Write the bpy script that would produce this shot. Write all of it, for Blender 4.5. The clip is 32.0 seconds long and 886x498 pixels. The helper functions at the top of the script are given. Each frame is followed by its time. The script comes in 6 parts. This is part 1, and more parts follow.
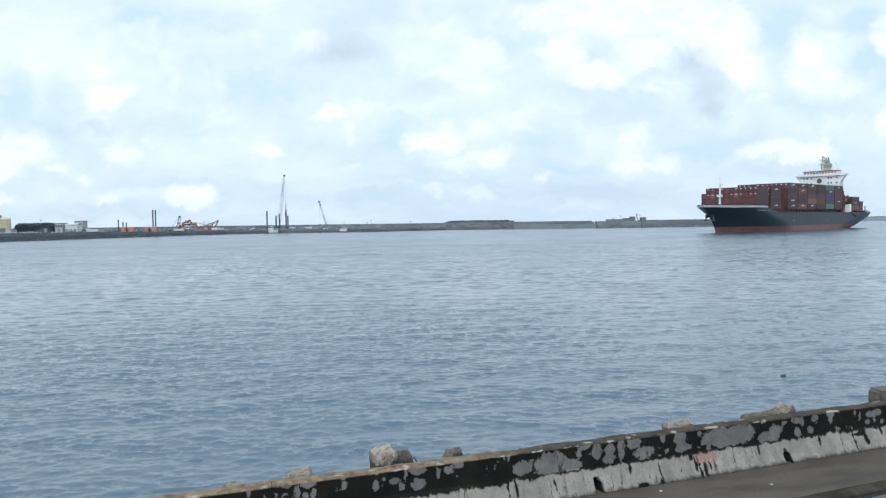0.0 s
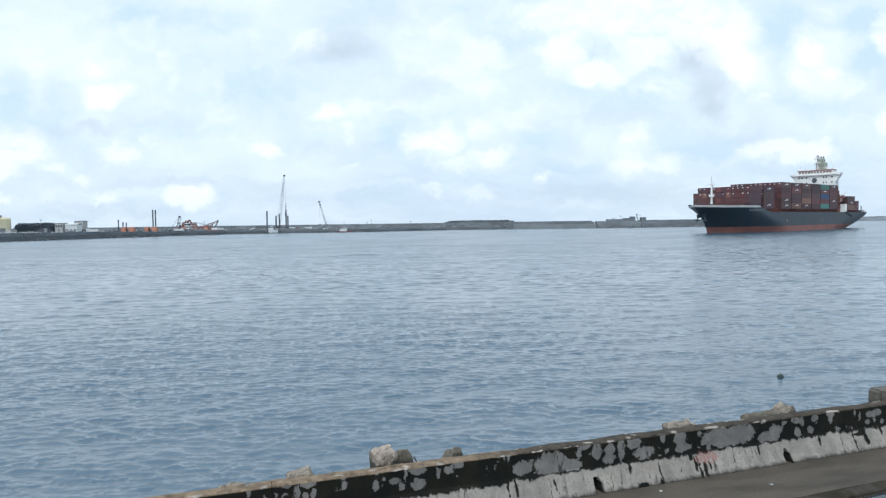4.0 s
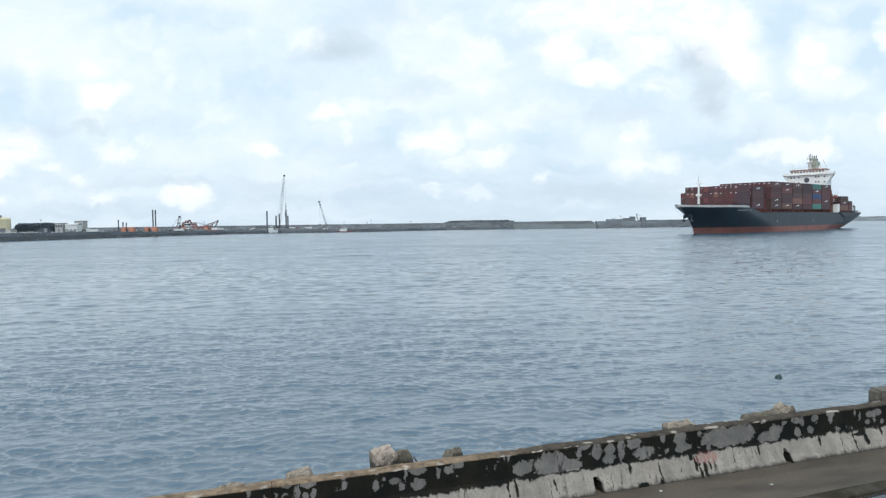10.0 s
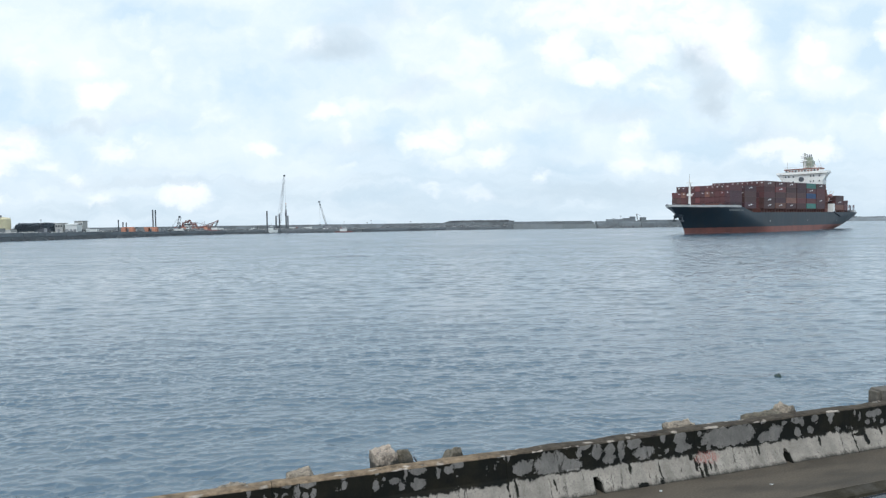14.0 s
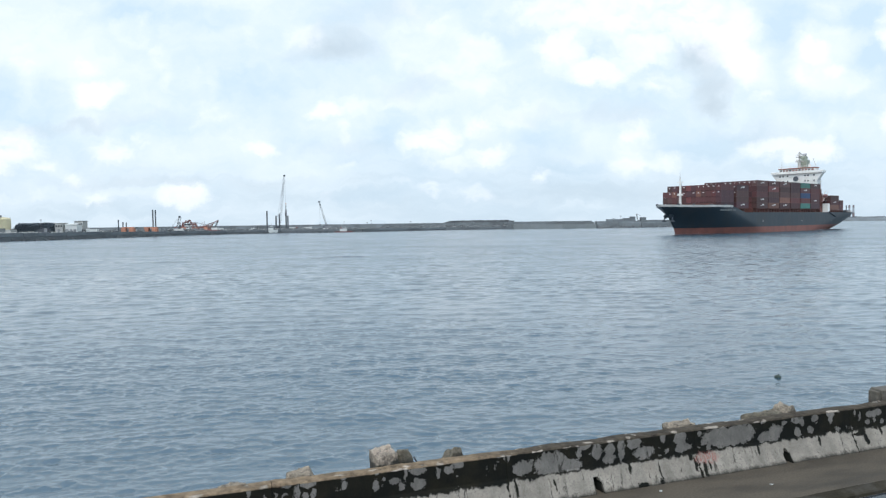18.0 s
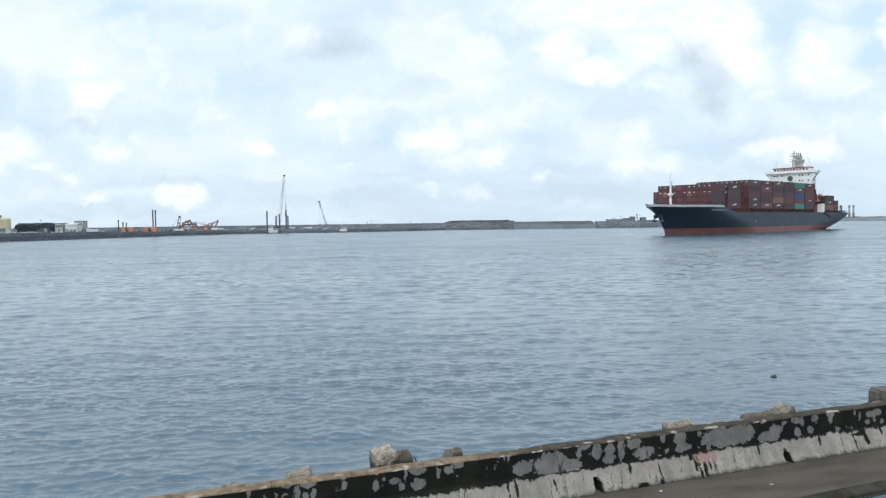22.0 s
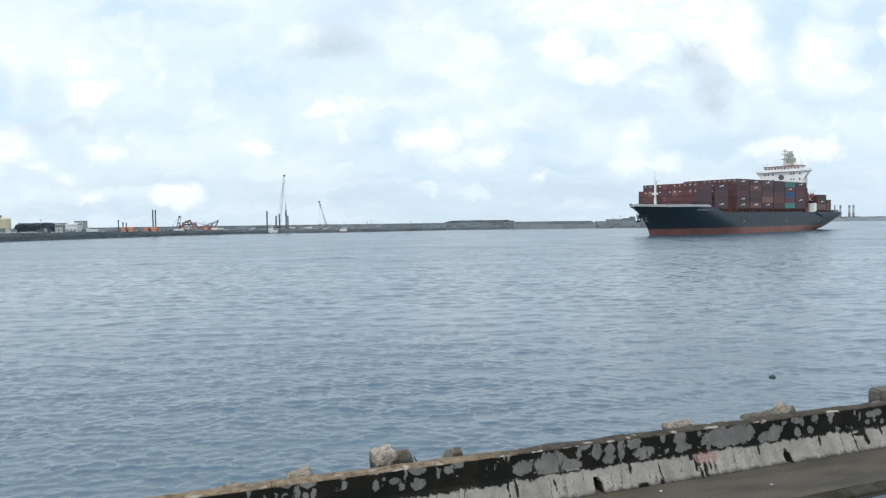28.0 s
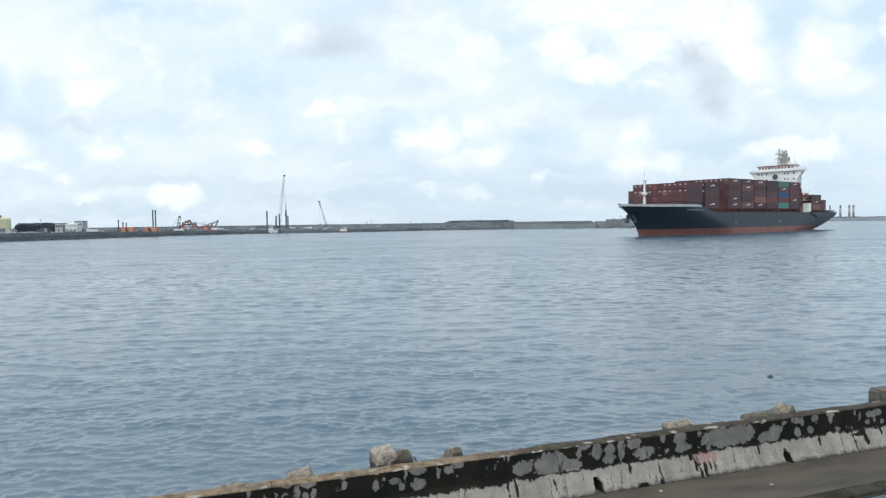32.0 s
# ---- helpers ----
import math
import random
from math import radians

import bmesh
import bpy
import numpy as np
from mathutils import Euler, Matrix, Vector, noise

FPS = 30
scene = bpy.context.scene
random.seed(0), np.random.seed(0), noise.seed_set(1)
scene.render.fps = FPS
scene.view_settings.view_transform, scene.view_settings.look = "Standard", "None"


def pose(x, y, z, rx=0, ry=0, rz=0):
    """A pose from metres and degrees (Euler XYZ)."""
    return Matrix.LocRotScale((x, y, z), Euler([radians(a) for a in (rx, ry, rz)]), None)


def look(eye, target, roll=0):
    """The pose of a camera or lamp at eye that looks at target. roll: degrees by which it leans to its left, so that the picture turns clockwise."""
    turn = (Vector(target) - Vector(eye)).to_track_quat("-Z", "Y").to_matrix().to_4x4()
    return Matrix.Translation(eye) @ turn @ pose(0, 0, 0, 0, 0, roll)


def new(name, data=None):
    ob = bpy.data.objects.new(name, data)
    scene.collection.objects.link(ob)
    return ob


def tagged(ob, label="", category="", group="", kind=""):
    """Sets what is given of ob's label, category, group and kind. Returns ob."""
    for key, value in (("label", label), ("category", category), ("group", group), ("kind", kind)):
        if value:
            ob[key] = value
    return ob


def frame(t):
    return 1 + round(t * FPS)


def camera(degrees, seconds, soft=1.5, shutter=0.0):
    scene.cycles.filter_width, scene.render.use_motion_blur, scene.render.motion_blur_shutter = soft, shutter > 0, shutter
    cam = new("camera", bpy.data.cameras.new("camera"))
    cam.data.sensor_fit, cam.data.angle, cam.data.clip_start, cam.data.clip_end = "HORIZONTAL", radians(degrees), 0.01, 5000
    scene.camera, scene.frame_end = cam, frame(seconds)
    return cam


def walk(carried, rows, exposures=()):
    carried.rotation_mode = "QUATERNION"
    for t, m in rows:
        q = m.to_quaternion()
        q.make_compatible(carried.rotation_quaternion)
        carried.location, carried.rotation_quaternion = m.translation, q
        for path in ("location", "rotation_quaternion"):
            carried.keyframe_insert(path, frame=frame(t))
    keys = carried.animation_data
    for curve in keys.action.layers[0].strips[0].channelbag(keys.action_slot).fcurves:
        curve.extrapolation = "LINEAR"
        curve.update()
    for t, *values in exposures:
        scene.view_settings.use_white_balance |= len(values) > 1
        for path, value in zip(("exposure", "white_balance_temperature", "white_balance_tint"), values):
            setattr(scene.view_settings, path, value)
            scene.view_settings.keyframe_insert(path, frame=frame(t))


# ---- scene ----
EYE_Z = 7.0
cam = camera(65.8, 32.0, soft=1.3)
STILL = look((0, 0, EYE_Z), (0, 100, EYE_Z - 3.853), -0.7735)
walk(cam, [(0, STILL), (32, STILL)], exposures=[(0, 0.08, 5990, 10), (7, 0.08, 6060, 10), (10, 0.08, 6250, 10), (20, 0.08, 6170, 10), (32, 0.08, 6270, 10)])

# ---- light ----
SUN_EL, SUN_AZ = radians(58), radians(205)      # azimuth clockwise from +Y: behind the viewer
world = bpy.data.worlds.new("world")
scene.world = world
world.use_nodes = True


def wire(nt, kind, ins=(), **props):
    """A node with its inputs set or linked, by name or number."""
    n = nt.nodes.new(kind)
    for k, v in props.items():
        setattr(n, k, v)
    for k, v in dict(ins).items():
        if isinstance(v, bpy.types.NodeSocket):
            nt.links.new(v, n.inputs[k])
        else:
            n.inputs[k].default_value = v
    return n


def build_world():
    nt = world.node_tree
    nt.nodes.clear()
    sky = wire(nt, "ShaderNodeTexSky", sky_type="NISHITA", sun_disc=False, sun_elevation=SUN_EL,
               sun_rotation=SUN_AZ, air_density=1.2, dust_density=2.0, ozone_density=1.5)
    co = wire(nt, "ShaderNodeTexCoord")
    sep = wire(nt, "ShaderNodeSeparateXYZ", {0: co.outputs["Generated"]})
    z = wire(nt, "ShaderNodeMath", {0: sep.outputs[2], 1: 0.12}, operation="MAXIMUM")
    flat = wire(nt, "ShaderNodeVectorMath", {0: co.outputs["Generated"], 1: z.outputs[0]}, operation="DIVIDE")
    puff = wire(nt, "ShaderNodeTexNoise", {"Vector": flat.outputs[0], "Scale": 1.3, "Detail": 6.0, "Roughness": 0.55})
    amount = wire(nt, "ShaderNodeMapRange", {0: puff.outputs[0], 1: 0.3, 2: 0.6, 3: 0.35, 4: 0.9})
    blue = wire(nt, "ShaderNodeVectorMath", {0: sky.outputs[0], 1: (0.11, 0.11, 0.11)}, operation="MULTIPLY")
    mix = wire(nt, "ShaderNodeMix", {0: amount.outputs[0], 6: blue.outputs[0], 7: (0.80, 0.91, 1.0, 1)}, data_type="RGBA")
    bg = wire(nt, "ShaderNodeBackground", {0: mix.outputs[2], 1: 1.4})
    out = wire(nt, "ShaderNodeOutputWorld", {0: bg.outputs[0]})


build_world()
sun = new("sun", bpy.data.lights.new("sun", "SUN"))
sun.data.energy, sun.data.angle, sun.data.color = 1.55, radians(16), (1.0, 0.96, 0.9)
sun.matrix_world = look((0, 0, 0), (-math.sin(SUN_AZ) * math.cos(SUN_EL), -math.cos(SUN_AZ) * math.cos(SUN_EL), -math.sin(SUN_EL)))


# ---- materials ----
def surface(name, color, rough=0.7, metal=0.0, vary=0.25, grain=3.0, coarse=0.25, bump=0.15, tint=0.0, stain=None, stain_amt=0.4, stain_scale=0.6, stretch=(1, 1, 1), low_dark=None):
    """Paint, concrete, metal: grain and stains at two scales, fine relief, and a change of tone from piece to piece."""
    m = bpy.data.materials.new(name)
    m.use_nodes = True
    nt = m.node_tree
    nt.nodes.clear()
    co = wire(nt, "ShaderNodeTexCoord")
    st = wire(nt, "ShaderNodeVectorMath", {0: co.outputs["Object"], 1: stretch}, operation="MULTIPLY")
    fine = wire(nt, "ShaderNodeTexNoise", {"Vector": st.outputs[0], "Scale": grain, "Detail": 5.0, "Roughness": 0.65})
    wide = wire(nt, "ShaderNodeTexNoise", {"Vector": st.outputs[0], "Scale": coarse, "Detail": 4.0})
    both = wire(nt, "ShaderNodeMath", {0: fine.outputs[0], 1: wide.outputs[0]}, operation="ADD")
    tone = wire(nt, "ShaderNodeMapRange", {0: both.outputs[0], 1: 0.7, 2: 1.3, 3: 1 - vary, 4: 1 + vary})
    info = wire(nt, "ShaderNodeObjectInfo")
    each = wire(nt, "ShaderNodeMapRange", {0: info.outputs["Random"], 3: 1 - tint, 4: 1 + tint})
    k = wire(nt, "ShaderNodeMath", {0: tone.outputs[0], 1: each.outputs[0]}, operation="MULTIPLY")
    col = wire(nt, "ShaderNodeVectorMath", {0: color, "Scale": k.outputs[0]}, operation="SCALE")
    last = col.outputs[0]
    if stain:
        blot = wire(nt, "ShaderNodeTexNoise", {"Vector": st.outputs[0], "Scale": stain_scale, "Detail": 7.0, "Roughness": 0.7})
        mask = wire(nt, "ShaderNodeMapRange", {0: blot.outputs[0], 1: 0.48, 2: 0.66, 3: 0.0, 4: stain_amt})
        last = wire(nt, "ShaderNodeMix", {0: mask.outputs[0], 6: last, 7: (*stain, 1)}, data_type="RGBA").outputs[2]
    if low_dark:                                    # darker below a ragged line
        zz = wire(nt, "ShaderNodeSeparateXYZ", {0: co.outputs["Object"]})
        rag = wire(nt, "ShaderNodeMath", {0: wide.outputs[0], 1: 0.22, 2: zz.outputs[2]}, operation="MULTIPLY_ADD")
        wet = wire(nt, "ShaderNodeMapRange", {0: rag.outputs[0], 1: low_dark[0] + 0.11 + low_dark[1], 2: low_dark[0] + 0.11 - low_dark[1], 3: 0.0, 4: 0.88})
        last = wire(nt, "ShaderNodeMix", {0: wet.outputs[0], 6: last, 7: (0.028, 0.028, 0.022, 1)}, data_type="RGBA").outputs[2]
    rg = wire(nt, "ShaderNodeMapRange", {0: fine.outputs[0], 3: max(rough - 0.12, 0.03), 4: min(rough + 0.12, 1)})
    bp = wire(nt, "ShaderNodeBump", {"Strength": bump, "Distance": 0.03, "Height": both.outputs[0]})
    bsdf = wire(nt, "ShaderNodeBsdfPrincipled", {"Base Color": last, "Roughness": rg.outputs[0], "Metallic": metal, "Normal": bp.outputs[0]})
    wire(nt, "ShaderNodeOutputMaterial", {0: bsdf.outputs[0]})
    return m


# ---- mesh helpers ----
def finish(name, bm, material, parent=None, label="", smooth=False):
    me = bpy.data.meshes.new(name)
    bmesh.ops.recalc_face_normals(bm, faces=bm.faces)
    if smooth:
        for f in bm.faces:
            f.smooth = True
    bm.to_mesh(me)
    bm.free()
    me.materials.append(material)
    ob = new(name, me)
    ob.parent = parent
    if label:
        tagged(ob, label)
    return ob


def part(name, bm, material, parent, label="", smooth=False):
    return finish(name, bm, material, parent, label, smooth)


def thing(name, m, label, category, group="", kind=""):
    ob = new(name)
    ob.empty_display_size = 0.5
    ob.matrix_world = m
    return tagged(ob, label, category, group, kind)


def box(bm, x0, x1, y0, y1, z0, z1, bevel=0.0):
    n = bmesh.new()
    bmesh.ops.create_cube(n, size=1, matrix=Matrix.Translation(((x0 + x1) / 2, (y0 + y1) / 2, (z0 + z1) / 2)) @ Matrix.Diagonal((x1 - x0, y1 - y0, z1 - z0, 1)))
    if bevel:
        bmesh.ops.bevel(n, geom=n.edges[:], offset=bevel, segments=1, affect="EDGES")
    join(bm, n)
    return bm


def join(bm, n, m=None):
    """Add the mesh n to bm."""
    if m:
        bmesh.ops.transform(n, matrix=m, verts=n.verts)
    vs = {v: bm.verts.new(v.co) for v in n.verts}
    for f in n.faces:
        bm.faces.new([vs[v] for v in f.verts])
    n.free()
    return bm


def rod(bm, a, b, r, r2=None, sides=8):
    """A round bar from a to b."""
    a, b = Vector(a), Vector(b)
    turn = (b - a).to_track_quat("Z", "Y").to_matrix().to_4x4()
    n = bmesh.new()
    bmesh.ops.create_cone(n, cap_ends=True, segments=sides, radius1=r, radius2=r if r2 is None else r2, depth=(b - a).length)
    return join(bm, n, Matrix.Translation((a + b) / 2) @ turn)


def prism(bm, ring, z0, z1, shrink=1.0):
    """An upright solid over the outline ring, drawn in towards its top."""
    cx, cy = sum(p[0] for p in ring) / len(ring), sum(p[1] for p in ring) / len(ring)
    lo = [bm.verts.new((x, y, z0)) for x, y in ring]
    hi = [bm.verts.new((cx + (x - cx) * shrink, cy + (y - cy) * shrink, z1)) for x, y in ring]
    for i in range(len(ring)):
        j = (i + 1) % len(ring)
        bm.faces.new((lo[i], lo[j], hi[j], hi[i]))
    bm.faces.new(hi)
    bm.faces.new(lo[::-1])
    return bm


def lattice(bm, a, b, w0, w1, bays, r=0.12):
    """A four-chord lattice boom from a to b, braced on its sides."""
    a, b = Vector(a), Vector(b)
    turn = (b - a).to_track_quat("Z", "Y")
    rings = []
    for i in range(bays + 1):
        t = i / bays
        w = (w0 + (w1 - w0) * t) / 2 * min(1, 0.25 + 4 * t) 
        rings.append([a + (b - a) * t + turn @ Vector((sx * w, sy * w, 0)) for sx, sy in ((1, 1), (-1, 1), (-1, -1), (1, -1))])
    for i in range(bays):
        for k in range(4):
            rod(bm, rings[i][k], rings[i + 1][k], r, sides=4)
            rod(bm, rings[i][k], rings[i + 1][(k + 1) % 4], r * 0.6, sides=4)
            rod(bm, rings[i + 1][k], rings[i + 1][(k + 1) % 4], r * 0.6, sides=4)
    return bm

# ---- the sky's clouds ----
def build_sky():
    """The cloudy sky beyond the harbour: a far dome that drifts towards the shore."""
    R = 4600
    me = bpy.data.meshes.new("backdrop")
    cols, rows = 72, 28
    verts, faces = [], []
    for j in range(rows + 1):
        el = radians(-1.5 + 58 * j / rows)
        for i in range(cols + 1):
            az = radians(-85 + 170 * i / cols)
            verts.append((R * math.sin(az) * math.cos(el), R * math.cos(az) * math.cos(el), R * math.sin(el)))
    for j in range(rows):
        for i in range(cols):
            a = j * (cols + 1) + i
            faces.append((a, a + 1, a + cols + 2, a + cols + 1))
    me.from_pydata(verts, [], faces)
    for f in me.polygons:
        f.use_smooth = True
    ob = new("backdrop", me)
    tagged(ob, "bright cloudy sky with white cumulus over pale blue", "sky", kind="structure")
    m = bpy.data.materials.new("cloudy_sky")
    m.use_nodes = True
    nt = m.node_tree
    nt.nodes.clear()
    co = wire(nt, "ShaderNodeTexCoord")
    s = wire(nt, "ShaderNodeSeparateXYZ", {0: co.outputs["Object"]})
    yy = wire(nt, "ShaderNodeMath", {0: s.outputs[1], 1: R * 0.12}, operation="MAXIMUM")
    u = wire(nt, "ShaderNodeMath", {0: s.outputs[0], 1: yy.outputs[0]}, operation="DIVIDE")
    v = wire(nt, "ShaderNodeMath", {0: s.outputs[2], 1: yy.outputs[0]}, operation="DIVIDE")
    uv = wire(nt, "ShaderNodeCombineXYZ", {0: u.outputs[0], 1: v.outputs[0]})
    # ragged edges
    warp = wire(nt, "ShaderNodeTexNoise", {"Vector": uv.outputs[0], "Scale": 22.0, "Detail": 5.0, "Roughness": 0.6})
    wc = wire(nt, "ShaderNodeVectorMath", {0: warp.outputs["Color"], 1: (0.5, 0.5, 0.5)}, operation="SUBTRACT")
    ws = wire(nt, "ShaderNodeVectorMath", {0: wc.outputs[0], "Scale": 0.05}, operation="SCALE")
    p = wire(nt, "ShaderNodeVectorMath", {0: uv.outputs[0], 1: ws.outputs[0]}, operation="ADD").outputs[0]
    white, grey, blue = [], [], []

    def puff(cu, cv, ru, rv, gain=1.0, kind=white, edge=0.75):
        """One cloud: its place and half-size in tangents of the view, strength and softness."""
        d = wire(nt, "ShaderNodeVectorMath", {0: p, 1: (cu, cv, 0)}, operation="SUBTRACT")
        e = wire(nt, "ShaderNodeVectorMath", {0: d.outputs[0], 1: (1 / ru, 1 / rv, 0)}, operation="MULTIPLY")
        r = wire(nt, "ShaderNodeVectorMath", {0: e.outputs[0]}, operation="LENGTH")
        a = wire(nt, "ShaderNodeMapRange", {0: r.outputs["Value"], 1: 1 + edge, 2: 1 - edge, 3: 0.0, 4: gain}, interpolation_type="SMOOTHSTEP")
        kind.append(a.outputs[0])

    puff(-0.586, 0.234, 0.022, 0.022, 0.80)
    puff(-0.494, 0.240, 0.024, 0.021, 0.80)
    puff(-0.487, 0.188, 0.030, 0.020, 1.00)
    puff(-0.462, 0.198, 0.017, 0.017, 0.57)
    puff(-0.392, 0.241, 0.020, 0.020, 0.57)
    puff(-0.380, 0.209, 0.015, 0.023, 0.46)
    puff(-0.605, 0.117, 0.048, 0.034, 1.00)
    puff(-0.634, 0.094, 0.032, 0.029, 0.92)
    puff(-0.556, 0.092, 0.018, 0.013, 0.57)
    puff(-0.465, 0.107, 0.046, 0.022, 0.80)
    puff(-0.420, 0.120, 0.021, 0.015, 0.57)
    puff(-0.520, 0.076, 0.018, 0.012, 0.57)
    puff(-0.368, 0.046, 0.039, 0.018, 0.98)
    puff(-0.318, 0.069, 0.026, 0.008, 0.57)
    puff(-0.488, 0.043, 0.026, 0.012, 0.63)
    puff(-0.574, 0.048, 0.026, 0.010, 0.46)
    puff(-0.638, 0.041, 0.013, 0.010, 0.57)
    puff(-0.256, 0.112, 0.024, 0.012, 0.98)
    puff(-0.160, 0.164, 0.021, 0.013, 1.00)
    puff(-0.136, 0.132, 0.013, 0.017, 0.57)
    puff(-0.159, 0.039, 0.018, 0.013, 0.46)
    puff(-0.011, 0.120, 0.039, 0.029, 1.00)
    puff(0.057, 0.138, 0.024, 0.017, 0.92)
    puff(0.064, 0.097, 0.034, 0.018, 0.80)
    puff(0.031, 0.089, 0.035, 0.013, 0.69)
    puff(-0.129, 0.087, 0.020, 0.010, 0.52)
    puff(-0.014, 0.049, 0.017, 0.014, 0.63)
    puff(-0.060, 0.062, 0.026, 0.010, 0.40)
    puff(0.055, 0.040, 0.022, 0.012, 0.52)
    puff(0.142, 0.061, 0.018, 0.010, 0.57)
    puff(0.180, 0.248, 0.048, 0.029, 0.92)
    puff(0.229, 0.213, 0.044, 0.020, 1.00)
    puff(0.148, 0.295, 0.083, 0.033, 0.75)
    puff(0.262, 0.293, 0.088, 0.036, 0.86)
    puff(0.352, 0.292, 0.064, 0.034, 1.00)
    puff(0.405, 0.263, 0.048, 0.042, 1.00)
    puff(0.429, 0.222, 0.029, 0.029, 0.98)
    puff(0.278, 0.245, 0.056, 0.039, 0.80)
    puff(0.315, 0.196, 0.037, 0.025, 0.63)
    puff(0.286, 0.119, 0.029, 0.020, 0.80)
    puff(0.278, 0.082, 0.040, 0.015, 0.69)
    puff(0.327, 0.089, 0.025, 0.018, 0.57)
    puff(0.532, 0.240, 0.023, 0.030, 1.00)
    puff(0.564, 0.212, 0.020, 0.012, 0.80)
    puff(0.524, 0.201, 0.017, 0.017, 0.63)
    puff(0.597, 0.192, 0.021, 0.017, 0.57)
    puff(0.639, 0.264, 0.017, 0.034, 1.00)
    puff(0.462, 0.173, 0.018, 0.012, 0.69)
    puff(0.504, 0.097, 0.067, 0.018, 1.00)
    puff(0.491, 0.105, 0.032, 0.014, 1.00)
    puff(0.557, 0.090, 0.025, 0.010, 0.80)
    puff(0.641, 0.126, 0.014, 0.021, 0.69)
    puff(-0.191, 0.267, 0.028, 0.015, 0.63)
    puff(-0.269, 0.264, 0.018, 0.020, 0.46)
    puff(-0.016, 0.257, 0.058, 0.058, 0.52)
    puff(0.057, 0.223, 0.066, 0.041, 0.57)
    puff(-0.066, 0.176, 0.099, 0.033, 0.40)
    puff(-0.295, 0.187, 0.116, 0.050, 0.34)
    puff(-0.431, 0.278, 0.099, 0.033, 0.29)
    puff(-0.586, 0.297, 0.074, 0.033, 0.34)
    puff(0.098, 0.158, 0.083, 0.025, 0.40)
    puff(0.590, 0.127, 0.050, 0.021, 0.34)
    puff(-0.136, 0.257, 0.041, 0.021, 0.50, kind=grey, edge=0.8)
    puff(-0.155, 0.241, 0.050, 0.015, 0.35, kind=grey, edge=0.8)
    puff(0.391, 0.182, 0.023, 0.028, 0.65, kind=grey, edge=0.8)
    puff(0.370, 0.226, 0.026, 0.018, 0.50, kind=grey, edge=0.8)
    puff(0.401, 0.154, 0.017, 0.011, 0.45, kind=grey, edge=0.8)
    puff(0.356, 0.240, 0.020, 0.013, 0.35, kind=grey, edge=0.8)
    puff(-0.033, 0.196, 0.050, 0.015, 0.25, kind=grey, edge=0.8)
    puff(-0.499, 0.146, 0.033, 0.007, 0.35, kind=grey, edge=0.8)
    puff(-0.435, 0.155, 0.058, 0.010, 0.20, kind=grey, edge=0.8)
    puff(0.221, 0.152, 0.099, 0.013, 0.25, kind=grey, edge=0.8)
    puff(0.450, 0.125, 0.050, 0.015, 0.25, kind=grey, edge=0.8)
    puff(-0.438, 0.065, 0.091, 0.007, 0.30, kind=grey, edge=0.8)
    puff(-0.257, 0.060, 0.066, 0.007, 0.25, kind=grey, edge=0.8)
    puff(-0.133, 0.114, 0.058, 0.010, 0.15, kind=grey, edge=0.8)
    puff(0.179, 0.038, 0.099, 0.013, 0.20, kind=grey, edge=0.8)
    puff(0.327, 0.048, 0.050, 0.015, 0.30, kind=grey, edge=0.8)
    puff(-0.567, 0.141, 0.050, 0.008, 0.25, kind=grey, edge=0.8)
    puff(-0.080, 0.298, 0.058, 0.017, 0.20, kind=grey, edge=0.8)
    puff(-0.620, 0.200, 0.028, 0.025, 0.58, kind=blue, edge=0.8)
    puff(-0.309, 0.293, 0.050, 0.015, 0.35, kind=blue, edge=0.8)
    puff(-0.414, 0.302, 0.050, 0.012, 0.30, kind=blue, edge=0.8)
    puff(0.601, 0.281, 0.041, 0.015, 0.70, kind=blue, edge=0.8)
    puff(0.503, 0.286, 0.036, 0.023, 0.58, kind=blue, edge=0.8)
    puff(0.484, 0.238, 0.017, 0.033, 0.53, kind=blue, edge=0.8)
    puff(0.615, 0.228, 0.021, 0.015, 0.65, kind=blue, edge=0.8)
    puff(0.499, 0.181, 0.023, 0.015, 0.35, kind=blue, edge=0.8)
    puff(0.557, 0.164, 0.050, 0.015, 0.35, kind=blue, edge=0.8)
    puff(-0.370, 0.144, 0.066, 0.013, 0.30, kind=blue, edge=0.8)
    puff(-0.206, 0.117, 0.041, 0.018, 0.35, kind=blue, edge=0.8)
    puff(-0.109, 0.042, 0.050, 0.010, 0.30, kind=blue, edge=0.8)
    puff(0.147, 0.120, 0.050, 0.021, 0.35, kind=blue, edge=0.8)
    puff(0.196, 0.075, 0.058, 0.012, 0.30, kind=blue, edge=0.8)
    puff(0.385, 0.101, 0.041, 0.017, 0.35, kind=blue, edge=0.8)
    puff(-0.075, 0.128, 0.028, 0.021, 0.30, kind=blue, edge=0.8)
    puff(-0.548, 0.207, 0.021, 0.025, 0.30, kind=blue, edge=0.8)

    def total(socks, how):
        acc = socks[0]
        for k in socks[1:]:
            acc = wire(nt, "ShaderNodeMath", {0: acc, 1: k}, operation=how).outputs[0]
        return acc

    flat = wire(nt, "ShaderNodeVectorMath", {0: p, 1: (1.0, 1.7, 1.0)}, operation="MULTIPLY")
    veil = wire(nt, "ShaderNodeTexNoise", {"Vector": flat.outputs[0], "Scale": 4.2, "Detail": 9.0, "Roughness": 0.58})
    thin = wire(nt, "ShaderNodeMapRange", {0: veil.outputs[0], 1: 0.32, 2: 0.64, 3: 0.0, 4: 1.0})
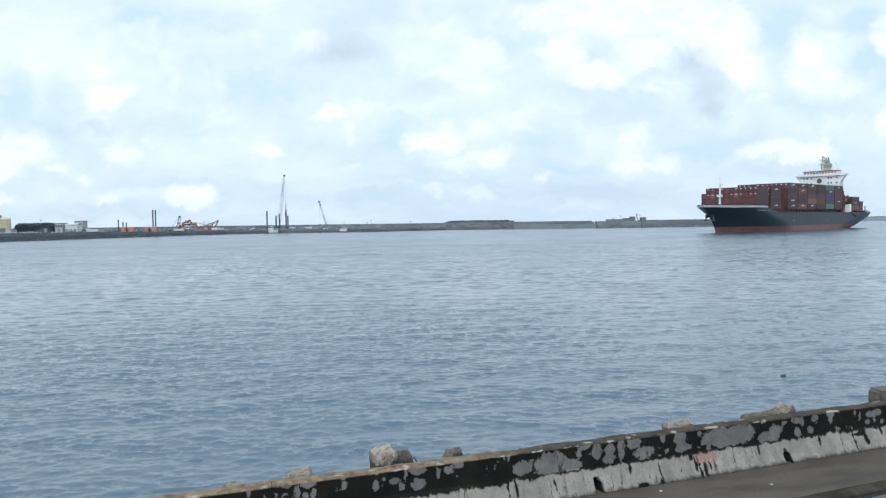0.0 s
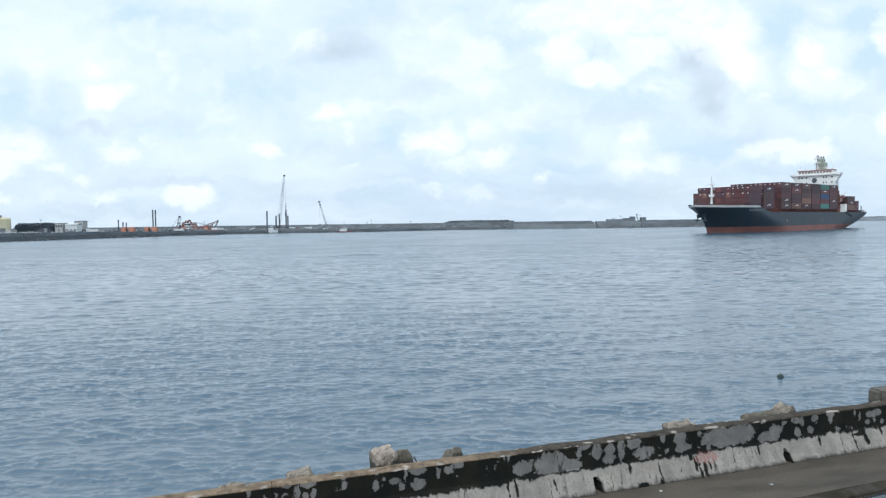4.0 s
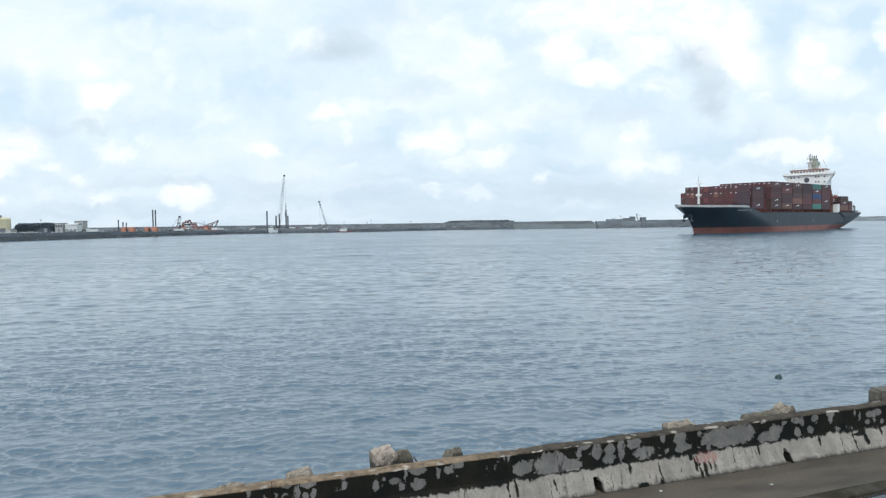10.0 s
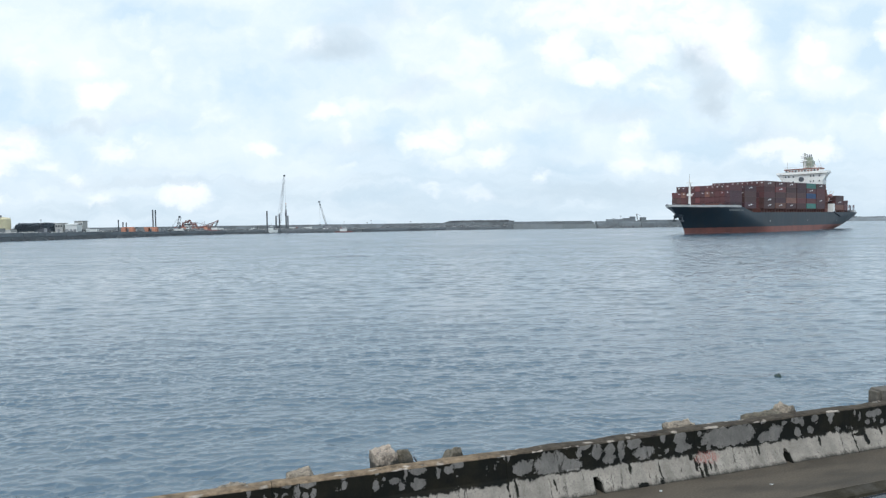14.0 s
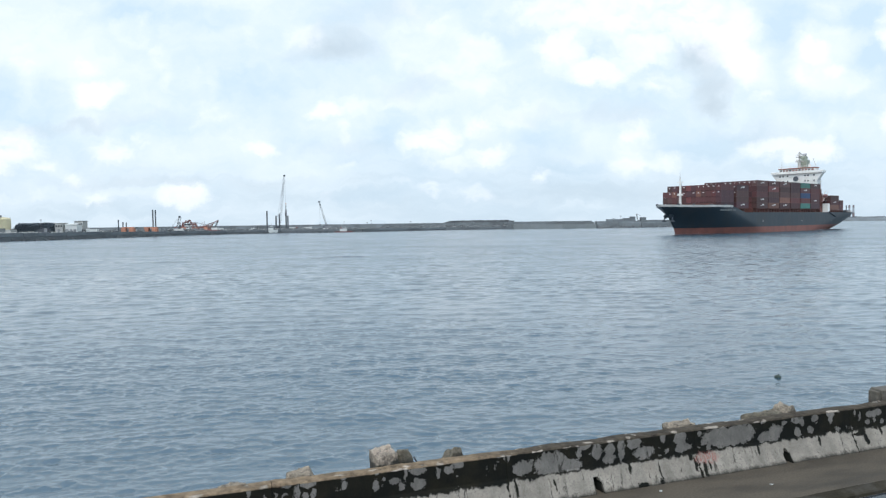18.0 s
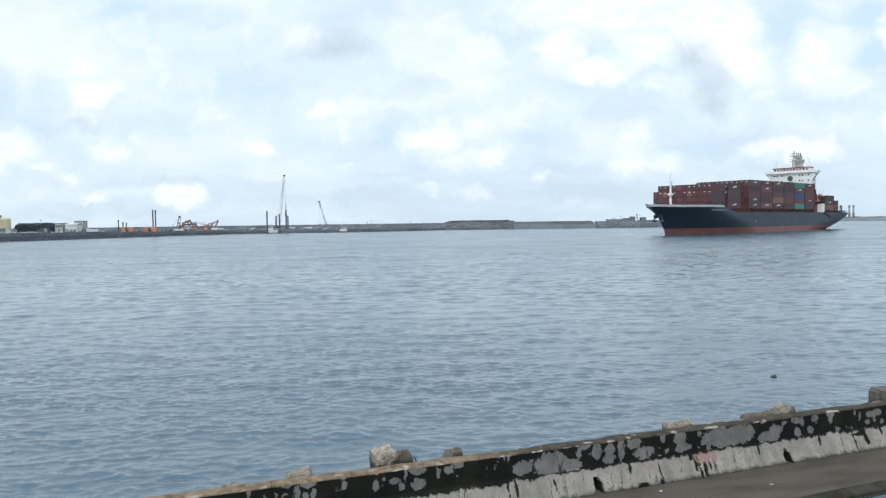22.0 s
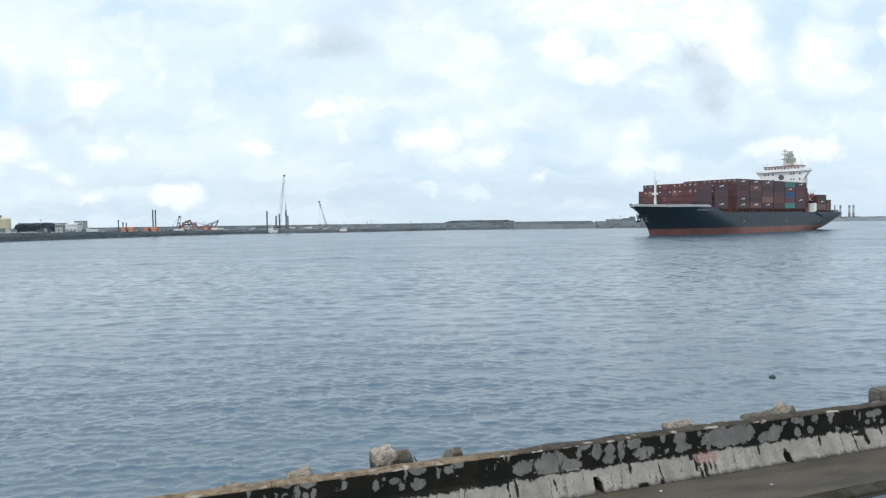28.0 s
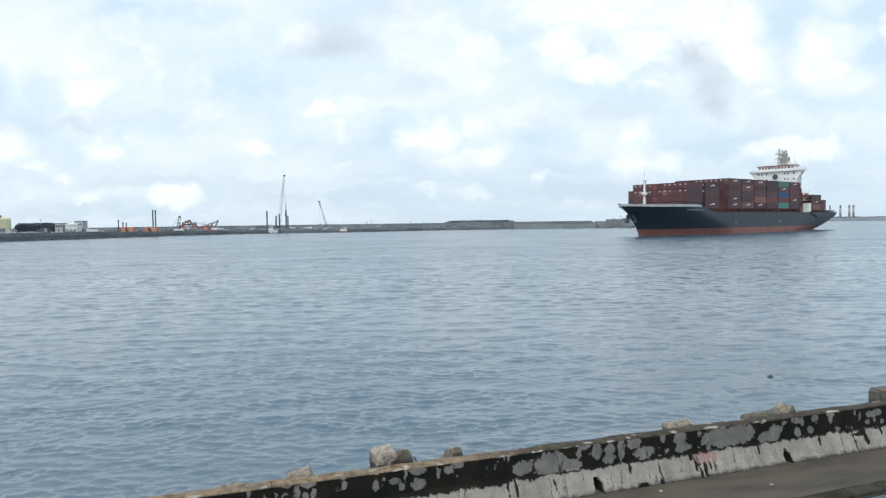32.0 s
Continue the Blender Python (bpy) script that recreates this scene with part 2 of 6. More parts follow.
    # the veil thins out and greys towards the horizon
    low = wire(nt, "ShaderNodeMapRange", {0: v.outputs[0], 1: 0.0, 2: 0.15, 3: 0.25, 4: 1.0}, interpolation_type="SMOOTHSTEP")
    thin2 = wire(nt, "ShaderNodeMath", {0: thin.outputs[0], 1: low.outputs[0]}, operation="MULTIPLY")
    thin3 = wire(nt, "ShaderNodeMath", {0: thin2.outputs[0], 1: total(blue, "ADD")}, operation="SUBTRACT", use_clamp=True)
    # billowing heads with ragged rims
    bil = wire(nt, "ShaderNodeTexNoise", {"Vector": flat.outputs[0], "Scale": 13.0, "Detail": 7.0, "Roughness": 0.5})
    bk = wire(nt, "ShaderNodeMath", {0: bil.outputs[0], 1: 0.5}, operation="SUBTRACT")
    den = wire(nt, "ShaderNodeMath", {0: bk.outputs[0], 1: 1.7, 2: total(white, "MAXIMUM")}, operation="MULTIPLY_ADD")
    head = wire(nt, "ShaderNodeMapRange", {0: den.outputs[0], 1: 0.18, 2: 1.0, 4: 0.8}, interpolation_type="SMOOTHSTEP")
    over = wire(nt, "ShaderNodeVectorMath", {0: flat.outputs[0], 1: (0.012, -0.028, 0.0)}, operation="ADD")
    bil2 = wire(nt, "ShaderNodeTexNoise", {"Vector": over.outputs[0], "Scale": 17.0, "Detail": 5.0, "Roughness": 0.55})
    under = wire(nt, "ShaderNodeMath", {0: bil2.outputs[0], 1: bil.outputs[0]}, operation="SUBTRACT")
    fold = wire(nt, "ShaderNodeMapRange", {0: under.outputs[0], 1: 0.0, 2: 0.22, 3: 0.0, 4: 0.5}, interpolation_type="SMOOTHSTEP")
    g = wire(nt, "ShaderNodeMath", {0: total(grey, "ADD"), 1: 1.0}, operation="MINIMUM")
    base = wire(nt, "ShaderNodeMix", {0: low.outputs[0], 6: (0.625, 0.73, 0.80, 1), 7: (0.65, 0.80, 0.90, 1)}, data_type="RGBA")
    c0 = wire(nt, "ShaderNodeMix", {0: thin3.outputs[0], 6: base.outputs[2], 7: (0.90, 0.965, 0.985, 1)}, data_type="RGBA")
    lit = wire(nt, "ShaderNodeMix", {0: fold.outputs[0], 6: (1.04, 1.06, 1.07, 1), 7: (0.74, 0.835, 0.89, 1)}, data_type="RGBA")
    c1 = wire(nt, "ShaderNodeMix", {0: head.outputs[0], 6: c0.outputs[2], 7: lit.outputs[2]}, data_type="RGBA")
    gd = wire(nt, "ShaderNodeMath", {0: bk.outputs[0], 1: 1.2, 2: g.outputs[0]}, operation="MULTIPLY_ADD")
    gm = wire(nt, "ShaderNodeMath", {0: gd.outputs[0], 1: g.outputs[0]}, operation="MULTIPLY", use_clamp=True)
    gq = wire(nt, "ShaderNodeMath", {0: gm.outputs[0]}, operation="SQRT")
    c2 = wire(nt, "ShaderNodeMix", {0: gq.outputs[0], 6: c1.outputs[2], 7: (0.57, 0.66, 0.72, 1)}, data_type="RGBA")
    # thin bars of cloud low over the land
    bar = wire(nt, "ShaderNodeVectorMath", {0: p, 1: (5.0, 34.0, 0.0)}, operation="MULTIPLY")
    bn = wire(nt, "ShaderNodeTexNoise", {"Vector": bar.outputs[0], "Scale": 1.0, "Detail": 6.0, "Roughness": 0.55})
    bz = wire(nt, "ShaderNodeMapRange", {0: v.outputs[0], 1: 0.13, 2: 0.05, 3: 0.0, 4: 1.0}, interpolation_type="SMOOTHSTEP")
    bw = wire(nt, "ShaderNodeMapRange", {0: bn.outputs[0], 1: 0.46, 2: 0.72, 3: 0.0, 4: 0.38}, interpolation_type="SMOOTHSTEP")
    bd = wire(nt, "ShaderNodeMapRange", {0: bn.outputs[0], 1: 0.52, 2: 0.30, 3: 0.0, 4: 0.4}, interpolation_type="SMOOTHSTEP")
    bw2 = wire(nt, "ShaderNodeMath", {0: bw.outputs[0], 1: bz.outputs[0]}, operation="MULTIPLY")
    bd2 = wire(nt, "ShaderNodeMath", {0: bd.outputs[0], 1: bz.outputs[0]}, operation="MULTIPLY")
    c3 = wire(nt, "ShaderNodeMix", {0: bw2.outputs[0], 6: c2.outputs[2], 7: (0.90, 0.97, 1.0, 1)}, data_type="RGBA")
    c2 = wire(nt, "ShaderNodeMix", {0: bd2.outputs[0], 6: c3.outputs[2], 7: (0.57, 0.68, 0.75, 1)}, data_type="RGBA")
    em = wire(nt, "ShaderNodeEmission", {0: c2.outputs[2], 1: 1.0})
    clear = wire(nt, "ShaderNodeBsdfTransparent")
    rr = wire(nt, "ShaderNodeVectorMath", {0: co.outputs["Object"]}, operation="NORMALIZE")
    rz = wire(nt, "ShaderNodeSeparateXYZ", {0: rr.outputs[0]})
    top = wire(nt, "ShaderNodeMapRange", {0: rz.outputs[2], 1: 0.5, 2: 0.8, 3: 1.0, 4: 0.0}, interpolation_type="SMOOTHSTEP")
    sidef = wire(nt, "ShaderNodeMapRange", {0: rz.outputs[1], 1: 0.1, 2: 0.3, 3: 0.0, 4: 1.0}, interpolation_type="SMOOTHSTEP")
    al = wire(nt, "ShaderNodeMath", {0: top.outputs[0], 1: sidef.outputs[0]}, operation="MULTIPLY")
    ms = wire(nt, "ShaderNodeMixShader", {0: al.outputs[0], 1: clear.outputs[0], 2: em.outputs[0]})
    wire(nt, "ShaderNodeOutputMaterial", {0: ms.outputs[0]})
    me.materials.append(m)
    return ob


sky_dome = build_sky()


# ---- water ----
def build_water():
    rng = np.random.default_rng(7)
    r = [0.5, 5, 9, 13.0]
    while r[-1] < 420:                  # rings as fine as the eye can part them, all along the drift
        r.append(r[-1] + max(0.06, max(r[-1] - 17, 14) ** 2 / 8500))
    while r[-1] < 9000:
        r.append(r[-1] * 1.04)
    r = np.array(r)
    az = np.radians(np.concatenate([np.linspace(-180, -38, 20, endpoint=False), np.linspace(-38, 38, 1240, endpoint=False), np.linspace(38, 180, 20, endpoint=False)]))
    nr, na = len(r), len(az)
    A, Rr = np.meshgrid(az, r)
    X, Y = Rr * np.sin(A), Rr * np.cos(A)
    Z = np.zeros_like(X)
    dx = np.zeros_like(X)
    dy = np.zeros_like(X)
    sl, sh = np.zeros_like(X), np.zeros_like(X)
    step = np.maximum(np.gradient(r), r * radians(76 / 1240))[:, None]
    wind = radians(281)
    open_water = np.clip((Rr - 20) / 60, 0.5, 1.0)        # longer waves out in the channel
    swell = np.zeros_like(X)
    group = np.zeros_like(X)
    for i in range(290):
        if i < 210:                     # wind chop
            lam = 0.15 * (0.8 / 0.15) ** rng.random()
            th = wind + rng.normal(0, 0.75 if lam < 0.35 else 0.55)
            amp = 0.0027 * lam * rng.uniform(0.5, 1.3)
        elif i < 276:                   # longer waves
            lam = 1.1 * (3.6 / 1.1) ** rng.random()
            th = wind + rng.normal(0, 0.5)
            amp = 0.0030 * lam * rng.uniform(0.5, 1.3)
        else:                           # the chop runs in short groups, with slacker water between them
            lam = 1.0 * (5 / 1.0) ** rng.random()
            th = wind + rng.normal(0, 0.5)
            amp = 1.0
        k = 2 * math.pi / lam
        fade = np.clip((lam / step - 1.8) / 1.0, 0, 1)
        arg = k * (X * math.cos(th) + Y * math.sin(th)) + rng.uniform(0, 6.28)
        if i >= 276:
            group += fade * np.sin(arg)
            continue
        if i >= 210:
            fade = fade * open_water
        sn, cs = fade * amp * np.sin(arg), fade * amp * np.cos(arg)
        if i < 210:
            Z += sn
            sl += k * cs
            sh += k * sn
            dx += 0.5 * math.cos(th) * cs
            dy += 0.5 * math.sin(th) * cs
        else:
            swell += sn
    gust = 0.85 + 0.3 * np.sin(X * 0.05 + 1.3 * np.sin(Y * 0.023)) * np.sin(Y * 0.041 + 0.7)
    gust += 0.3 * np.sin(X * 0.21 + 1.7 * np.sin(Y * 0.33 + 0.9)) * np.sin(Y * 0.47 + 1.5 * np.sin(X * 0.13))
    gust += 0.75 * np.clip(0.3 - X / 20, -0.3, 1) * np.clip((70 - Y) / 40, 0, 1)      # livelier on the open side
    gust = np.clip(gust, 0.5, 1.9) * np.clip(np.exp(0.2 * group), 0.4, 2.3)
    gust = gust / (1 + (np.hypot(sl, sh) * gust / 0.40) ** 4) ** 0.25      # no wave stands steeper than this
    Z = Z * gust + swell
    # an old wake that runs across the channel
    for x0, y0, x1, y1, hgt in ((-150, 112, 24, 166, 0.3), (-20, 150, 150, 196, 0.3), (-90, 196, 60, 214, 0.22)):
        ux, uy = x1 - x0, y1 - y0
        ln = math.hypot(ux, uy)
        along = ((X - x0) * ux + (Y - y0) * uy) / ln
        off = ((X - x0) * uy - (Y - y0) * ux) / ln + 2.0 * np.sin(along * 0.06)
        Z += hgt * np.exp(-(off / 0.9) ** 2) * np.clip(along / 25, 0, 1) * np.clip((ln - along) / 25, 0, 1) * (0.6 + 0.4 * np.sin(along * 0.19))
    lean = 0.66 * Z                                        # crests lean with the wind: steep fronts, long backs
    co = np.stack([X + dx * gust + lean * math.cos(wind), Y + dy * gust + lean * math.sin(wind), Z], -1).reshape(-1, 3)
    i, j = np.meshgrid(np.arange(nr - 1), np.arange(na), indexing="ij")
    j2 = (j + 1) % na
    quads = np.stack([i * na + j, i * na + j2, (i + 1) * na + j2, (i + 1) * na + j], -1).reshape(-1, 4)[:, ::-1]
    me = bpy.data.meshes.new("water")
    me.vertices.add(len(co))
    me.vertices.foreach_set("co", co.astype(np.float32).ravel())
    me.loops.add(quads.size)
    me.loops.foreach_set("vertex_index", quads.astype(np.int32).ravel())
    me.polygons.add(len(quads))
    me.polygons.foreach_set("loop_start", np.arange(0, quads.size, 4, dtype=np.int32))
    me.polygons.foreach_set("use_smooth", np.ones(len(quads), bool))
    me.update(calc_edges=True)
    m = bpy.data.materials.new("harbour_water")
    m.use_nodes = True
    nt = m.node_tree
    nt.nodes.clear()
    tc = wire(nt, "ShaderNodeTexCoord")
    turn = wire(nt, "ShaderNodeMapping", {0: tc.outputs["Object"], "Rotation": (0, 0, radians(-10)), "Scale": (0.68, 1.0, 1.0)})
    n1 = wire(nt, "ShaderNodeTexNoise", {"Vector": turn.outputs[0], "Scale": 1.7, "Detail": 6.0, "Roughness": 0.58})
    n2 = wire(nt, "ShaderNodeTexNoise", {"Vector": turn.outputs[0], "Scale": 7.5, "Detail": 4.0, "Roughness": 0.65})
    h = wire(nt, "ShaderNodeMath", {0: n2.outputs[0], 1: 0.6, 2: n1.outputs[0]}, operation="MULTIPLY_ADD")
    # long smoother and rougher lanes that the current draws
    lane = wire(nt, "ShaderNodeMapping", {0: tc.outputs["Object"], "Rotation": (0, 0, radians(-4)), "Scale": (0.016, 0.055, 1.0)})
    ln = wire(nt, "ShaderNodeTexNoise", {"Vector": lane.outputs[0], "Scale": 1.0, "Detail": 8.0, "Roughness": 0.65, "Distortion": 0.6})
    st = wire(nt, "ShaderNodeMapRange", {0: ln.outputs[0], 1: 0.35, 2: 0.65, 3: 0.15, 4: 0.38})
    calm = wire(nt, "ShaderNodeMapRange", {0: wire(nt, "ShaderNodeSeparateXYZ", {0: tc.outputs["Object"]}).outputs[1], 1: 25.0, 2: 90.0, 3: 1.0, 4: 0.6})
    st = wire(nt, "ShaderNodeMath", {0: st.outputs[0], 1: calm.outputs[0]}, operation="MULTIPLY")
    # beyond the reach of the modelled waves: the slopes of short chop, in streaks of livelier and slacker water
    long = wire(nt, "ShaderNodeMapping", {0: tc.outputs["Object"], "Rotation": (0, 0, radians(-6)), "Scale": (0.75, 1.5, 1.0)})
    n3 = wire(nt, "ShaderNodeTexNoise", {"Vector": long.outputs[0], "Scale": 1.0, "Detail": 4.0, "Roughness": 0.65})
    away = wire(nt, "ShaderNodeMapRange", {0: wire(nt, "ShaderNodeSeparateXYZ", {0: tc.outputs["Object"]}).outputs[1], 1: 35.0, 2: 120.0, 3: 0.0, 4: 1.2})
    strip = wire(nt, "ShaderNodeMapping", {0: tc.outputs["Object"], "Rotation": (0, 0, radians(-5)), "Scale": (0.05, 0.22, 1.0)})
    n4 = wire(nt, "ShaderNodeTexNoise", {"Vector": strip.outputs[0], "Scale": 1.0, "Detail": 6.0, "Roughness": 0.7})
    live = wire(nt, "ShaderNodeMapRange", {0: n4.outputs[0], 1: 0.35, 2: 0.65, 3: 0.4, 4: 1.6})
    amp = wire(nt, "ShaderNodeMath", {0: away.outputs[0], 1: live.outputs[0]}, operation="MULTIPLY")
    # the steep fronts face the quay
    mid = wire(nt, "ShaderNodeVectorMath", {0: n3.outputs["Color"], 1: (0.5, 0.562, 0.5)}, operation="SUBTRACT")
    flat = wire(nt, "ShaderNodeVectorMath", {0: mid.outputs[0], 1: (1.0, 1.0, 0.0)}, operation="MULTIPLY")
    slope = wire(nt, "ShaderNodeVectorMath", {0: flat.outputs[0], "Scale": amp.outputs[0]}, operation="SCALE")
    bent = wire(nt, "ShaderNodeVectorMath", {0: wire(nt, "ShaderNodeNewGeometry").outputs["Normal"], 1: slope.outputs[0]}, operation="ADD")
    far = wire(nt, "ShaderNodeVectorMath", {0: bent.outputs[0]}, operation="NORMALIZE")
    bp = wire(nt, "ShaderNodeBump", {"Strength": st.outputs[0], "Distance": 0.10, "Height": h.outputs[0], "Normal": far.outputs[0]})
    body = wire(nt, "ShaderNodeMix", {0: ln.outputs[0], 6: (0.028, 0.058, 0.083, 1), 7: (0.042, 0.081, 0.111, 1)}, data_type="RGBA")
    # out in the channel the chop is too fine to see singly and blurs the mirror
    out = wire(nt, "ShaderNodeSeparateXYZ", {0: tc.outputs["Object"]})
    ro = wire(nt, "ShaderNodeMapRange", {0: out.outputs[1], 1: 22.0, 2: 190.0, 3: 0.04, 4: 0.20})
    rough = wire(nt, "ShaderNodeMapRange", {0: ln.outputs[0], 1: 0.35, 2: 0.65, 3: 0.75, 4: 1.3})
    ro = wire(nt, "ShaderNodeMath", {0: ro.outputs[0], 1: rough.outputs[0]}, operation="MULTIPLY")
    bs = wire(nt, "ShaderNodeBsdfPrincipled", {"Base Color": body.outputs[2], "Roughness": ro.outputs[0], "IOR": 2.0, "Specular Tint": (0.91, 0.975, 1.0, 1), "Normal": bp.outputs[0]})
    wire(nt, "ShaderNodeOutputMaterial", {0: bs.outputs[0]})
    me.materials.append(m)
    ob = new("water", me)
    return tagged(ob, "rippled blue-grey harbour water under a cloudy sky", "water", kind="structure")


water = build_water()

# ---- paints and building stuffs ----
CONCRETE = surface("old_concrete", (0.11, 0.108, 0.10), 0.85, vary=0.35, grain=14, coarse=1.2, bump=0.5, stain=(0.06, 0.058, 0.05), stain_amt=0.6, stain_scale=2.0)
# distance haze is mixed into this base colour: lifted and slightly blue
FAR_CONCRETE = surface("hazed_harbour_concrete", (0.15, 0.168, 0.176), 0.9, vary=0.3, grain=0.5, coarse=0.05, bump=0.2, stain=(0.09, 0.10, 0.10), stain_amt=0.7, stain_scale=0.08, stretch=(1, 1, 2), tint=0.12)
PALE_CONCRETE = surface("pale_concrete", (0.19, 0.21, 0.212), 0.9, vary=0.2, grain=0.5, coarse=0.06, bump=0.2, stain=(0.18, 0.19, 0.18), stain_amt=0.6, stain_scale=0.1, tint=0.1)
# quay tone raised and cooled to stand for the haze across the channel
DARK_QUAY = surface("hazed_quay_face", (0.105, 0.116, 0.12), 0.85, vary=0.35, grain=0.6, coarse=0.06, bump=0.3, tint=0.2)
GRAVEL = surface("port_ground", (0.13, 0.13, 0.122), 0.95, vary=0.35, grain=0.6, coarse=0.04, bump=0.3)
NAVY = surface("navy_hull_paint", (0.009, 0.021, 0.032), 0.45, vary=0.25, grain=0.6, coarse=0.05, bump=0.05, stain=(0.035, 0.03, 0.028), stain_amt=0.35, stain_scale=0.12, stretch=(1, 1, 0.35))
OXIDE = surface("red_antifouling", (0.215, 0.082, 0.062), 0.6, vary=0.3, grain=0.8, coarse=0.06, bump=0.1, stain=(0.10, 0.05, 0.045), stain_amt=0.6, stain_scale=0.2, stretch=(1, 1, 0.4))
SHIP_WHITE = surface("white_ship_paint", (0.74, 0.74, 0.70), 0.5, vary=0.08, grain=1.5, coarse=0.12, bump=0.05, stain=(0.45, 0.36, 0.27), stain_amt=0.25, stain_scale=0.5)
SHIP_GREY = surface("grey_bulwark_paint", (0.47, 0.47, 0.44), 0.55, vary=0.2, grain=1.5, coarse=0.15, bump=0.05, stain=(0.2, 0.17, 0.14), stain_amt=0.4, stain_scale=0.6)
NAME_PAINT = surface("faded_name_paint", (0.16, 0.18, 0.18), 0.6, vary=0.3, grain=1.5, coarse=0.2)
DECK_RED = surface("deck_paint", (0.12, 0.05, 0.04), 0.7, vary=0.3, grain=1.0, coarse=0.1)
FUNNEL_GREEN = surface("olive_funnel_paint", (0.27, 0.30, 0.24), 0.5, vary=0.15, grain=1.0, coarse=0.2)
# includes a haze lift in the colour, set for the far piles
STEEL_DARK = surface("dark_steel", (0.078, 0.088, 0.101), 0.55, metal=0.3, vary=0.3, grain=2.0, coarse=0.2)
STEEL_GREY = surface("grey_steel", (0.22, 0.23, 0.24), 0.5, metal=0.3, vary=0.2, grain=2.0, coarse=0.2)
RUST_RED = surface("bridge_front_red", (0.27, 0.11, 0.08), 0.55, vary=0.2, grain=1.0, coarse=0.2)
SHIP_GLASS = surface("dark_ship_glass", (0.02, 0.03, 0.04), 0.12, vary=0.1, grain=1.0, bump=0.0)
ORANGE = surface("orange_plant_paint", (0.45, 0.205, 0.13), 0.6, vary=0.25, grain=1.2, coarse=0.15, stain=(0.2, 0.07, 0.04), stain_amt=0.5, stain_scale=0.4)
CREAM = surface("cream_tank_paint", (0.62, 0.56, 0.36), 0.6, vary=0.1, grain=1.0, coarse=0.1, stain=(0.35, 0.3, 0.2), stain_amt=0.3, stain_scale=0.3)
SHED_WHITE = surface("white_shed_cladding", (0.55, 0.57, 0.55), 0.6, vary=0.1, grain=1.0, coarse=0.15)
SHED_GREY = surface("weathered_grey_cladding", (0.36, 0.365, 0.345), 0.7, vary=0.15, grain=1.0, coarse=0.15)
RED_BOAT = surface("red_boat_paint", (0.20, 0.088, 0.08), 0.5, vary=0.2, grain=1.0, coarse=0.2)
BARS = surface("white_lettering", (0.72, 0.72, 0.70), 0.6, vary=0.1)
FLOAT_GREEN = surface("algae_covered_float", (0.018, 0.035, 0.026), 0.6, vary=0.4, grain=18, coarse=3, bump=0.4)
# leaf colour carries painted haze: bluer and paler than the leaves
HEDGE = surface("hazed_casuarina_leaves", (0.088, 0.112, 0.132), 0.8, vary=0.3, grain=3.0, coarse=0.4, tint=0.3)
DREDGE = surface("dull_dredger_red", (0.22, 0.10, 0.085), 0.7, vary=0.3, grain=1.2, coarse=0.2, stain=(0.08, 0.05, 0.045), stain_amt=0.6, stain_scale=0.5)
CHIMNEY_W = surface("pale_chimney_concrete", (0.32, 0.34, 0.36), 0.8, vary=0.1, grain=0.3, coarse=0.05)
CHIMNEY_R = surface("faded_red_chimney_band", (0.17, 0.135, 0.14), 0.8, vary=0.1, grain=0.3, coarse=0.05)

# ---- the near shore: road, parapet, armour blocks ----
ROAD_Z = 2.4
WALL_AT = pose(4.3, 12.425, ROAD_Z, rz=18.9)         # on the seaward top edge, x along the wall, -y to the road


def build_ground():
    bm = bmesh.new()
    box(bm, -60, 70, -70, 0.02, -4.0, 0.0)
    road = finish("road", bm, WET_ROAD)
    road.matrix_world = WALL_AT
    tagged(road, "wet grey concrete quay road with puddles", "road", kind="structure")
    bm = bmesh.new()
    rng = random.Random(3)
    xs = [-60 + i * 0.8 for i in range(164)]
    prof = [(0.02, 0.05), (0.9, -0.3), (1.8, -0.9), (2.8, -1.5), (4.0, -2.3), (5.6, -3.0), (7.5, -4.2)]
    grid = [[bm.verts.new((x, y + rng.uniform(-0.15, 0.15) * (k > 0), z + rng.uniform(-0.18, 0.12))) for k, (y, z) in enumerate(prof)] for x in xs]
    for i in range(len(xs) - 1):
        for k in range(len(prof) - 1):
            bm.faces.new((grid[i][k], grid[i + 1][k], grid[i + 1][k + 1], grid[i][k + 1]))
    bank = finish("revetment", bm, CONCRETE)
    bank.matrix_world = WALL_AT
    tagged(bank, "rough concrete rubble slope falling to the water", "revetment", kind="structure")


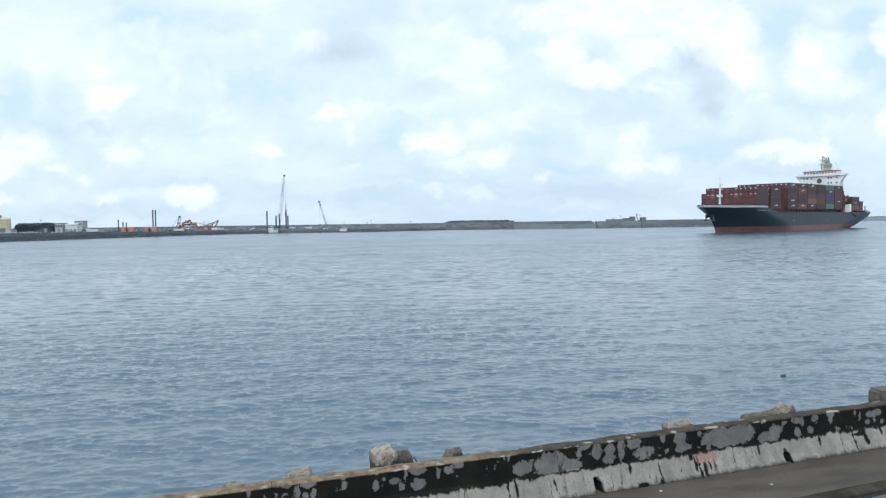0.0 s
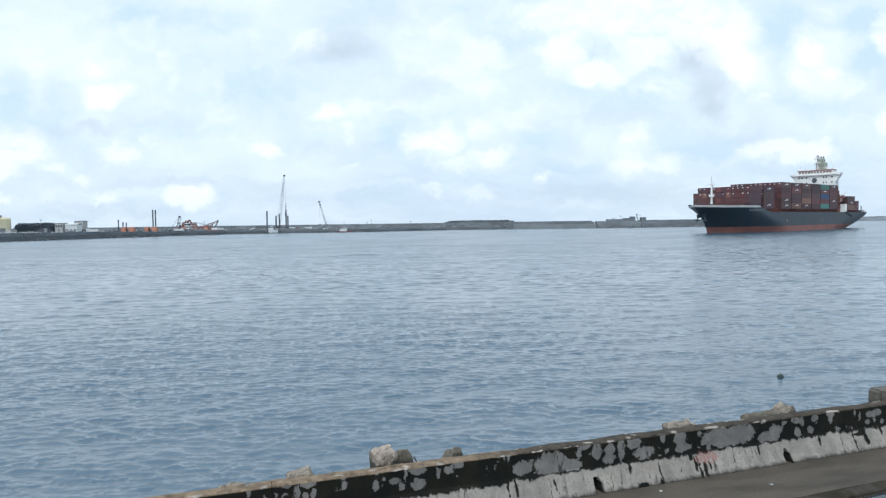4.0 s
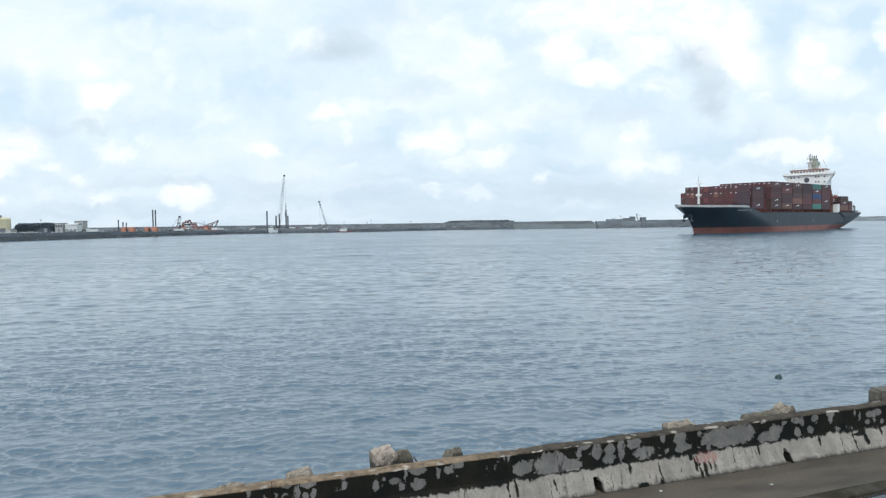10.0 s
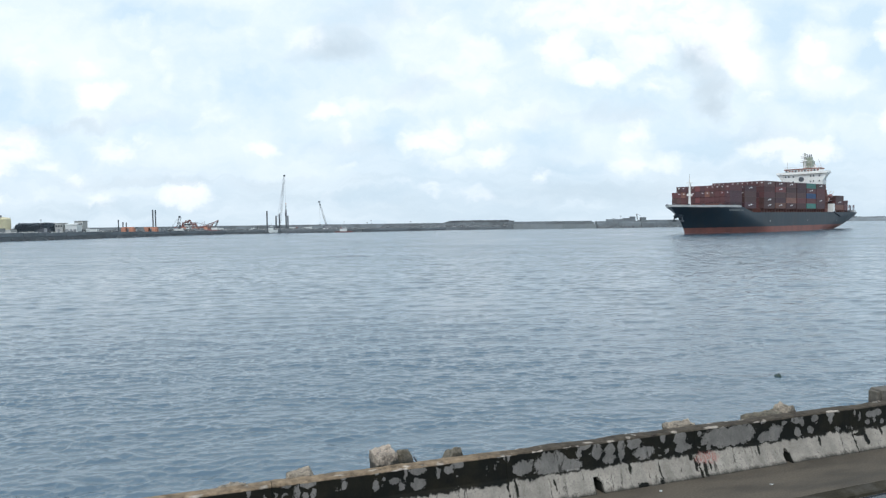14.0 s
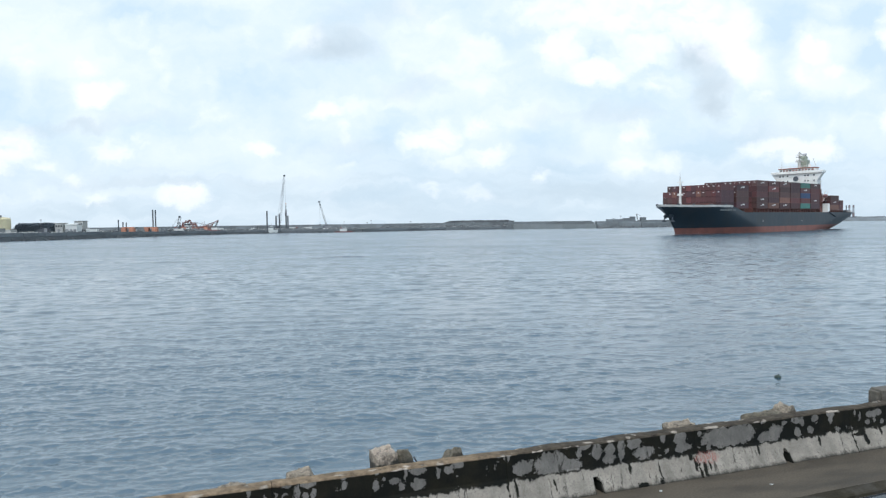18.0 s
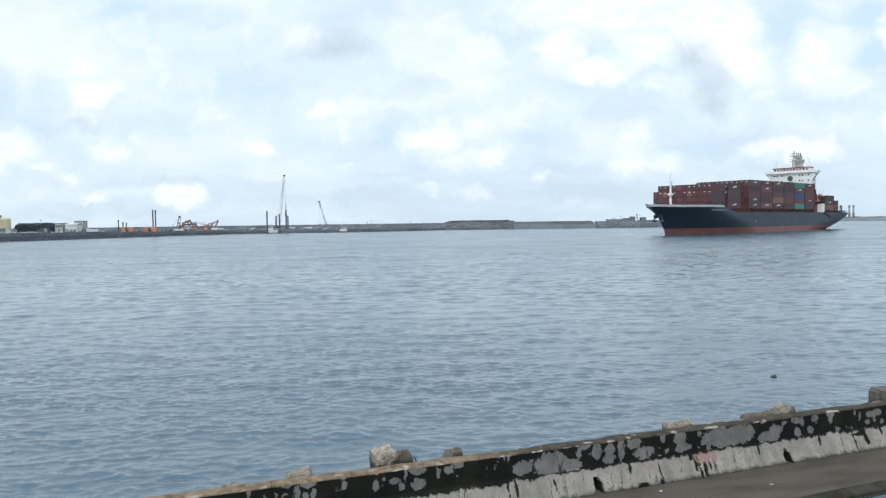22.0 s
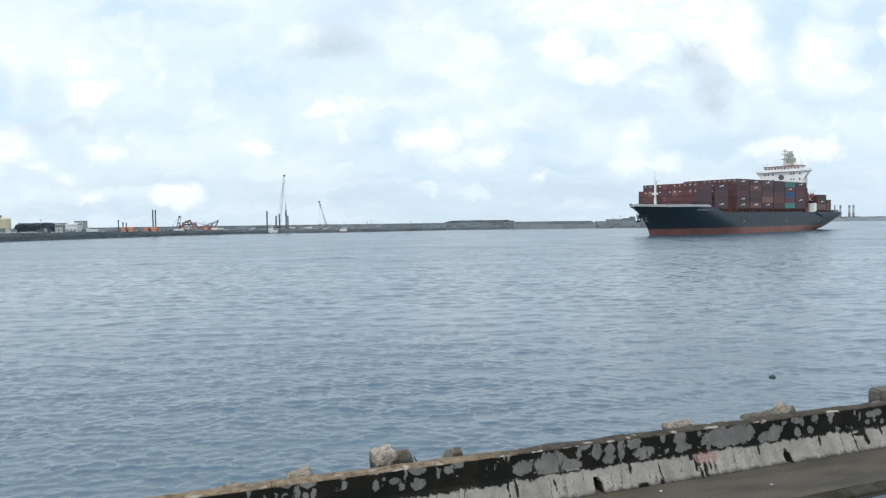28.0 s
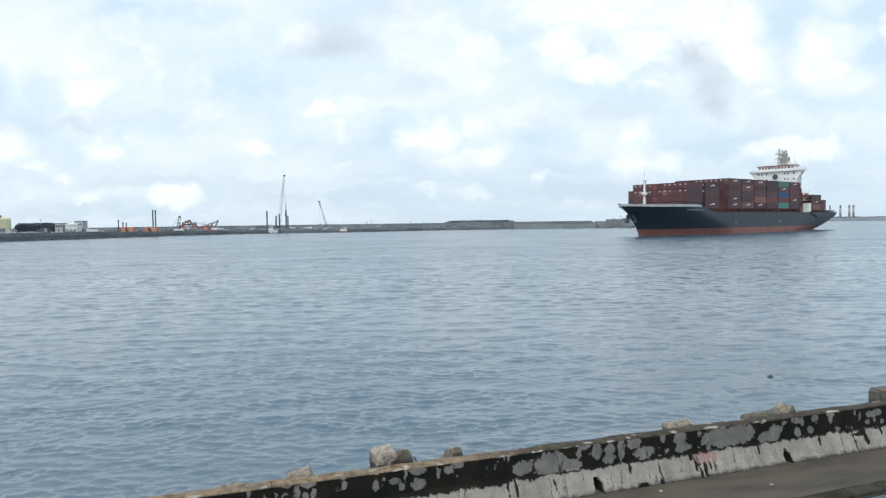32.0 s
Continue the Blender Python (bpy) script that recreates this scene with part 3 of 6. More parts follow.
def wet_road():
    m = bpy.data.materials.new("wet_road")
    m.use_nodes = True
    nt = m.node_tree
    nt.nodes.clear()
    tc = wire(nt, "ShaderNodeTexCoord")
    f = wire(nt, "ShaderNodeTexNoise", {"Vector": tc.outputs["Object"], "Scale": 30.0, "Detail": 4.0})
    st = wire(nt, "ShaderNodeVectorMath", {0: tc.outputs["Object"], 1: (0.45, 1.6, 1)}, operation="MULTIPLY")
    w = wire(nt, "ShaderNodeTexNoise", {"Vector": st.outputs[0], "Scale": 1.1, "Detail": 5.0, "Roughness": 0.6})
    wet = wire(nt, "ShaderNodeMapRange", {0: w.outputs[0], 1: 0.38, 2: 0.66, 3: 0.0, 4: 1.0}, interpolation_type="SMOOTHSTEP")
    tone = wire(nt, "ShaderNodeMix", {0: wet.outputs[0], 6: (0.088, 0.074, 0.055, 1), 7: (0.050, 0.042, 0.031, 1)}, data_type="RGBA")
    g = wire(nt, "ShaderNodeMapRange", {0: f.outputs[0], 1: 0.3, 2: 0.7, 3: 0.8, 4: 1.2})
    c = wire(nt, "ShaderNodeVectorMath", {0: tone.outputs[2], "Scale": g.outputs[0]}, operation="SCALE")
    r = wire(nt, "ShaderNodeMapRange", {0: wet.outputs[0], 3: 0.9, 4: 0.6})
    bp = wire(nt, "ShaderNodeBump", {"Strength": 0.3, "Distance": 0.01, "Height": f.outputs[0]})
    b = wire(nt, "ShaderNodeBsdfPrincipled", {"Base Color": c.outputs[0], "Roughness": r.outputs[0], "Specular IOR Level": 0.25, "Normal": bp.outputs[0]})
    wire(nt, "ShaderNodeOutputMaterial", {0: b.outputs[0]})
    return m


WET_ROAD = wet_road()
build_ground()


def wall_paint():
    """Pale battered foot, black coat above it that has flaked off in patches, sandy worn top."""
    m = bpy.data.materials.new("flaking_wall_paint")
    m.use_nodes = True
    nt = m.node_tree
    nt.nodes.clear()
    tc = wire(nt, "ShaderNodeTexCoord")
    s = wire(nt, "ShaderNodeSeparateXYZ", {0: tc.outputs["Object"]})
    xz = wire(nt, "ShaderNodeCombineXYZ", {0: s.outputs[0], 2: s.outputs[2]})
    rag = wire(nt, "ShaderNodeTexNoise", {"Vector": xz.outputs[0], "Scale": 8.0, "Detail": 8.0, "Roughness": 0.72})
    rc = wire(nt, "ShaderNodeVectorMath", {0: rag.outputs["Color"], 1: (0.5, 0.5, 0.5)}, operation="SUBTRACT")
    rs = wire(nt, "ShaderNodeVectorMath", {0: rc.outputs[0], "Scale": 0.19}, operation="SCALE")
    p = wire(nt, "ShaderNodeVectorMath", {0: xz.outputs[0], 1: rs.outputs[0]}, operation="ADD").outputs[0]
    ps = wire(nt, "ShaderNodeSeparateXYZ", {0: p})
    bare = []

    def flake(cx, cz, rx, rz):
        """A patch where the black coat is gone: its middle along the wall and over the road, and half-sizes."""
        d = wire(nt, "ShaderNodeVectorMath", {0: p, 1: (cx, 0, cz)}, operation="SUBTRACT")
        e = wire(nt, "ShaderNodeVectorMath", {0: d.outputs[0], 1: (1 / rx, 0, 1 / rz)}, operation="MULTIPLY")
        r = wire(nt, "ShaderNodeVectorMath", {0: e.outputs[0]}, operation="LENGTH")
        bare.append(wire(nt, "ShaderNodeMapRange", {0: r.outputs["Value"], 1: 1.5, 2: 0.5}).outputs[0])

    flake(-6.23, 0.81, 0.120, 0.043)
    flake(-6.26, 0.68, 0.051, 0.069)
    flake(-6.79, 0.76, 0.140, 0.051)
    flake(-7.10, 0.77, 0.065, 0.033)
    flake(-7.64, 0.77, 0.039, 0.082)
    flake(-6.96, 0.66, 0.049, 0.101)
    flake(-6.71, 0.60, 0.041, 0.068)
    flake(-6.83, 0.60, 0.049, 0.034)
    flake(-7.27, 0.66, 0.032, 0.042)
    flake(-5.75, 0.79, 0.035, 0.044)
    flake(-5.77, 0.60, 0.053, 0.087)
    flake(-5.46, 0.63, 0.081, 0.053)
    flake(-5.36, 0.53, 0.054, 0.071)
    flake(-5.29, 0.71, 0.027, 0.124)
    flake(-5.09, 0.53, 0.119, 0.098)
    flake(-5.09, 0.74, 0.138, 0.062)
    flake(-5.64, 0.67, 0.027, 0.026)
    flake(-4.76, 0.67, 0.037, 0.099)
    flake(-4.58, 0.69, 0.076, 0.072)
    flake(-4.42, 0.75, 0.096, 0.073)
    flake(-4.05, 0.83, 0.068, 0.028)
    flake(-3.75, 0.80, 0.080, 0.037)
    flake(-3.58, 0.76, 0.060, 0.084)
    flake(-3.30, 0.54, 0.184, 0.122)
    flake(-2.78, 0.56, 0.316, 0.191)
    flake(-2.41, 0.47, 0.237, 0.116)
    flake(-2.13, 0.77, 0.109, 0.078)
    flake(-2.24, 0.69, 0.033, 0.077)
    flake(-1.89, 0.65, 0.100, 0.137)
    flake(-1.64, 0.64, 0.112, 0.118)
    flake(-1.66, 0.49, 0.146, 0.079)
    flake(-1.41, 0.64, 0.068, 0.218)
    flake(-1.16, 0.72, 0.150, 0.120)
    flake(-0.95, 0.53, 0.210, 0.100)
    flake(-0.95, 0.41, 0.117, 0.050)
    flake(-0.56, 0.74, 0.059, 0.091)
    flake(-0.48, 0.50, 0.036, 0.041)
    flake(-0.18, 0.69, 0.146, 0.123)
    flake(-0.15, 0.51, 0.146, 0.082)
    flake(-0.02, 0.51, 0.074, 0.051)
    flake(0.24, 0.72, 0.037, 0.062)
    flake(0.33, 0.55, 0.075, 0.062)
    flake(0.43, 0.44, 0.050, 0.083)
    flake(0.63, 0.62, 0.330, 0.157)
    flake(1.14, 0.61, 0.338, 0.180)
    flake(0.89, 0.50, 0.386, 0.084)
    flake(1.81, 0.48, 0.256, 0.119)
    flake(1.97, 0.56, 0.163, 0.141)
    flake(1.70, 0.79, 0.080, 0.043)
    flake(2.19, 0.71, 0.069, 0.044)
    flake(2.52, 0.74, 0.139, 0.088)
    flake(2.63, 0.66, 0.056, 0.066)
    flake(2.95, 0.72, 0.085, 0.067)
    flake(2.83, 0.51, 0.085, 0.066)
    flake(2.52, 0.48, 0.070, 0.088)
    flake(3.34, 0.75, 0.102, 0.078)
    flake(3.34, 0.65, 0.058, 0.067)
    flake(3.53, 0.44, 0.059, 0.045)
    flake(3.86, 0.43, 0.045, 0.034)
    flake(3.97, 0.71, 0.030, 0.057)
    flake(4.10, 0.62, 0.030, 0.091)
    flake(4.43, 0.64, 0.153, 0.069)
    flake(4.61, 0.66, 0.077, 0.069)
    flake(4.49, 0.52, 0.046, 0.046)
    flake(4.31, 0.50, 0.061, 0.057)
    flake(4.71, 0.47, 0.047, 0.035)
    acc = bare[0]
    for k in bare[1:]:
        acc = wire(nt, "ShaderNodeMath", {0: acc, 1: k}, operation="MAXIMUM").outputs[0]
    # torn rims and islands of paint left standing
    torn = wire(nt, "ShaderNodeTexNoise", {"Vector": xz.outputs[0], "Scale": 13.0, "Detail": 7.0, "Roughness": 0.75})
    tk = wire(nt, "ShaderNodeMath", {0: torn.outputs[0], 1: 0.5}, operation="SUBTRACT")
    den = wire(nt, "ShaderNodeMath", {0: tk.outputs[0], 1: 1.4, 2: acc}, operation="MULTIPLY_ADD")
    acc = wire(nt, "ShaderNodeMapRange", {0: den.outputs[0], 1: 0.47, 2: 0.53}).outputs[0]
    # the coat holds on along the break of the batter
    hold = wire(nt, "ShaderNodeMapRange", {0: ps.outputs[2], 1: 0.385, 2: 0.41})
    acc = wire(nt, "ShaderNodeMath", {0: acc, 1: hold.outputs[0]}, operation="MULTIPLY").outputs[0]
    # lower edge of the black coat, wandering along the wall
    edge = wire(nt, "ShaderNodeTexNoise", {"Vector": wire(nt, "ShaderNodeCombineXYZ", {0: s.outputs[0]}).outputs[0], "Scale": 1.7, "Detail": 6.0, "Roughness": 0.7})
    lim = wire(nt, "ShaderNodeMapRange", {0: edge.outputs[0], 1: 0.3, 2: 0.7, 3: 0.32, 4: 0.415})
    # runs lower towards the far left stretch
    left = wire(nt, "ShaderNodeMapRange", {0: s.outputs[0], 1: -3.55, 2: -3.62, 3: 0.0, 4: 0.03})
    lim2 = wire(nt, "ShaderNodeMath", {0: lim.outputs[0], 1: left.outputs[0]}, operation="SUBTRACT")
    hgt = wire(nt, "ShaderNodeMath", {0: ps.outputs[2], 1: lim2.outputs[0]}, operation="SUBTRACT")
    below = wire(nt, "ShaderNodeMapRange", {0: hgt.outputs[0], 1: 0.012, 2: -0.012})
    small = wire(nt, "ShaderNodeTexNoise", {"Vector": p, "Scale": 5.5, "Detail": 3.0})
    chips = wire(nt, "ShaderNodeMapRange", {0: small.outputs[0], 1: 0.665, 2: 0.68})
    b1 = wire(nt, "ShaderNodeMath", {0: acc, 1: below.outputs[0]}, operation="MAXIMUM")
    b2 = wire(nt, "ShaderNodeMath", {0: b1.outputs[0], 1: chips.outputs[0]}, operation="MAXIMUM")
    # concrete under the coat, streaked by rain
    stv = wire(nt, "ShaderNodeVectorMath", {0: tc.outputs["Object"], 1: (5, 3, 1.6)}, operation="MULTIPLY")
    streak = wire(nt, "ShaderNodeTexNoise", {"Vector": stv.outputs[0], "Scale": 1.0, "Detail": 6.0, "Roughness": 0.65})
    grain = wire(nt, "ShaderNodeTexNoise", {"Vector": tc.outputs["Object"], "Scale": 45.0, "Detail": 4.0, "Roughness": 0.7})
    wide = wire(nt, "ShaderNodeTexNoise", {"Vector": tc.outputs["Object"], "Scale": 2.4, "Detail": 6.0, "Roughness": 0.65})
    k = wire(nt, "ShaderNodeMapRange", {0: streak.outputs[0], 1: 0.3, 2: 0.7, 3: 0.76, 4: 1.16})
    k2 = wire(nt, "ShaderNodeMapRange", {0: grain.outputs[0], 1: 0.3, 2: 0.7, 3: 0.78, 4: 1.18})
    k3 = wire(nt, "ShaderNodeMapRange", {0: wide.outputs[0], 1: 0.3, 2: 0.7, 3: 0.66, 4: 1.2})
    kk = wire(nt, "ShaderNodeMath", {0: k.outputs[0], 1: k2.outputs[0]}, operation="MULTIPLY")
    kk2 = wire(nt, "ShaderNodeMath", {0: kk.outputs[0], 1: k3.outputs[0]}, operation="MULTIPLY")
    upper = wire(nt, "ShaderNodeMix", {0: below.outputs[0], 6: (0.185, 0.176, 0.160, 1), 7: (0.275, 0.252, 0.214, 1)}, data_type="RGBA")
    pale = wire(nt, "ShaderNodeVectorMath", {0: upper.outputs[2], "Scale": kk2.outputs[0]}, operation="SCALE")
    moss = wire(nt, "ShaderNodeMapRange", {0: wide.outputs[0], 1: 0.42, 2: 0.68})
    coat = wire(nt, "ShaderNodeMix", {0: moss.outputs[0], 6: (0.0064, 0.0074, 0.0060, 1), 7: (0.0165, 0.0150, 0.0095, 1)}, data_type="RGBA")
    black = wire(nt, "ShaderNodeVectorMath", {0: coat.outputs[2], "Scale": k2.outputs[0]}, operation="SCALE")
    # cracks and runs of grime down the foot
    cv = wire(nt, "ShaderNodeVectorMath", {0: p, 1: (1.0, 0.0, 0.16)}, operation="MULTIPLY")
    cr = wire(nt, "ShaderNodeTexNoise", {"Vector": cv.outputs[0], "Scale": 2.3, "Detail": 2.0})
    cd = wire(nt, "ShaderNodeMath", {0: cr.outputs[0], 1: 0.5}, operation="SUBTRACT")
    ca = wire(nt, "ShaderNodeMath", {0: cd.outputs[0]}, operation="ABSOLUTE")
    cm = wire(nt, "ShaderNodeMapRange", {0: ca.outputs[0], 1: 0.010, 2: 0.004, 3: 0.0, 4: 0.8})
    on = wire(nt, "ShaderNodeMapRange", {0: wide.outputs[0], 1: 0.50, 2: 0.55})
    cm2 = wire(nt, "ShaderNodeMath", {0: cm.outputs[0], 1: on.outputs[0]}, operation="MULTIPLY")
    mud = wire(nt, "ShaderNodeMath", {0: rag.outputs[0], 1: 0.22, 2: s.outputs[2]}, operation="MULTIPLY_ADD")
    mm = wire(nt, "ShaderNodeMapRange", {0: mud.outputs[0], 1: 0.18, 2: 0.12, 3: 0.0, 4: 0.8})
    cm3 = wire(nt, "ShaderNodeMath", {0: cm2.outputs[0], 1: mm.outputs[0]}, operation="MAXIMUM")
    worn = wire(nt, "ShaderNodeMix", {0: cm3.outputs[0], 6: pale.outputs[0], 7: (0.022, 0.021, 0.018, 1)}, data_type="RGBA")
    # pitted skin: dark specks, thicker low on the foot and round the brush marks
    pit = wire(nt, "ShaderNodeTexNoise", {"Vector": p, "Scale": 26.0, "Detail": 5.0, "Roughness": 0.7})
    pw = wire(nt, "ShaderNodeMath", {0: wide.outputs[0], 1: 0.35, 2: pit.outputs[0]}, operation="MULTIPLY_ADD")
    pm = wire(nt, "ShaderNodeMapRange", {0: pw.outputs[0], 1: 0.77, 2: 0.83, 3: 0.0, 4: 0.7})
    worn = wire(nt, "ShaderNodeMix", {0: pm.outputs[0], 6: worn.outputs[2], 7: (0.045, 0.043, 0.036, 1)}, data_type="RGBA")
    rusty = wire(nt, "ShaderNodeMapRange", {0: streak.outputs[0], 1: 0.56, 2: 0.72, 3: 0.0, 4: 0.35})
    worn2 = wire(nt, "ShaderNodeMix", {0: rusty.outputs[0], 6: worn.outputs[2], 7: (0.16, 0.125, 0.095, 1)}, data_type="RGBA")
    # black ragged seams where the cast lengths meet
    jx = wire(nt, "ShaderNodeMath", {0: ps.outputs[0], 1: 29.63 - 1.86}, operation="ADD")
    jm = wire(nt, "ShaderNodeMath", {0: jx.outputs[0], 1: 3.72}, operation="FLOORED_MODULO")
    jd = wire(nt, "ShaderNodeMath", {0: jm.outputs[0], 1: 1.86}, operation="SUBTRACT")
    ja = wire(nt, "ShaderNodeMath", {0: jd.outputs[0]}, operation="ABSOLUTE")
    jw = wire(nt, "ShaderNodeMapRange", {0: torn.outputs[0], 1: 0.35, 2: 0.65, 3: 0.0, 4: 0.03})
    jk = wire(nt, "ShaderNodeMath", {0: jw.outputs[0], 1: ja.outputs[0]}, operation="GREATER_THAN")
    # shade inside the drain holes, painted black into the wall colour
    dy = wire(nt, "ShaderNodeMapRange", {0: s.outputs[1], 1: -0.30, 2: -0.26})
    dz = wire(nt, "ShaderNodeMapRange", {0: s.outputs[2], 1: 0.24, 2: 0.21})
    dm = wire(nt, "ShaderNodeMath", {0: dy.outputs[0], 1: dz.outputs[0]}, operation="MULTIPLY")
    low = wire(nt, "ShaderNodeMapRange", {0: s.outputs[2], 1: 0.19, 2: 0.16})
    for at in DRAINS:
        da = wire(nt, "ShaderNodeMath", {0: s.outputs[0], 1: at}, operation="SUBTRACT")
        db = wire(nt, "ShaderNodeMath", {0: da.outputs[0]}, operation="ABSOLUTE")
        dc = wire(nt, "ShaderNodeMapRange", {0: db.outputs[0], 1: 0.095, 2: 0.07})
        dd = wire(nt, "ShaderNodeMath", {0: dc.outputs[0], 1: low.outputs[0]}, operation="MULTIPLY")
        dm = wire(nt, "ShaderNodeMath", {0: dm.outputs[0], 1: dd.outputs[0]}, operation="MAXIMUM")
    dk = wire(nt, "ShaderNodeMath", {0: dm.outputs[0], 1: jk.outputs[0]}, operation="MAXIMUM")
    worn2 = wire(nt, "ShaderNodeMix", {0: dk.outputs[0], 6: worn2.outputs[2], 7: (0.012, 0.013, 0.010, 1)}, data_type="RGBA")
    face = wire(nt, "ShaderNodeMix", {0: b2.outputs[0], 6: black.outputs[0], 7: worn2.outputs[2]}, data_type="RGBA")
    # gaps and breaks in the foot where the black shows
    gaps = None
    for cx, cz, rx, rz in ((-0.68, 0.19, 0.018, 0.15), (-0.72, 0.03, 0.03, 0.05), (0.0, 0.36, 0.05, 0.09), (0.07, 0.22, 0.035, 0.12), (0.14, 0.06, 0.03, 0.08), (0.25, 0.11, 0.04, 0.12), (0.36, 0.16, 0.025, 0.08),
                           (1.51, 0.31, 0.03, 0.11), (-1.28, 0.30, 0.03, 0.09), (-2.75, 0.22, 0.018, 0.09), (3.98, 0.30, 0.16, 0.03), (4.17, 0.2, 0.06, 0.10), (4.12, 0.33, 0.10, 0.07), (-1.1, 0.02, 0.10, 0.05), (-3.45, 0.28, 0.03, 0.16), (4.6, 0.33, 0.04, 0.08), (3.0, 0.3, 0.03, 0.10)):
        d = wire(nt, "ShaderNodeVectorMath", {0: p, 1: (cx, 0, cz)}, operation="SUBTRACT")
        e = wire(nt, "ShaderNodeVectorMath", {0: d.outputs[0], 1: (1 / rx, 0, 1 / rz)}, operation="MULTIPLY")
        r = wire(nt, "ShaderNodeVectorMath", {0: e.outputs[0]}, operation="LENGTH")
        q = wire(nt, "ShaderNodeMapRange", {0: r.outputs["Value"], 1: 1.15, 2: 0.85}).outputs[0]
        gaps = q if gaps is None else wire(nt, "ShaderNodeMath", {0: gaps, 1: q}, operation="MAXIMUM").outputs[0]
    face = wire(nt, "ShaderNodeMix", {0: gaps, 6: face.outputs[2], 7: black.outputs[0]}, data_type="RGBA")
    # faint remains of red brush marks
    rd = wire(nt, "ShaderNodeVectorMath", {0: p, 1: (0.34, 0, 0.285)}, operation="SUBTRACT")
    rd2 = wire(nt, "ShaderNodeVectorMath", {0: rd.outputs[0], 1: (1 / 0.25, 0, 1 / 0.10)}, operation="MULTIPLY")
    rd3 = wire(nt, "ShaderNodeVectorMath", {0: rd2.outputs[0]}, operation="LENGTH")
    rw = wire(nt, "ShaderNodeTexWave", {"Vector": p, "Scale": 7.0, "Distortion": 11.0, "Detail": 2.0, "Detail Scale": 2.0})
    ra = wire(nt, "ShaderNodeMapRange", {0: rd3.outputs["Value"], 1: 1.2, 2: 0.7, 3: 0.0, 4: 0.9})
    rb = wire(nt, "ShaderNodeMapRange", {0: rw.outputs["Fac"], 1: 0.6, 2: 0.8})
    rm = wire(nt, "ShaderNodeMath", {0: ra.outputs[0], 1: rb.outputs[0]}, operation="MULTIPLY")
    face2 = wire(nt, "ShaderNodeMix", {0: rm.outputs[0], 6: face.outputs[2], 7: (0.27, 0.085, 0.075, 1)}, data_type="RGBA")
    # the top: sandy, mossy, with pale chips
    tn = wire(nt, "ShaderNodeTexNoise", {"Vector": tc.outputs["Object"], "Scale": 3.0, "Detail": 6.0, "Roughness": 0.7})
    sandy = wire(nt, "ShaderNodeMapRange", {0: s.outputs[0], 1: -2.9, 2: -4.2, 3: 0.12, 4: 0.95})
    tr = wire(nt, "ShaderNodeMix", {0: sandy.outputs[0], 6: (0.042, 0.037, 0.029, 1), 7: (0.20, 0.148, 0.095, 1)}, data_type="RGBA")
    chip = wire(nt, "ShaderNodeMapRange", {0: tn.outputs[0], 1: 0.63, 2: 0.67})
    top = wire(nt, "ShaderNodeMix", {0: chip.outputs[0], 6: tr.outputs[2], 7: (0.32, 0.30, 0.26, 1)}, data_type="RGBA")
    # pale chips knocked off along the road-side edge
    en = wire(nt, "ShaderNodeTexNoise", {"Vector": wire(nt, "ShaderNodeVectorMath", {0: tc.outputs["Object"], 1: (1.6, 5.0, 0.0)}, operation="MULTIPLY").outputs[0], "Scale": 1.0, "Detail": 5.0, "Roughness": 0.65})
    ef = wire(nt, "ShaderNodeMapRange", {0: s.outputs[1], 1: -0.16, 2: -0.24, 3: -0.14, 4: 0.03})
    es = wire(nt, "ShaderNodeMath", {0: en.outputs[0], 1: ef.outputs[0]}, operation="ADD")
    ec = wire(nt, "ShaderNodeMapRange", {0: es.outputs[0], 1: 0.605, 2: 0.625})
    top = wire(nt, "ShaderNodeMix", {0: ec.outputs[0], 6: top.outputs[2], 7: (0.46, 0.40, 0.34, 1)}, data_type="RGBA")
    # larger pale spalls on the top
    tp = wire(nt, "ShaderNodeVectorMath", {0: tc.outputs["Object"], 1: rs.outputs[0]}, operation="ADD").outputs[0]
    for cx, cy, rx, ry in ((-5.25, -0.17, 0.08, 0.050), (-7.43, -0.23, 0.06, 0.046), (-8.36, -0.22, 0.11, 0.045), (-3.31, -0.02, 0.05, 0.037), (-3.17, -0.02, 0.04, 0.028), (-2.02, -0.16, 0.11, 0.055), (-1.60, -0.23, 0.08, 0.046),
                           (-1.24, -0.20, 0.07, 0.047), (-1.08, -0.16, 0.04, 0.038), (-0.29, -0.20, 0.08, 0.048), (0.51, -0.23, 0.19, 0.058), (0.63, -0.04, 0.09, 0.040), (1.01, -0.03, 0.05, 0.031), (1.36, -0.02, 0.10, 0.041),
                           (1.72, -0.23, 0.05, 0.040), (3.34, -0.23, 0.09, 0.042), (4.88, -0.05, 0.04, 0.045), (-5.78, -0.13, 0.08, 0.033), (-6.32, -0.18, 0.11, 0.032), (-4.72, -0.23, 0.07, 0.033)):
        d = wire(nt, "ShaderNodeVectorMath", {0: tp, 1: (cx, cy, 0)}, operation="SUBTRACT")
        e = wire(nt, "ShaderNodeVectorMath", {0: d.outputs[0], 1: (1 / rx, 1 / ry, 0)}, operation="MULTIPLY")
        r = wire(nt, "ShaderNodeVectorMath", {0: e.outputs[0]}, operation="LENGTH")
        q = wire(nt, "ShaderNodeMapRange", {0: r.outputs["Value"], 1: 1.0, 2: 0.6, 3: 0.0, 4: 0.9}).outputs[0]
        top = wire(nt, "ShaderNodeMix", {0: q, 6: top.outputs[2], 7: (0.36, 0.315, 0.26, 1)}, data_type="RGBA")
    tm = wire(nt, "ShaderNodeTexNoise", {"Vector": tc.outputs["Object"], "Scale": 7.0, "Detail": 7.0, "Roughness": 0.75})
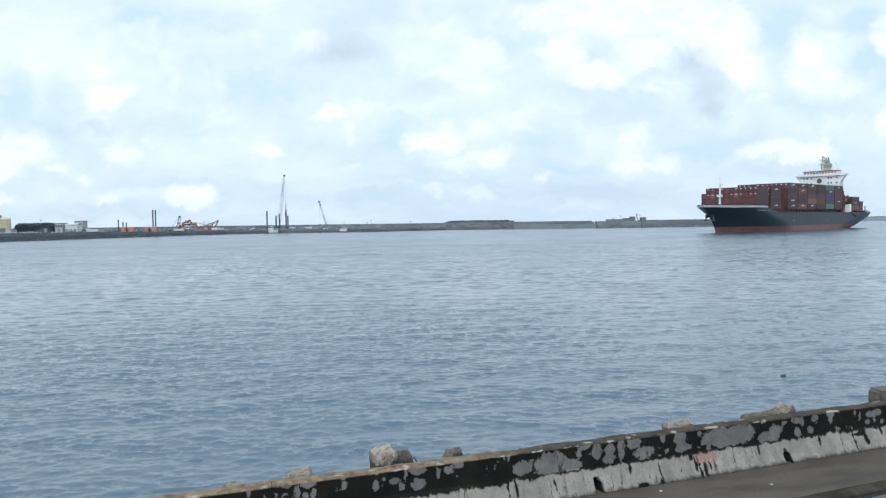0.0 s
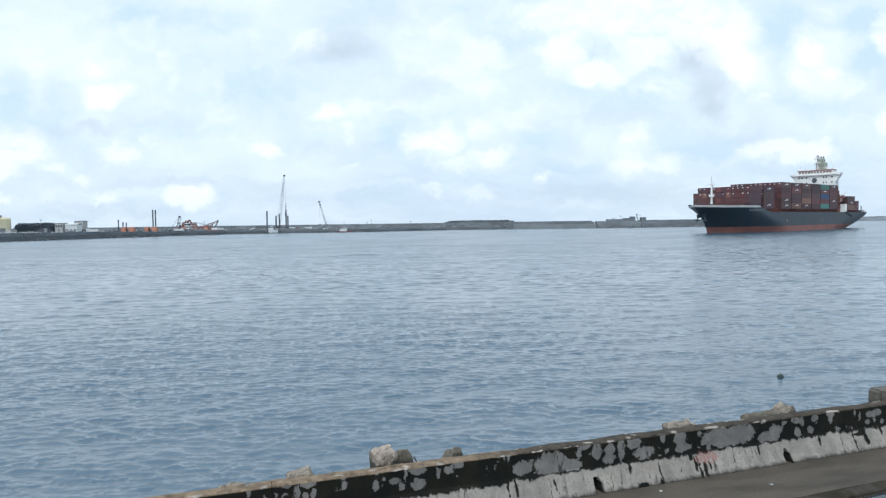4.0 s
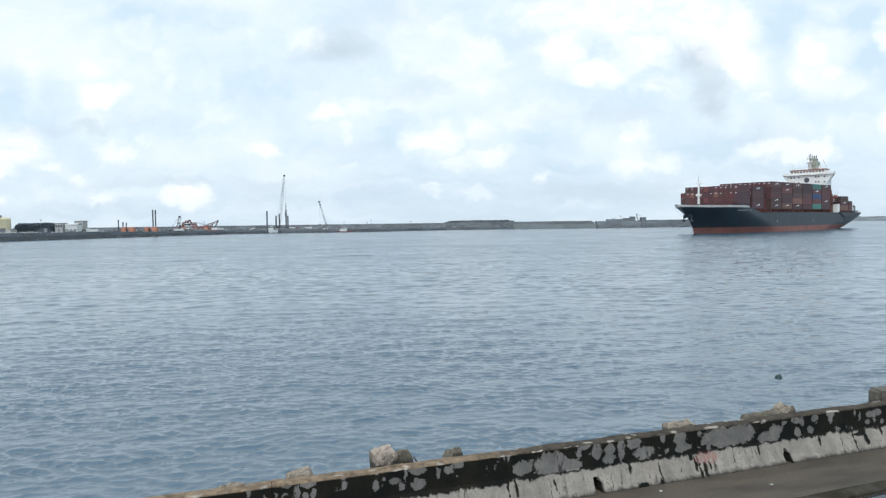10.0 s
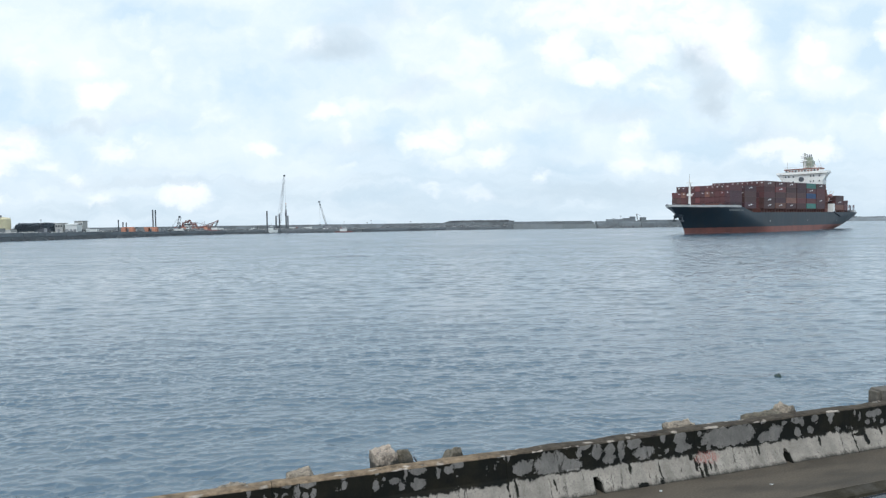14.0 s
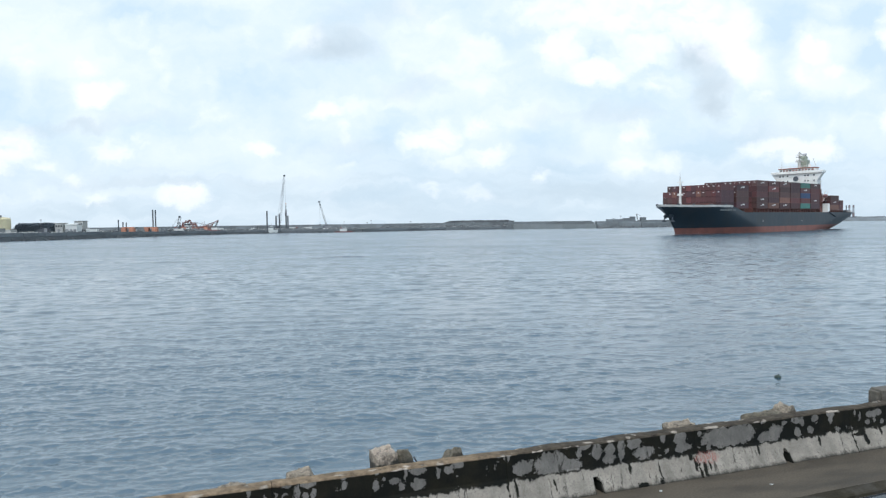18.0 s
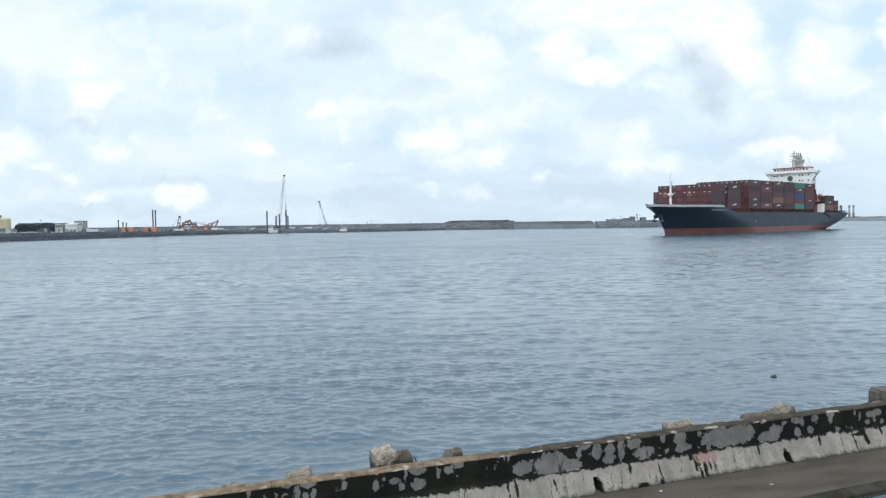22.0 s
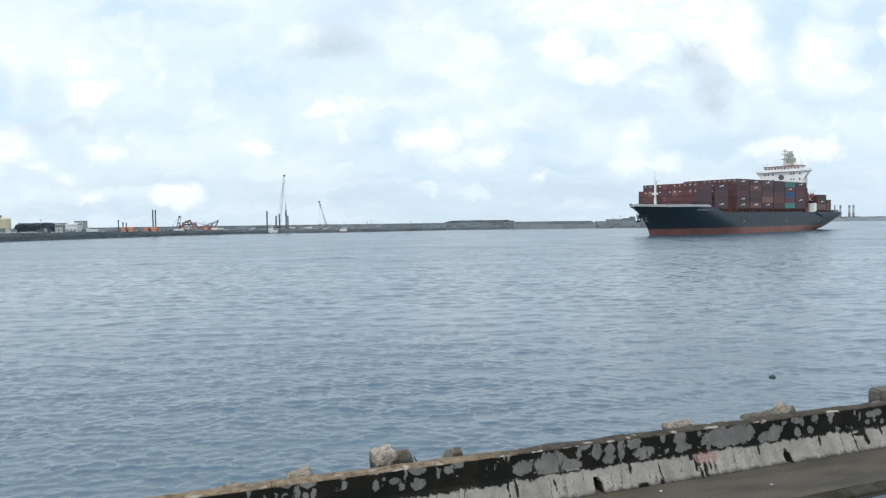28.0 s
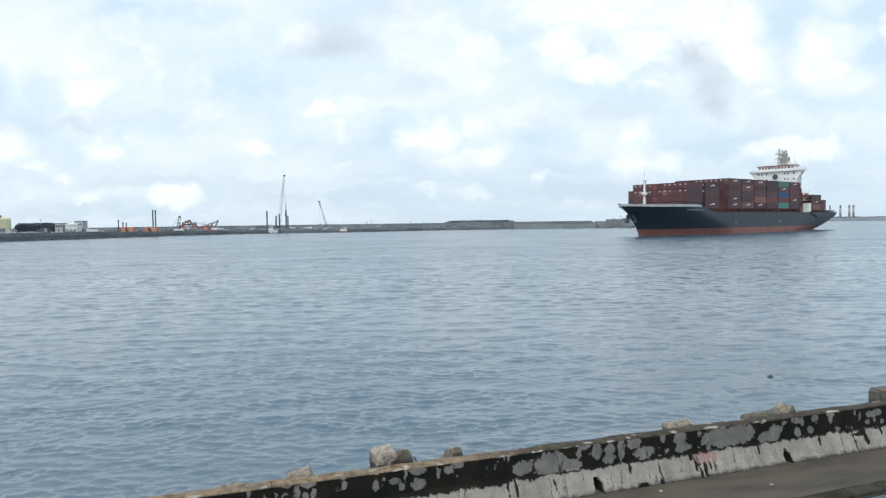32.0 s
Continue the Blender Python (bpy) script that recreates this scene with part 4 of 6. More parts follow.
    tv = wire(nt, "ShaderNodeMapRange", {0: tm.outputs[0], 1: 0.32, 2: 0.66, 3: 0.3, 4: 1.4})
    tg = wire(nt, "ShaderNodeVectorMath", {0: top.outputs[2], "Scale": tv.outputs[0]}, operation="SCALE")
    rim = wire(nt, "ShaderNodeMath", {0: rag.outputs[0], 1: 0.05, 2: s.outputs[2]}, operation="MULTIPLY_ADD")
    istop = wire(nt, "ShaderNodeMapRange", {0: rim.outputs[0], 1: 0.795, 2: 0.805})
    col = wire(nt, "ShaderNodeMix", {0: istop.outputs[0], 6: face2.outputs[2], 7: tg.outputs[0]}, data_type="RGBA")
    hh = wire(nt, "ShaderNodeMath", {0: b2.outputs[0], 1: -0.6, 2: grain.outputs[0]}, operation="MULTIPLY_ADD")
    bp = wire(nt, "ShaderNodeBump", {"Strength": 0.6, "Distance": 0.008, "Height": hh.outputs[0]})
    bs = wire(nt, "ShaderNodeBsdfPrincipled", {"Base Color": col.outputs[2], "Roughness": 0.85, "Specular IOR Level": 0.15, "Normal": bp.outputs[0]})
    wire(nt, "ShaderNodeOutputMaterial", {0: bs.outputs[0]})
    return m


DRAINS = (-1.96, 2.12)
WALL_MAT = wall_paint()


def build_parapet():
    """Cast lengths of parapet: upright above, battered foot, drain holes at the road."""
    root = thing("wall_sea", WALL_AT, "low battered concrete sea parapet with flaking black paint", "parapet", kind="structure")
    prof = [(0.0, -0.3), (0.0, 0.2), (0.0, 0.5), (0.0, 0.76), (-0.02, 0.80), (-0.12, 0.805), (-0.215, 0.80), (-0.242, 0.78), (-0.248, 0.6), (-0.258, 0.41),
            (-0.335, 0.25), (-0.395, 0.13), (-0.465, 0.02), (-0.475, -0.3)]
    joints = [-30 + 3.72 * i + 0.37 for i in range(17)]
    for a, b in zip(joints, joints[1:]):
        bm = bmesh.new()
        near = a > -9 and b < 14
        n = int((b - a) / (0.05 if near else 0.6))
        rings = []
        for i in range(n + 1):
            x = a + 0.004 + (b - a - 0.008) * i / n
            hole = near and any(abs(x - d) < 0.06 for d in DRAINS)
            ring = []
            for y, z in prof:
                w = noise.noise(Vector((x * 2.5, y * 6, z * 6)))
                w2 = noise.noise(Vector((x * 9, y * 20, z * 20 + 5)))
                e = 0.012 * w + 0.006 * w2
                drop = 0.0
                if 0.74 < z:
                    drop = 0.02 * noise.noise(Vector((x * 1.3, 3, 0))) + 0.012 * w2
                if hole and y < -0.34 and z < 0.2:
                    y = -0.08
                ring.append(bm.verts.new((x, y - e * (y < -0.01), z + drop)))
            rings.append(ring)
        for r0, r1 in zip(rings, rings[1:]):
            for k in range(len(prof) - 1):
                bm.faces.new((r0[k], r0[k + 1], r1[k + 1], r1[k]))
        bm.faces.new(rings[0])
        bm.faces.new(rings[-1][::-1])
        part("wall_segment", bm, WALL_MAT, root)


def build_block(name, x, y, z, size, seed, label, turn=0, chip=0.12, facets=5, stuff=None, tilt=0):
    """A broken lump of cast concrete, lying behind the parapet."""
    rng = random.Random(seed)
    bm = bmesh.new()
    bmesh.ops.create_cube(bm, size=1)
    bmesh.ops.subdivide_edges(bm, edges=bm.edges[:], cuts=19, use_grid_fill=True)
    off = Vector((seed * 3.1, seed * 1.7, 0))
    cuts = []
    for k in range(facets):
        nn = Vector((rng.uniform(-1, 1), rng.uniform(-1, 1), rng.uniform(-0.6, 1))).normalized()
        cuts.append((nn, rng.uniform(0.46, 0.58)))
    for v in bm.verts:
        c = v.co.copy()
        q = Vector([max(-0.44, min(0.44, k)) for k in c])
        e = c - q
        c = q + e.normalized() * min(e.length, 0.045)
        d = noise.fractal(c * 2.0 + off, 1.0, 2.0, 3)
        d2 = noise.noise(c * 7 + off)
        d3 = noise.noise(c * 17 + off)
        d4 = noise.noise(c * 34 + off)
        c *= 1 + chip * d + 0.03 * d2 + 0.03 * d3 + 0.02 * d4
        for nn, lim in cuts:
            over = c.dot(nn) - lim - 0.015 * d3
            if over > 0:
                c -= nn * over * 0.92
        v.co = c
        v.co = Vector((v.co.x * size[0], v.co.y * size[1], (v.co.z - 0.47) * size[2]))
    ob = finish(name, bm, stuff or RUBBLE)
    ob.matrix_world = WALL_AT @ pose(x, y, z - ROAD_Z + size[2] * 0.97, rng.uniform(-5, 5) + tilt, rng.uniform(-6, 6), turn)
    return tagged(ob, label, "concrete block", group="armour blocks behind the parapet")


RUBBLE = surface("broken_aggregate_concrete", (0.27, 0.228, 0.172), 0.9, vary=0.9, grain=32, coarse=6, bump=1.0, stain=(0.028, 0.026, 0.02), stain_amt=0.8, stain_scale=3.5, low_dark=(-0.12, 0.04))
RUBBLE_PALE_TOP = surface("pale_top_aggregate_concrete", (0.36, 0.30, 0.235), 0.9, vary=0.9, grain=32, coarse=6, bump=1.0, stain=(0.028, 0.026, 0.02), stain_amt=0.8, stain_scale=3.5, low_dark=(-0.125, 0.02))
RUBBLE_MOSS = surface("mossy_aggregate_concrete", (0.135, 0.118, 0.085), 0.9, vary=0.9, grain=32, coarse=6, bump=1.0, stain=(0.028, 0.026, 0.02), stain_amt=0.8, stain_scale=3.5, low_dark=(-0.12, 0.04))
build_parapet()
build_block("concrete_block", -7.85, 0.28, 2.25, (0.41, 0.32, 0.87), 2, "flat worn pinkish concrete lump behind the sea parapet", turn=8)
build_block("concrete_block", -6.82, 0.28, 2.25, (0.49, 0.36, 0.92), 3, "pitted grey lump of exposed aggregate behind the sea parapet", turn=-5)
build_block("concrete_block", -5.52, 0.28, 2.25, (0.36, 0.42, 1.10), 4, "upright broken concrete block with a pale pitted top", turn=6, chip=0.04, facets=0, stuff=RUBBLE_PALE_TOP, tilt=7)
lump = build_block("concrete_block", -5.14, 0.28, 2.25, (0.30, 0.24, 1.05), 5, "dark grey concrete lump beside the upright block", turn=-20, facets=7, stuff=RUBBLE_MOSS)
part("reinforcing_bar", rod(bmesh.new(), (0.13, -0.06, -0.06), (0.25, -0.06, -0.30), 0.013, sides=6), STEEL_DARK, lump, "bent rusty reinforcing bar")
build_block("concrete_block", -4.32, 0.28, 2.25, (0.42, 0.30, 0.96), 6, "ragged dark lump of broken concrete", turn=15, stuff=RUBBLE_MOSS)
build_block("concrete_block", 0.21, 0.28, 2.25, (0.58, 0.34, 0.92), 7, "low mound of exposed aggregate concrete", turn=5)
build_block("concrete_block", 2.26, 0.28, 2.25, (0.95, 0.34, 0.915), 8, "long weathered slab of broken concrete", turn=-6, stuff=RUBBLE_MOSS)
build_block("concrete_block", 2.74, 0.28, 2.25, (0.60, 0.34, 1.02), 9, "rounded pale concrete lump on the slab", turn=20)
WET_POST = surface("weathered_post_concrete", (0.115, 0.103, 0.082), 0.9, vary=0.45, grain=14, coarse=2.0, bump=0.6, stain=(0.025, 0.023, 0.02), stain_amt=0.7, stain_scale=3.0)
bm = bmesh.new()
box(bm, 0.02, 0.9, 0.0, 0.3, -0.4, 0.985, 0.02)
box(bm, -0.08, 0.022, 0.04, 0.26, -0.4, 0.955, 0.02)
post = finish("concrete_post", bm, WET_POST)
post.matrix_world = WALL_AT @ pose(5.09, 0.05, 0, rz=1)
tagged(post, "square grey concrete post behind the sea parapet", "post")



def build_kerb():
    bm = bmesh.new()
    n = 60
    rows = []
    for i in range(n + 1):
        x = -6 + 18 * i / n
        e = 0.015 * noise.noise(Vector((x * 3, 0, 0)))
        rows.append([bm.verts.new((x, y + e, z + e * 0.5)) for y, z in ((0.0, -0.05), (0.0, 0.055), (-0.03, 0.075), (-0.25, 0.07), (-0.28, 0.05), (-0.29, -0.05))])
    for a, b in zip(rows, rows[1:]):
        for k in range(5):
            bm.faces.new((a[k], a[k + 1], b[k + 1], b[k]))
    ob = finish("kerb", bm, WET_KERB)
    ob.matrix_world = pose(6.62, 11.31, ROAD_Z, rz=20.3)
    tagged(ob, "low dark wet concrete kerb along the quay road", "kerb", kind="structure")
    # rain water standing behind the kerb
    bm = bmesh.new()
    ring = []
    for i in range(40):
        t = 2 * math.pi * i / 40
        k = 1 + 0.1 * noise.noise(Vector((math.cos(t) * 2, math.sin(t) * 2, 1)))
        ring.append((3.6 * math.cos(t) * k, min(0.0, -0.75 + 0.95 * math.sin(t) * k)))
    prism(bm, ring, 0.001, 0.006, 0.995)
    ob = finish("puddle", bm, PUDDLE)
    ob.matrix_world = pose(6.62, 11.31, ROAD_Z, rz=20.3) @ pose(1.2, -0.30, 0)
    tagged(ob, "shallow rain puddle mirroring the sky", "puddle", kind="structure")
    # scraps on the wet road
    for i, (x, y, r) in enumerate(((1.0, -1.15, 0.026), (-0.95, -0.72, 0.028))):
        bm = bmesh.new()
        bmesh.ops.create_icosphere(bm, subdivisions=1, radius=r, matrix=Matrix.Diagonal((1.6, 1, 0.25, 1)))
        ob = finish("litter_scrap", bm, SHED_GREY)
        ob.matrix_world = WALL_AT @ pose(x, y, 0.008, rz=30 * i)
        tagged(ob, "small pale scrap lying on the wet road", "litter", group="scraps on the road")


WET_KERB = surface("wet_kerb", (0.030, 0.026, 0.017), 0.9, vary=0.4, grain=9, coarse=1.5, bump=0.4, stain=(0.07, 0.065, 0.058), stain_amt=0.5, stain_scale=3)
WET_KERB.node_tree.nodes["Principled BSDF"].inputs["Specular IOR Level"].default_value = 0.12
PUDDLE = surface("puddle_water", (0.03, 0.035, 0.04), 0.06, vary=0.1, grain=2.0, coarse=0.5, bump=0.02)
PUDDLE.node_tree.nodes["Principled BSDF"].inputs["IOR"].default_value = 1.33
build_kerb()

# ---- the far shore ----
def loft(bm, path, prof):
    """Sweep the profile (offset to the right, height) along the path on the ground."""
    rings = []
    for i, (x, y) in enumerate(path):
        a, b = path[max(i - 1, 0)], path[min(i + 1, len(path) - 1)]
        d = Vector((b[0] - a[0], b[1] - a[1])).normalized()
        rings.append([bm.verts.new((x + d.y * o, y - d.x * o, z)) for o, z in prof])
    for r0, r1 in zip(rings, rings[1:]):
        for k in range(len(prof)):
            j = (k + 1) % len(prof)
            bm.faces.new((r0[k], r0[j], r1[j], r1[k]))
    bm.faces.new(rings[0])
    bm.faces.new(rings[-1][::-1])
    return bm


def build_far_land():
    front = [(-330, 60), (-300, 180), (-238, 367), (-220, 421), (-198, 494), (-173, 547), (-134, 572), (-68, 580), (-20, 618), (3, 640), (66, 641)]
    tops = [4.0, 4.0, 3.9, 3.5, 2.7, 2.5, 2.3, 2.1, 2.0, 1.9, 1.9]
    bm = bmesh.new()
    back = [(-1500, 60), (-1500, 300), (-1200, 760), (-700, 760), (-420, 760), (-260, 760), (-140, 760), (-68, 760), (-20, 760), (3, 760), (66, 760)]
    lo = [bm.verts.new((x, y, -3)) for x, y in front]
    hi = [bm.verts.new((x, y, z)) for (x, y), z in zip(front, tops)]
    bk = [bm.verts.new((x, y, 3.0)) for x, y in back]
    for i in range(len(front) - 1):
        bm.faces.new((lo[i], lo[i + 1], hi[i + 1], hi[i]))
        bm.faces.new((hi[i], hi[i + 1], bk[i + 1], bk[i]))
    land = finish("ground", bm, GRAVEL)
    tagged(land, "flat gravel port land beyond the channel", "ground", kind="structure")
    quay = thing("quay_wall", pose(0, 0, 0), "dark stained concrete quay wall at the water", "quay", kind="structure")
    for (a, za), (b, zb) in zip(zip(front, tops), zip(front[1:], tops[1:])):
        av, bv = Vector(a), Vector(b)
        n = max(1, int((bv - av).length / 14))
        for i in range(n):
            p, q = av.lerp(bv, i / n), av.lerp(bv, (i + 1) / n)
            zt = za + (zb - za) * (i + 0.5) / n
            d = (q - p).normalized()
            o = Vector((d.y, -d.x))
            bm = bmesh.new()
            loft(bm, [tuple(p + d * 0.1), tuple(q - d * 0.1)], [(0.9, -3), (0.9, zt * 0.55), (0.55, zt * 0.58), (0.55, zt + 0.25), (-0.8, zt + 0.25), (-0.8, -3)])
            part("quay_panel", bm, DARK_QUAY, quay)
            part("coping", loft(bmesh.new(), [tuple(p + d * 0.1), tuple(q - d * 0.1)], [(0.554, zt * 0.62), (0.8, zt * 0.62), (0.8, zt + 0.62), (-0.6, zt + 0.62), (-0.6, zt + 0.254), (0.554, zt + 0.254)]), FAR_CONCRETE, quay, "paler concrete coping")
    # the long breakwater
    sea = thing("breakwater", pose(0, 0, 0), "long weathered grey concrete breakwater with a stepped crest", "breakwater", kind="structure")
    run = [(-420, 640), (-220, 662), (-60, 684), (66, 700), (142, 704)]
    for (ax, ay), (bx, by) in zip(run, run[1:]):
        n = int(math.hypot(bx - ax, by - ay) / 18)
        for i in range(n):
            p = (ax + (bx - ax) * i / n, ay + (by - ay) * i / n)
            q = (ax + (bx - ax) * (i + 0.985) / n, ay + (by - ay) * (i + 0.985) / n)
            h = 6.75 + 0.12 * noise.noise(Vector((i * 0.7, ax, 0)))
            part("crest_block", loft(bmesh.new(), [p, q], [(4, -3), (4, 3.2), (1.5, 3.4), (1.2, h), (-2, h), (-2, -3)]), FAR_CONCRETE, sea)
    for i in range(5):
        x0 = 66 + 15.4 * i
        part("caisson", box(bmesh.new(), x0, x0 + 15.2, 636.5, 652, -3, 4.35 - 0.15 * i, 0.1), PALE_CONCRETE, sea, "pale newer concrete caisson")
    part("back_crest", box(bmesh.new(), 62, 144, 652.2, 700, -3, 5.6), FAR_CONCRETE, sea)
    part("crest_parapet", box(bmesh.new(), 60, 143, 656, 658, 5.6, 6.9), FAR_CONCRETE, sea)
    run = [(144, 640), (185, 640), (255, 655), (340, 690)]
    for (ax, ay), (bx, by) in zip(run, run[1:]):
        n = max(1, int(math.hypot(bx - ax, by - ay) / 14))
        for i in range(n):
            p = (ax + (bx - ax) * i / n, ay + (by - ay) * i / n)
            q = (ax + (bx - ax) * (i + 0.985) / n, ay + (by - ay) * (i + 0.985) / n)
            part("crest_block", loft(bmesh.new(), [p, q], [(3, -3), (2.6, 4.4), (1.0, 4.6), (0.8, 6.3), (-8, 6.3), (-8, -3)]), FAR_CONCRETE, sea)
    # the far land by the chimneys
    bm = bmesh.new()
    path = [(560, 1230), (700, 1232), (860, 1240), (1100, 1300), (1500, 1500), (2300, 2000)]
    loft(bm, path, [(6, -2), (2, 2.2), (-8, 3.0), (-20, 5.6), (-60, 6.4), (-300, 6.8), (-700, 6.8), (-700, -2)])
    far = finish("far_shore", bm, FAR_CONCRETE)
    tagged(far, "distant low grey shore across the channel", "shore", kind="structure")


build_far_land()


def build_rubble(name, label, path, spread, z0, count, size, seed, mat):
    """Loose blocks tipped along a path: nobody could count them."""
    rng = random.Random(seed)
    bm = bmesh.new()
    for i in range(count):
        k = rng.random() * (len(path) - 1)
        a, b = path[int(k)], path[int(k) + 1]
        t = k - int(k)
        s = size * rng.uniform(0.5, 1.4)
        o = rng.uniform(-1, 1)
        n = bmesh.new()
        bmesh.ops.create_cube(n, size=s)
        for v in n.verts:
            v.co += Vector((rng.uniform(-0.2, 0.2), rng.uniform(-0.2, 0.2), rng.uniform(-0.2, 0.2))) * s
        join(bm, n, pose(a[0] + (b[0] - a[0]) * t, a[1] + (b[1] - a[1]) * t + o * spread, z0 + s * 0.3 + (1 - abs(o)) * size * 0.7 * rng.random(), rng.uniform(0, 90), rng.uniform(0, 90), rng.uniform(0, 90)))
    ob = finish(name, bm, mat)
    return tagged(ob, label, "rubble", kind="stuff")


ARMOUR = surface("armour_stone", (0.15, 0.16, 0.162), 0.9, vary=0.5, grain=0.7, coarse=0.12, bump=0.2, stain=(0.07, 0.075, 0.075), stain_amt=0.6, stain_scale=0.25)
build_rubble("rubble_bank", "grey armour stones heaped below the breakwater", [(-66, 588), (-18, 626), (4, 647), (62, 648)], 6, 1.7, 420, 1.6, 3, ARMOUR)
build_rubble("rubble_bank", "mixed grey blocks stacked on the port land", [(-270, 408), (-236, 436), (-205, 500), (-180, 560)], 6, 2.3, 380, 1.0, 4, ARMOUR)
build_rubble("rubble_bank", "concrete blocks stored on the quay", [(-180, 570), (-134, 586), (-75, 594)], 6, 2.1, 300, 1.3, 5, ARMOUR)
build_rubble("stored_gear", "pale crates, drums and formwork scattered on the quay", [(-205, 505), (-180, 574), (-134, 589), (-88, 592)], 4, 2.3, 190, 1.1, 9, SHED_GREY)
build_rubble("stored_gear", "timber, pipes and drums scattered behind the quay edge", [(-272, 415), (-258, 428), (-243, 434), (-224, 462)], 3, 3.4, 150, 0.9, 19, SHED_GREY)
build_rubble("rubble_bank", "armour stones along the quay foot", [(-238, 363), (-219, 418), (-197, 490), (-172, 543), (-134, 568), (-70, 575)], 1.2, -0.4, 300, 1.0, 6, DARK_QUAY)
build_rubble("rubble_bank", "grey heaps of stone stored on the port land", [(-240, 436), (-222, 470), (-205, 502), (-190, 546)], 4, 2.7, 260, 1.5, 12, ARMOUR)
build_rubble("rubble_bank", "dark armour stones along the breakwater foot", [(144, 635), (184, 635), (255, 650), (320, 680)], 2.0, -0.4, 260, 1.4, 7, ARMOUR)


def build_hedge(name, x0, x1, y, z0, h, depth, label, count, seed, clump=1.0):
    """A belt of dark trees: trunks below, and a crown of many small leaf clumps."""
    rng = random.Random(seed)
    root = thing(name, pose((x0 + x1) / 2, y, z0), label, "trees")
    half = (x1 - x0) / 2
    for i in range(max(3, int(half / 2.5))):
        x = rng.uniform(-half, half)
        part("trunk", rod(bmesh.new(), (x, 0, -0.3), (x + rng.uniform(-0.3, 0.3), 0, h * 0.6), 0.16, 0.08, 5), STEEL_DARK, root)
    n = count
    verts, faces = [], []
    for i in range(n):
        x = rng.uniform(-half, half)
        crest = h * (0.82 + 0.18 * noise.noise(Vector((x * 0.35, seed, 0))) + 0.08 * noise.noise(Vector((x * 1.3, seed, 4))))
        edge = min(1, (half - abs(x)) / (0.12 * half + 1.2)) ** 0.5
        c = Vector((x, rng.uniform(-depth / 2, depth / 2), rng.uniform(0.06, 1.0) * crest * (0.45 + 0.55 * edge)))
        for k in range(5):
            u = Vector((rng.gauss(0, 1), rng.gauss(0, 1), rng.gauss(0, 1))).normalized() * clump * rng.uniform(0.3, 0.7)
            w = u.cross(Vector((rng.gauss(0, 1), rng.gauss(0, 1), rng.gauss(0, 1)))).normalized() * clump * 0.3
            o = c + Vector((rng.gauss(0, 0.3), rng.gauss(0, 0.3), rng.gauss(0, 0.25))) * clump
            b = len(verts)
            verts += [o - u, o + w, o + u, o - w]
            faces.append((b, b + 1, b + 2, b + 3))
    me = bpy.data.meshes.new("crown")
    me.from_pydata(verts, [], faces)
    me.materials.append(HEDGE)
    crown = new("crown", me)
    crown.parent = root


build_hedge("tree_belt", -279.5, -253.0, 450, 3.2, 8.2, 7, "dense dark tree belt on the port land, blued by haze", 7200, 4, 0.7)


def block_stack():
    """Spare armour units stacked in a long flat-topped row behind the breakwater."""
    root = thing("block_stack", pose(2, 714, 3.0), "long flat-topped stack of dark grey concrete units", "concrete blocks")
    rng = random.Random(31)
    x = 0.0
    while x < 70:
        w = rng.uniform(2.2, 3.4)
        top = 5.95 + rng.uniform(-0.12, 0.2) - 1.6 * max(0, 1 - x / 5) - 0.9 * max(0, (x - 64) / 6)
        for lo, hi in ((-0.4, 2.1), (2.13, 4.2), (4.23, top)):
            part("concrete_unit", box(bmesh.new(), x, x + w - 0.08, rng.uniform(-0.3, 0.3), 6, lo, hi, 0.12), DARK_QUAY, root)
        x += w


block_stack()
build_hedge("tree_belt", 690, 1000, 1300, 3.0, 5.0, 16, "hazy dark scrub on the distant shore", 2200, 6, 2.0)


# ---- things on the port land ----
def spud(x, y, top, r=0.55, base=2.2, mat=None, label="tall dark steel spud pile standing on the quay"):
    root = thing("steel_pile", pose(x, y, base), label, "pile", group="steel piles")
    part("shaft", rod(bmesh.new(), (0, 0, -0.4), (0, 0, top - base), r, sides=10), mat or STEEL_DARK, root)
    part("collar", rod(bmesh.new(), (0, 0, top - base - 1.2), (0, 0, top - base - 0.7), r * 1.15, sides=10), mat or STEEL_DARK, root)
    return root


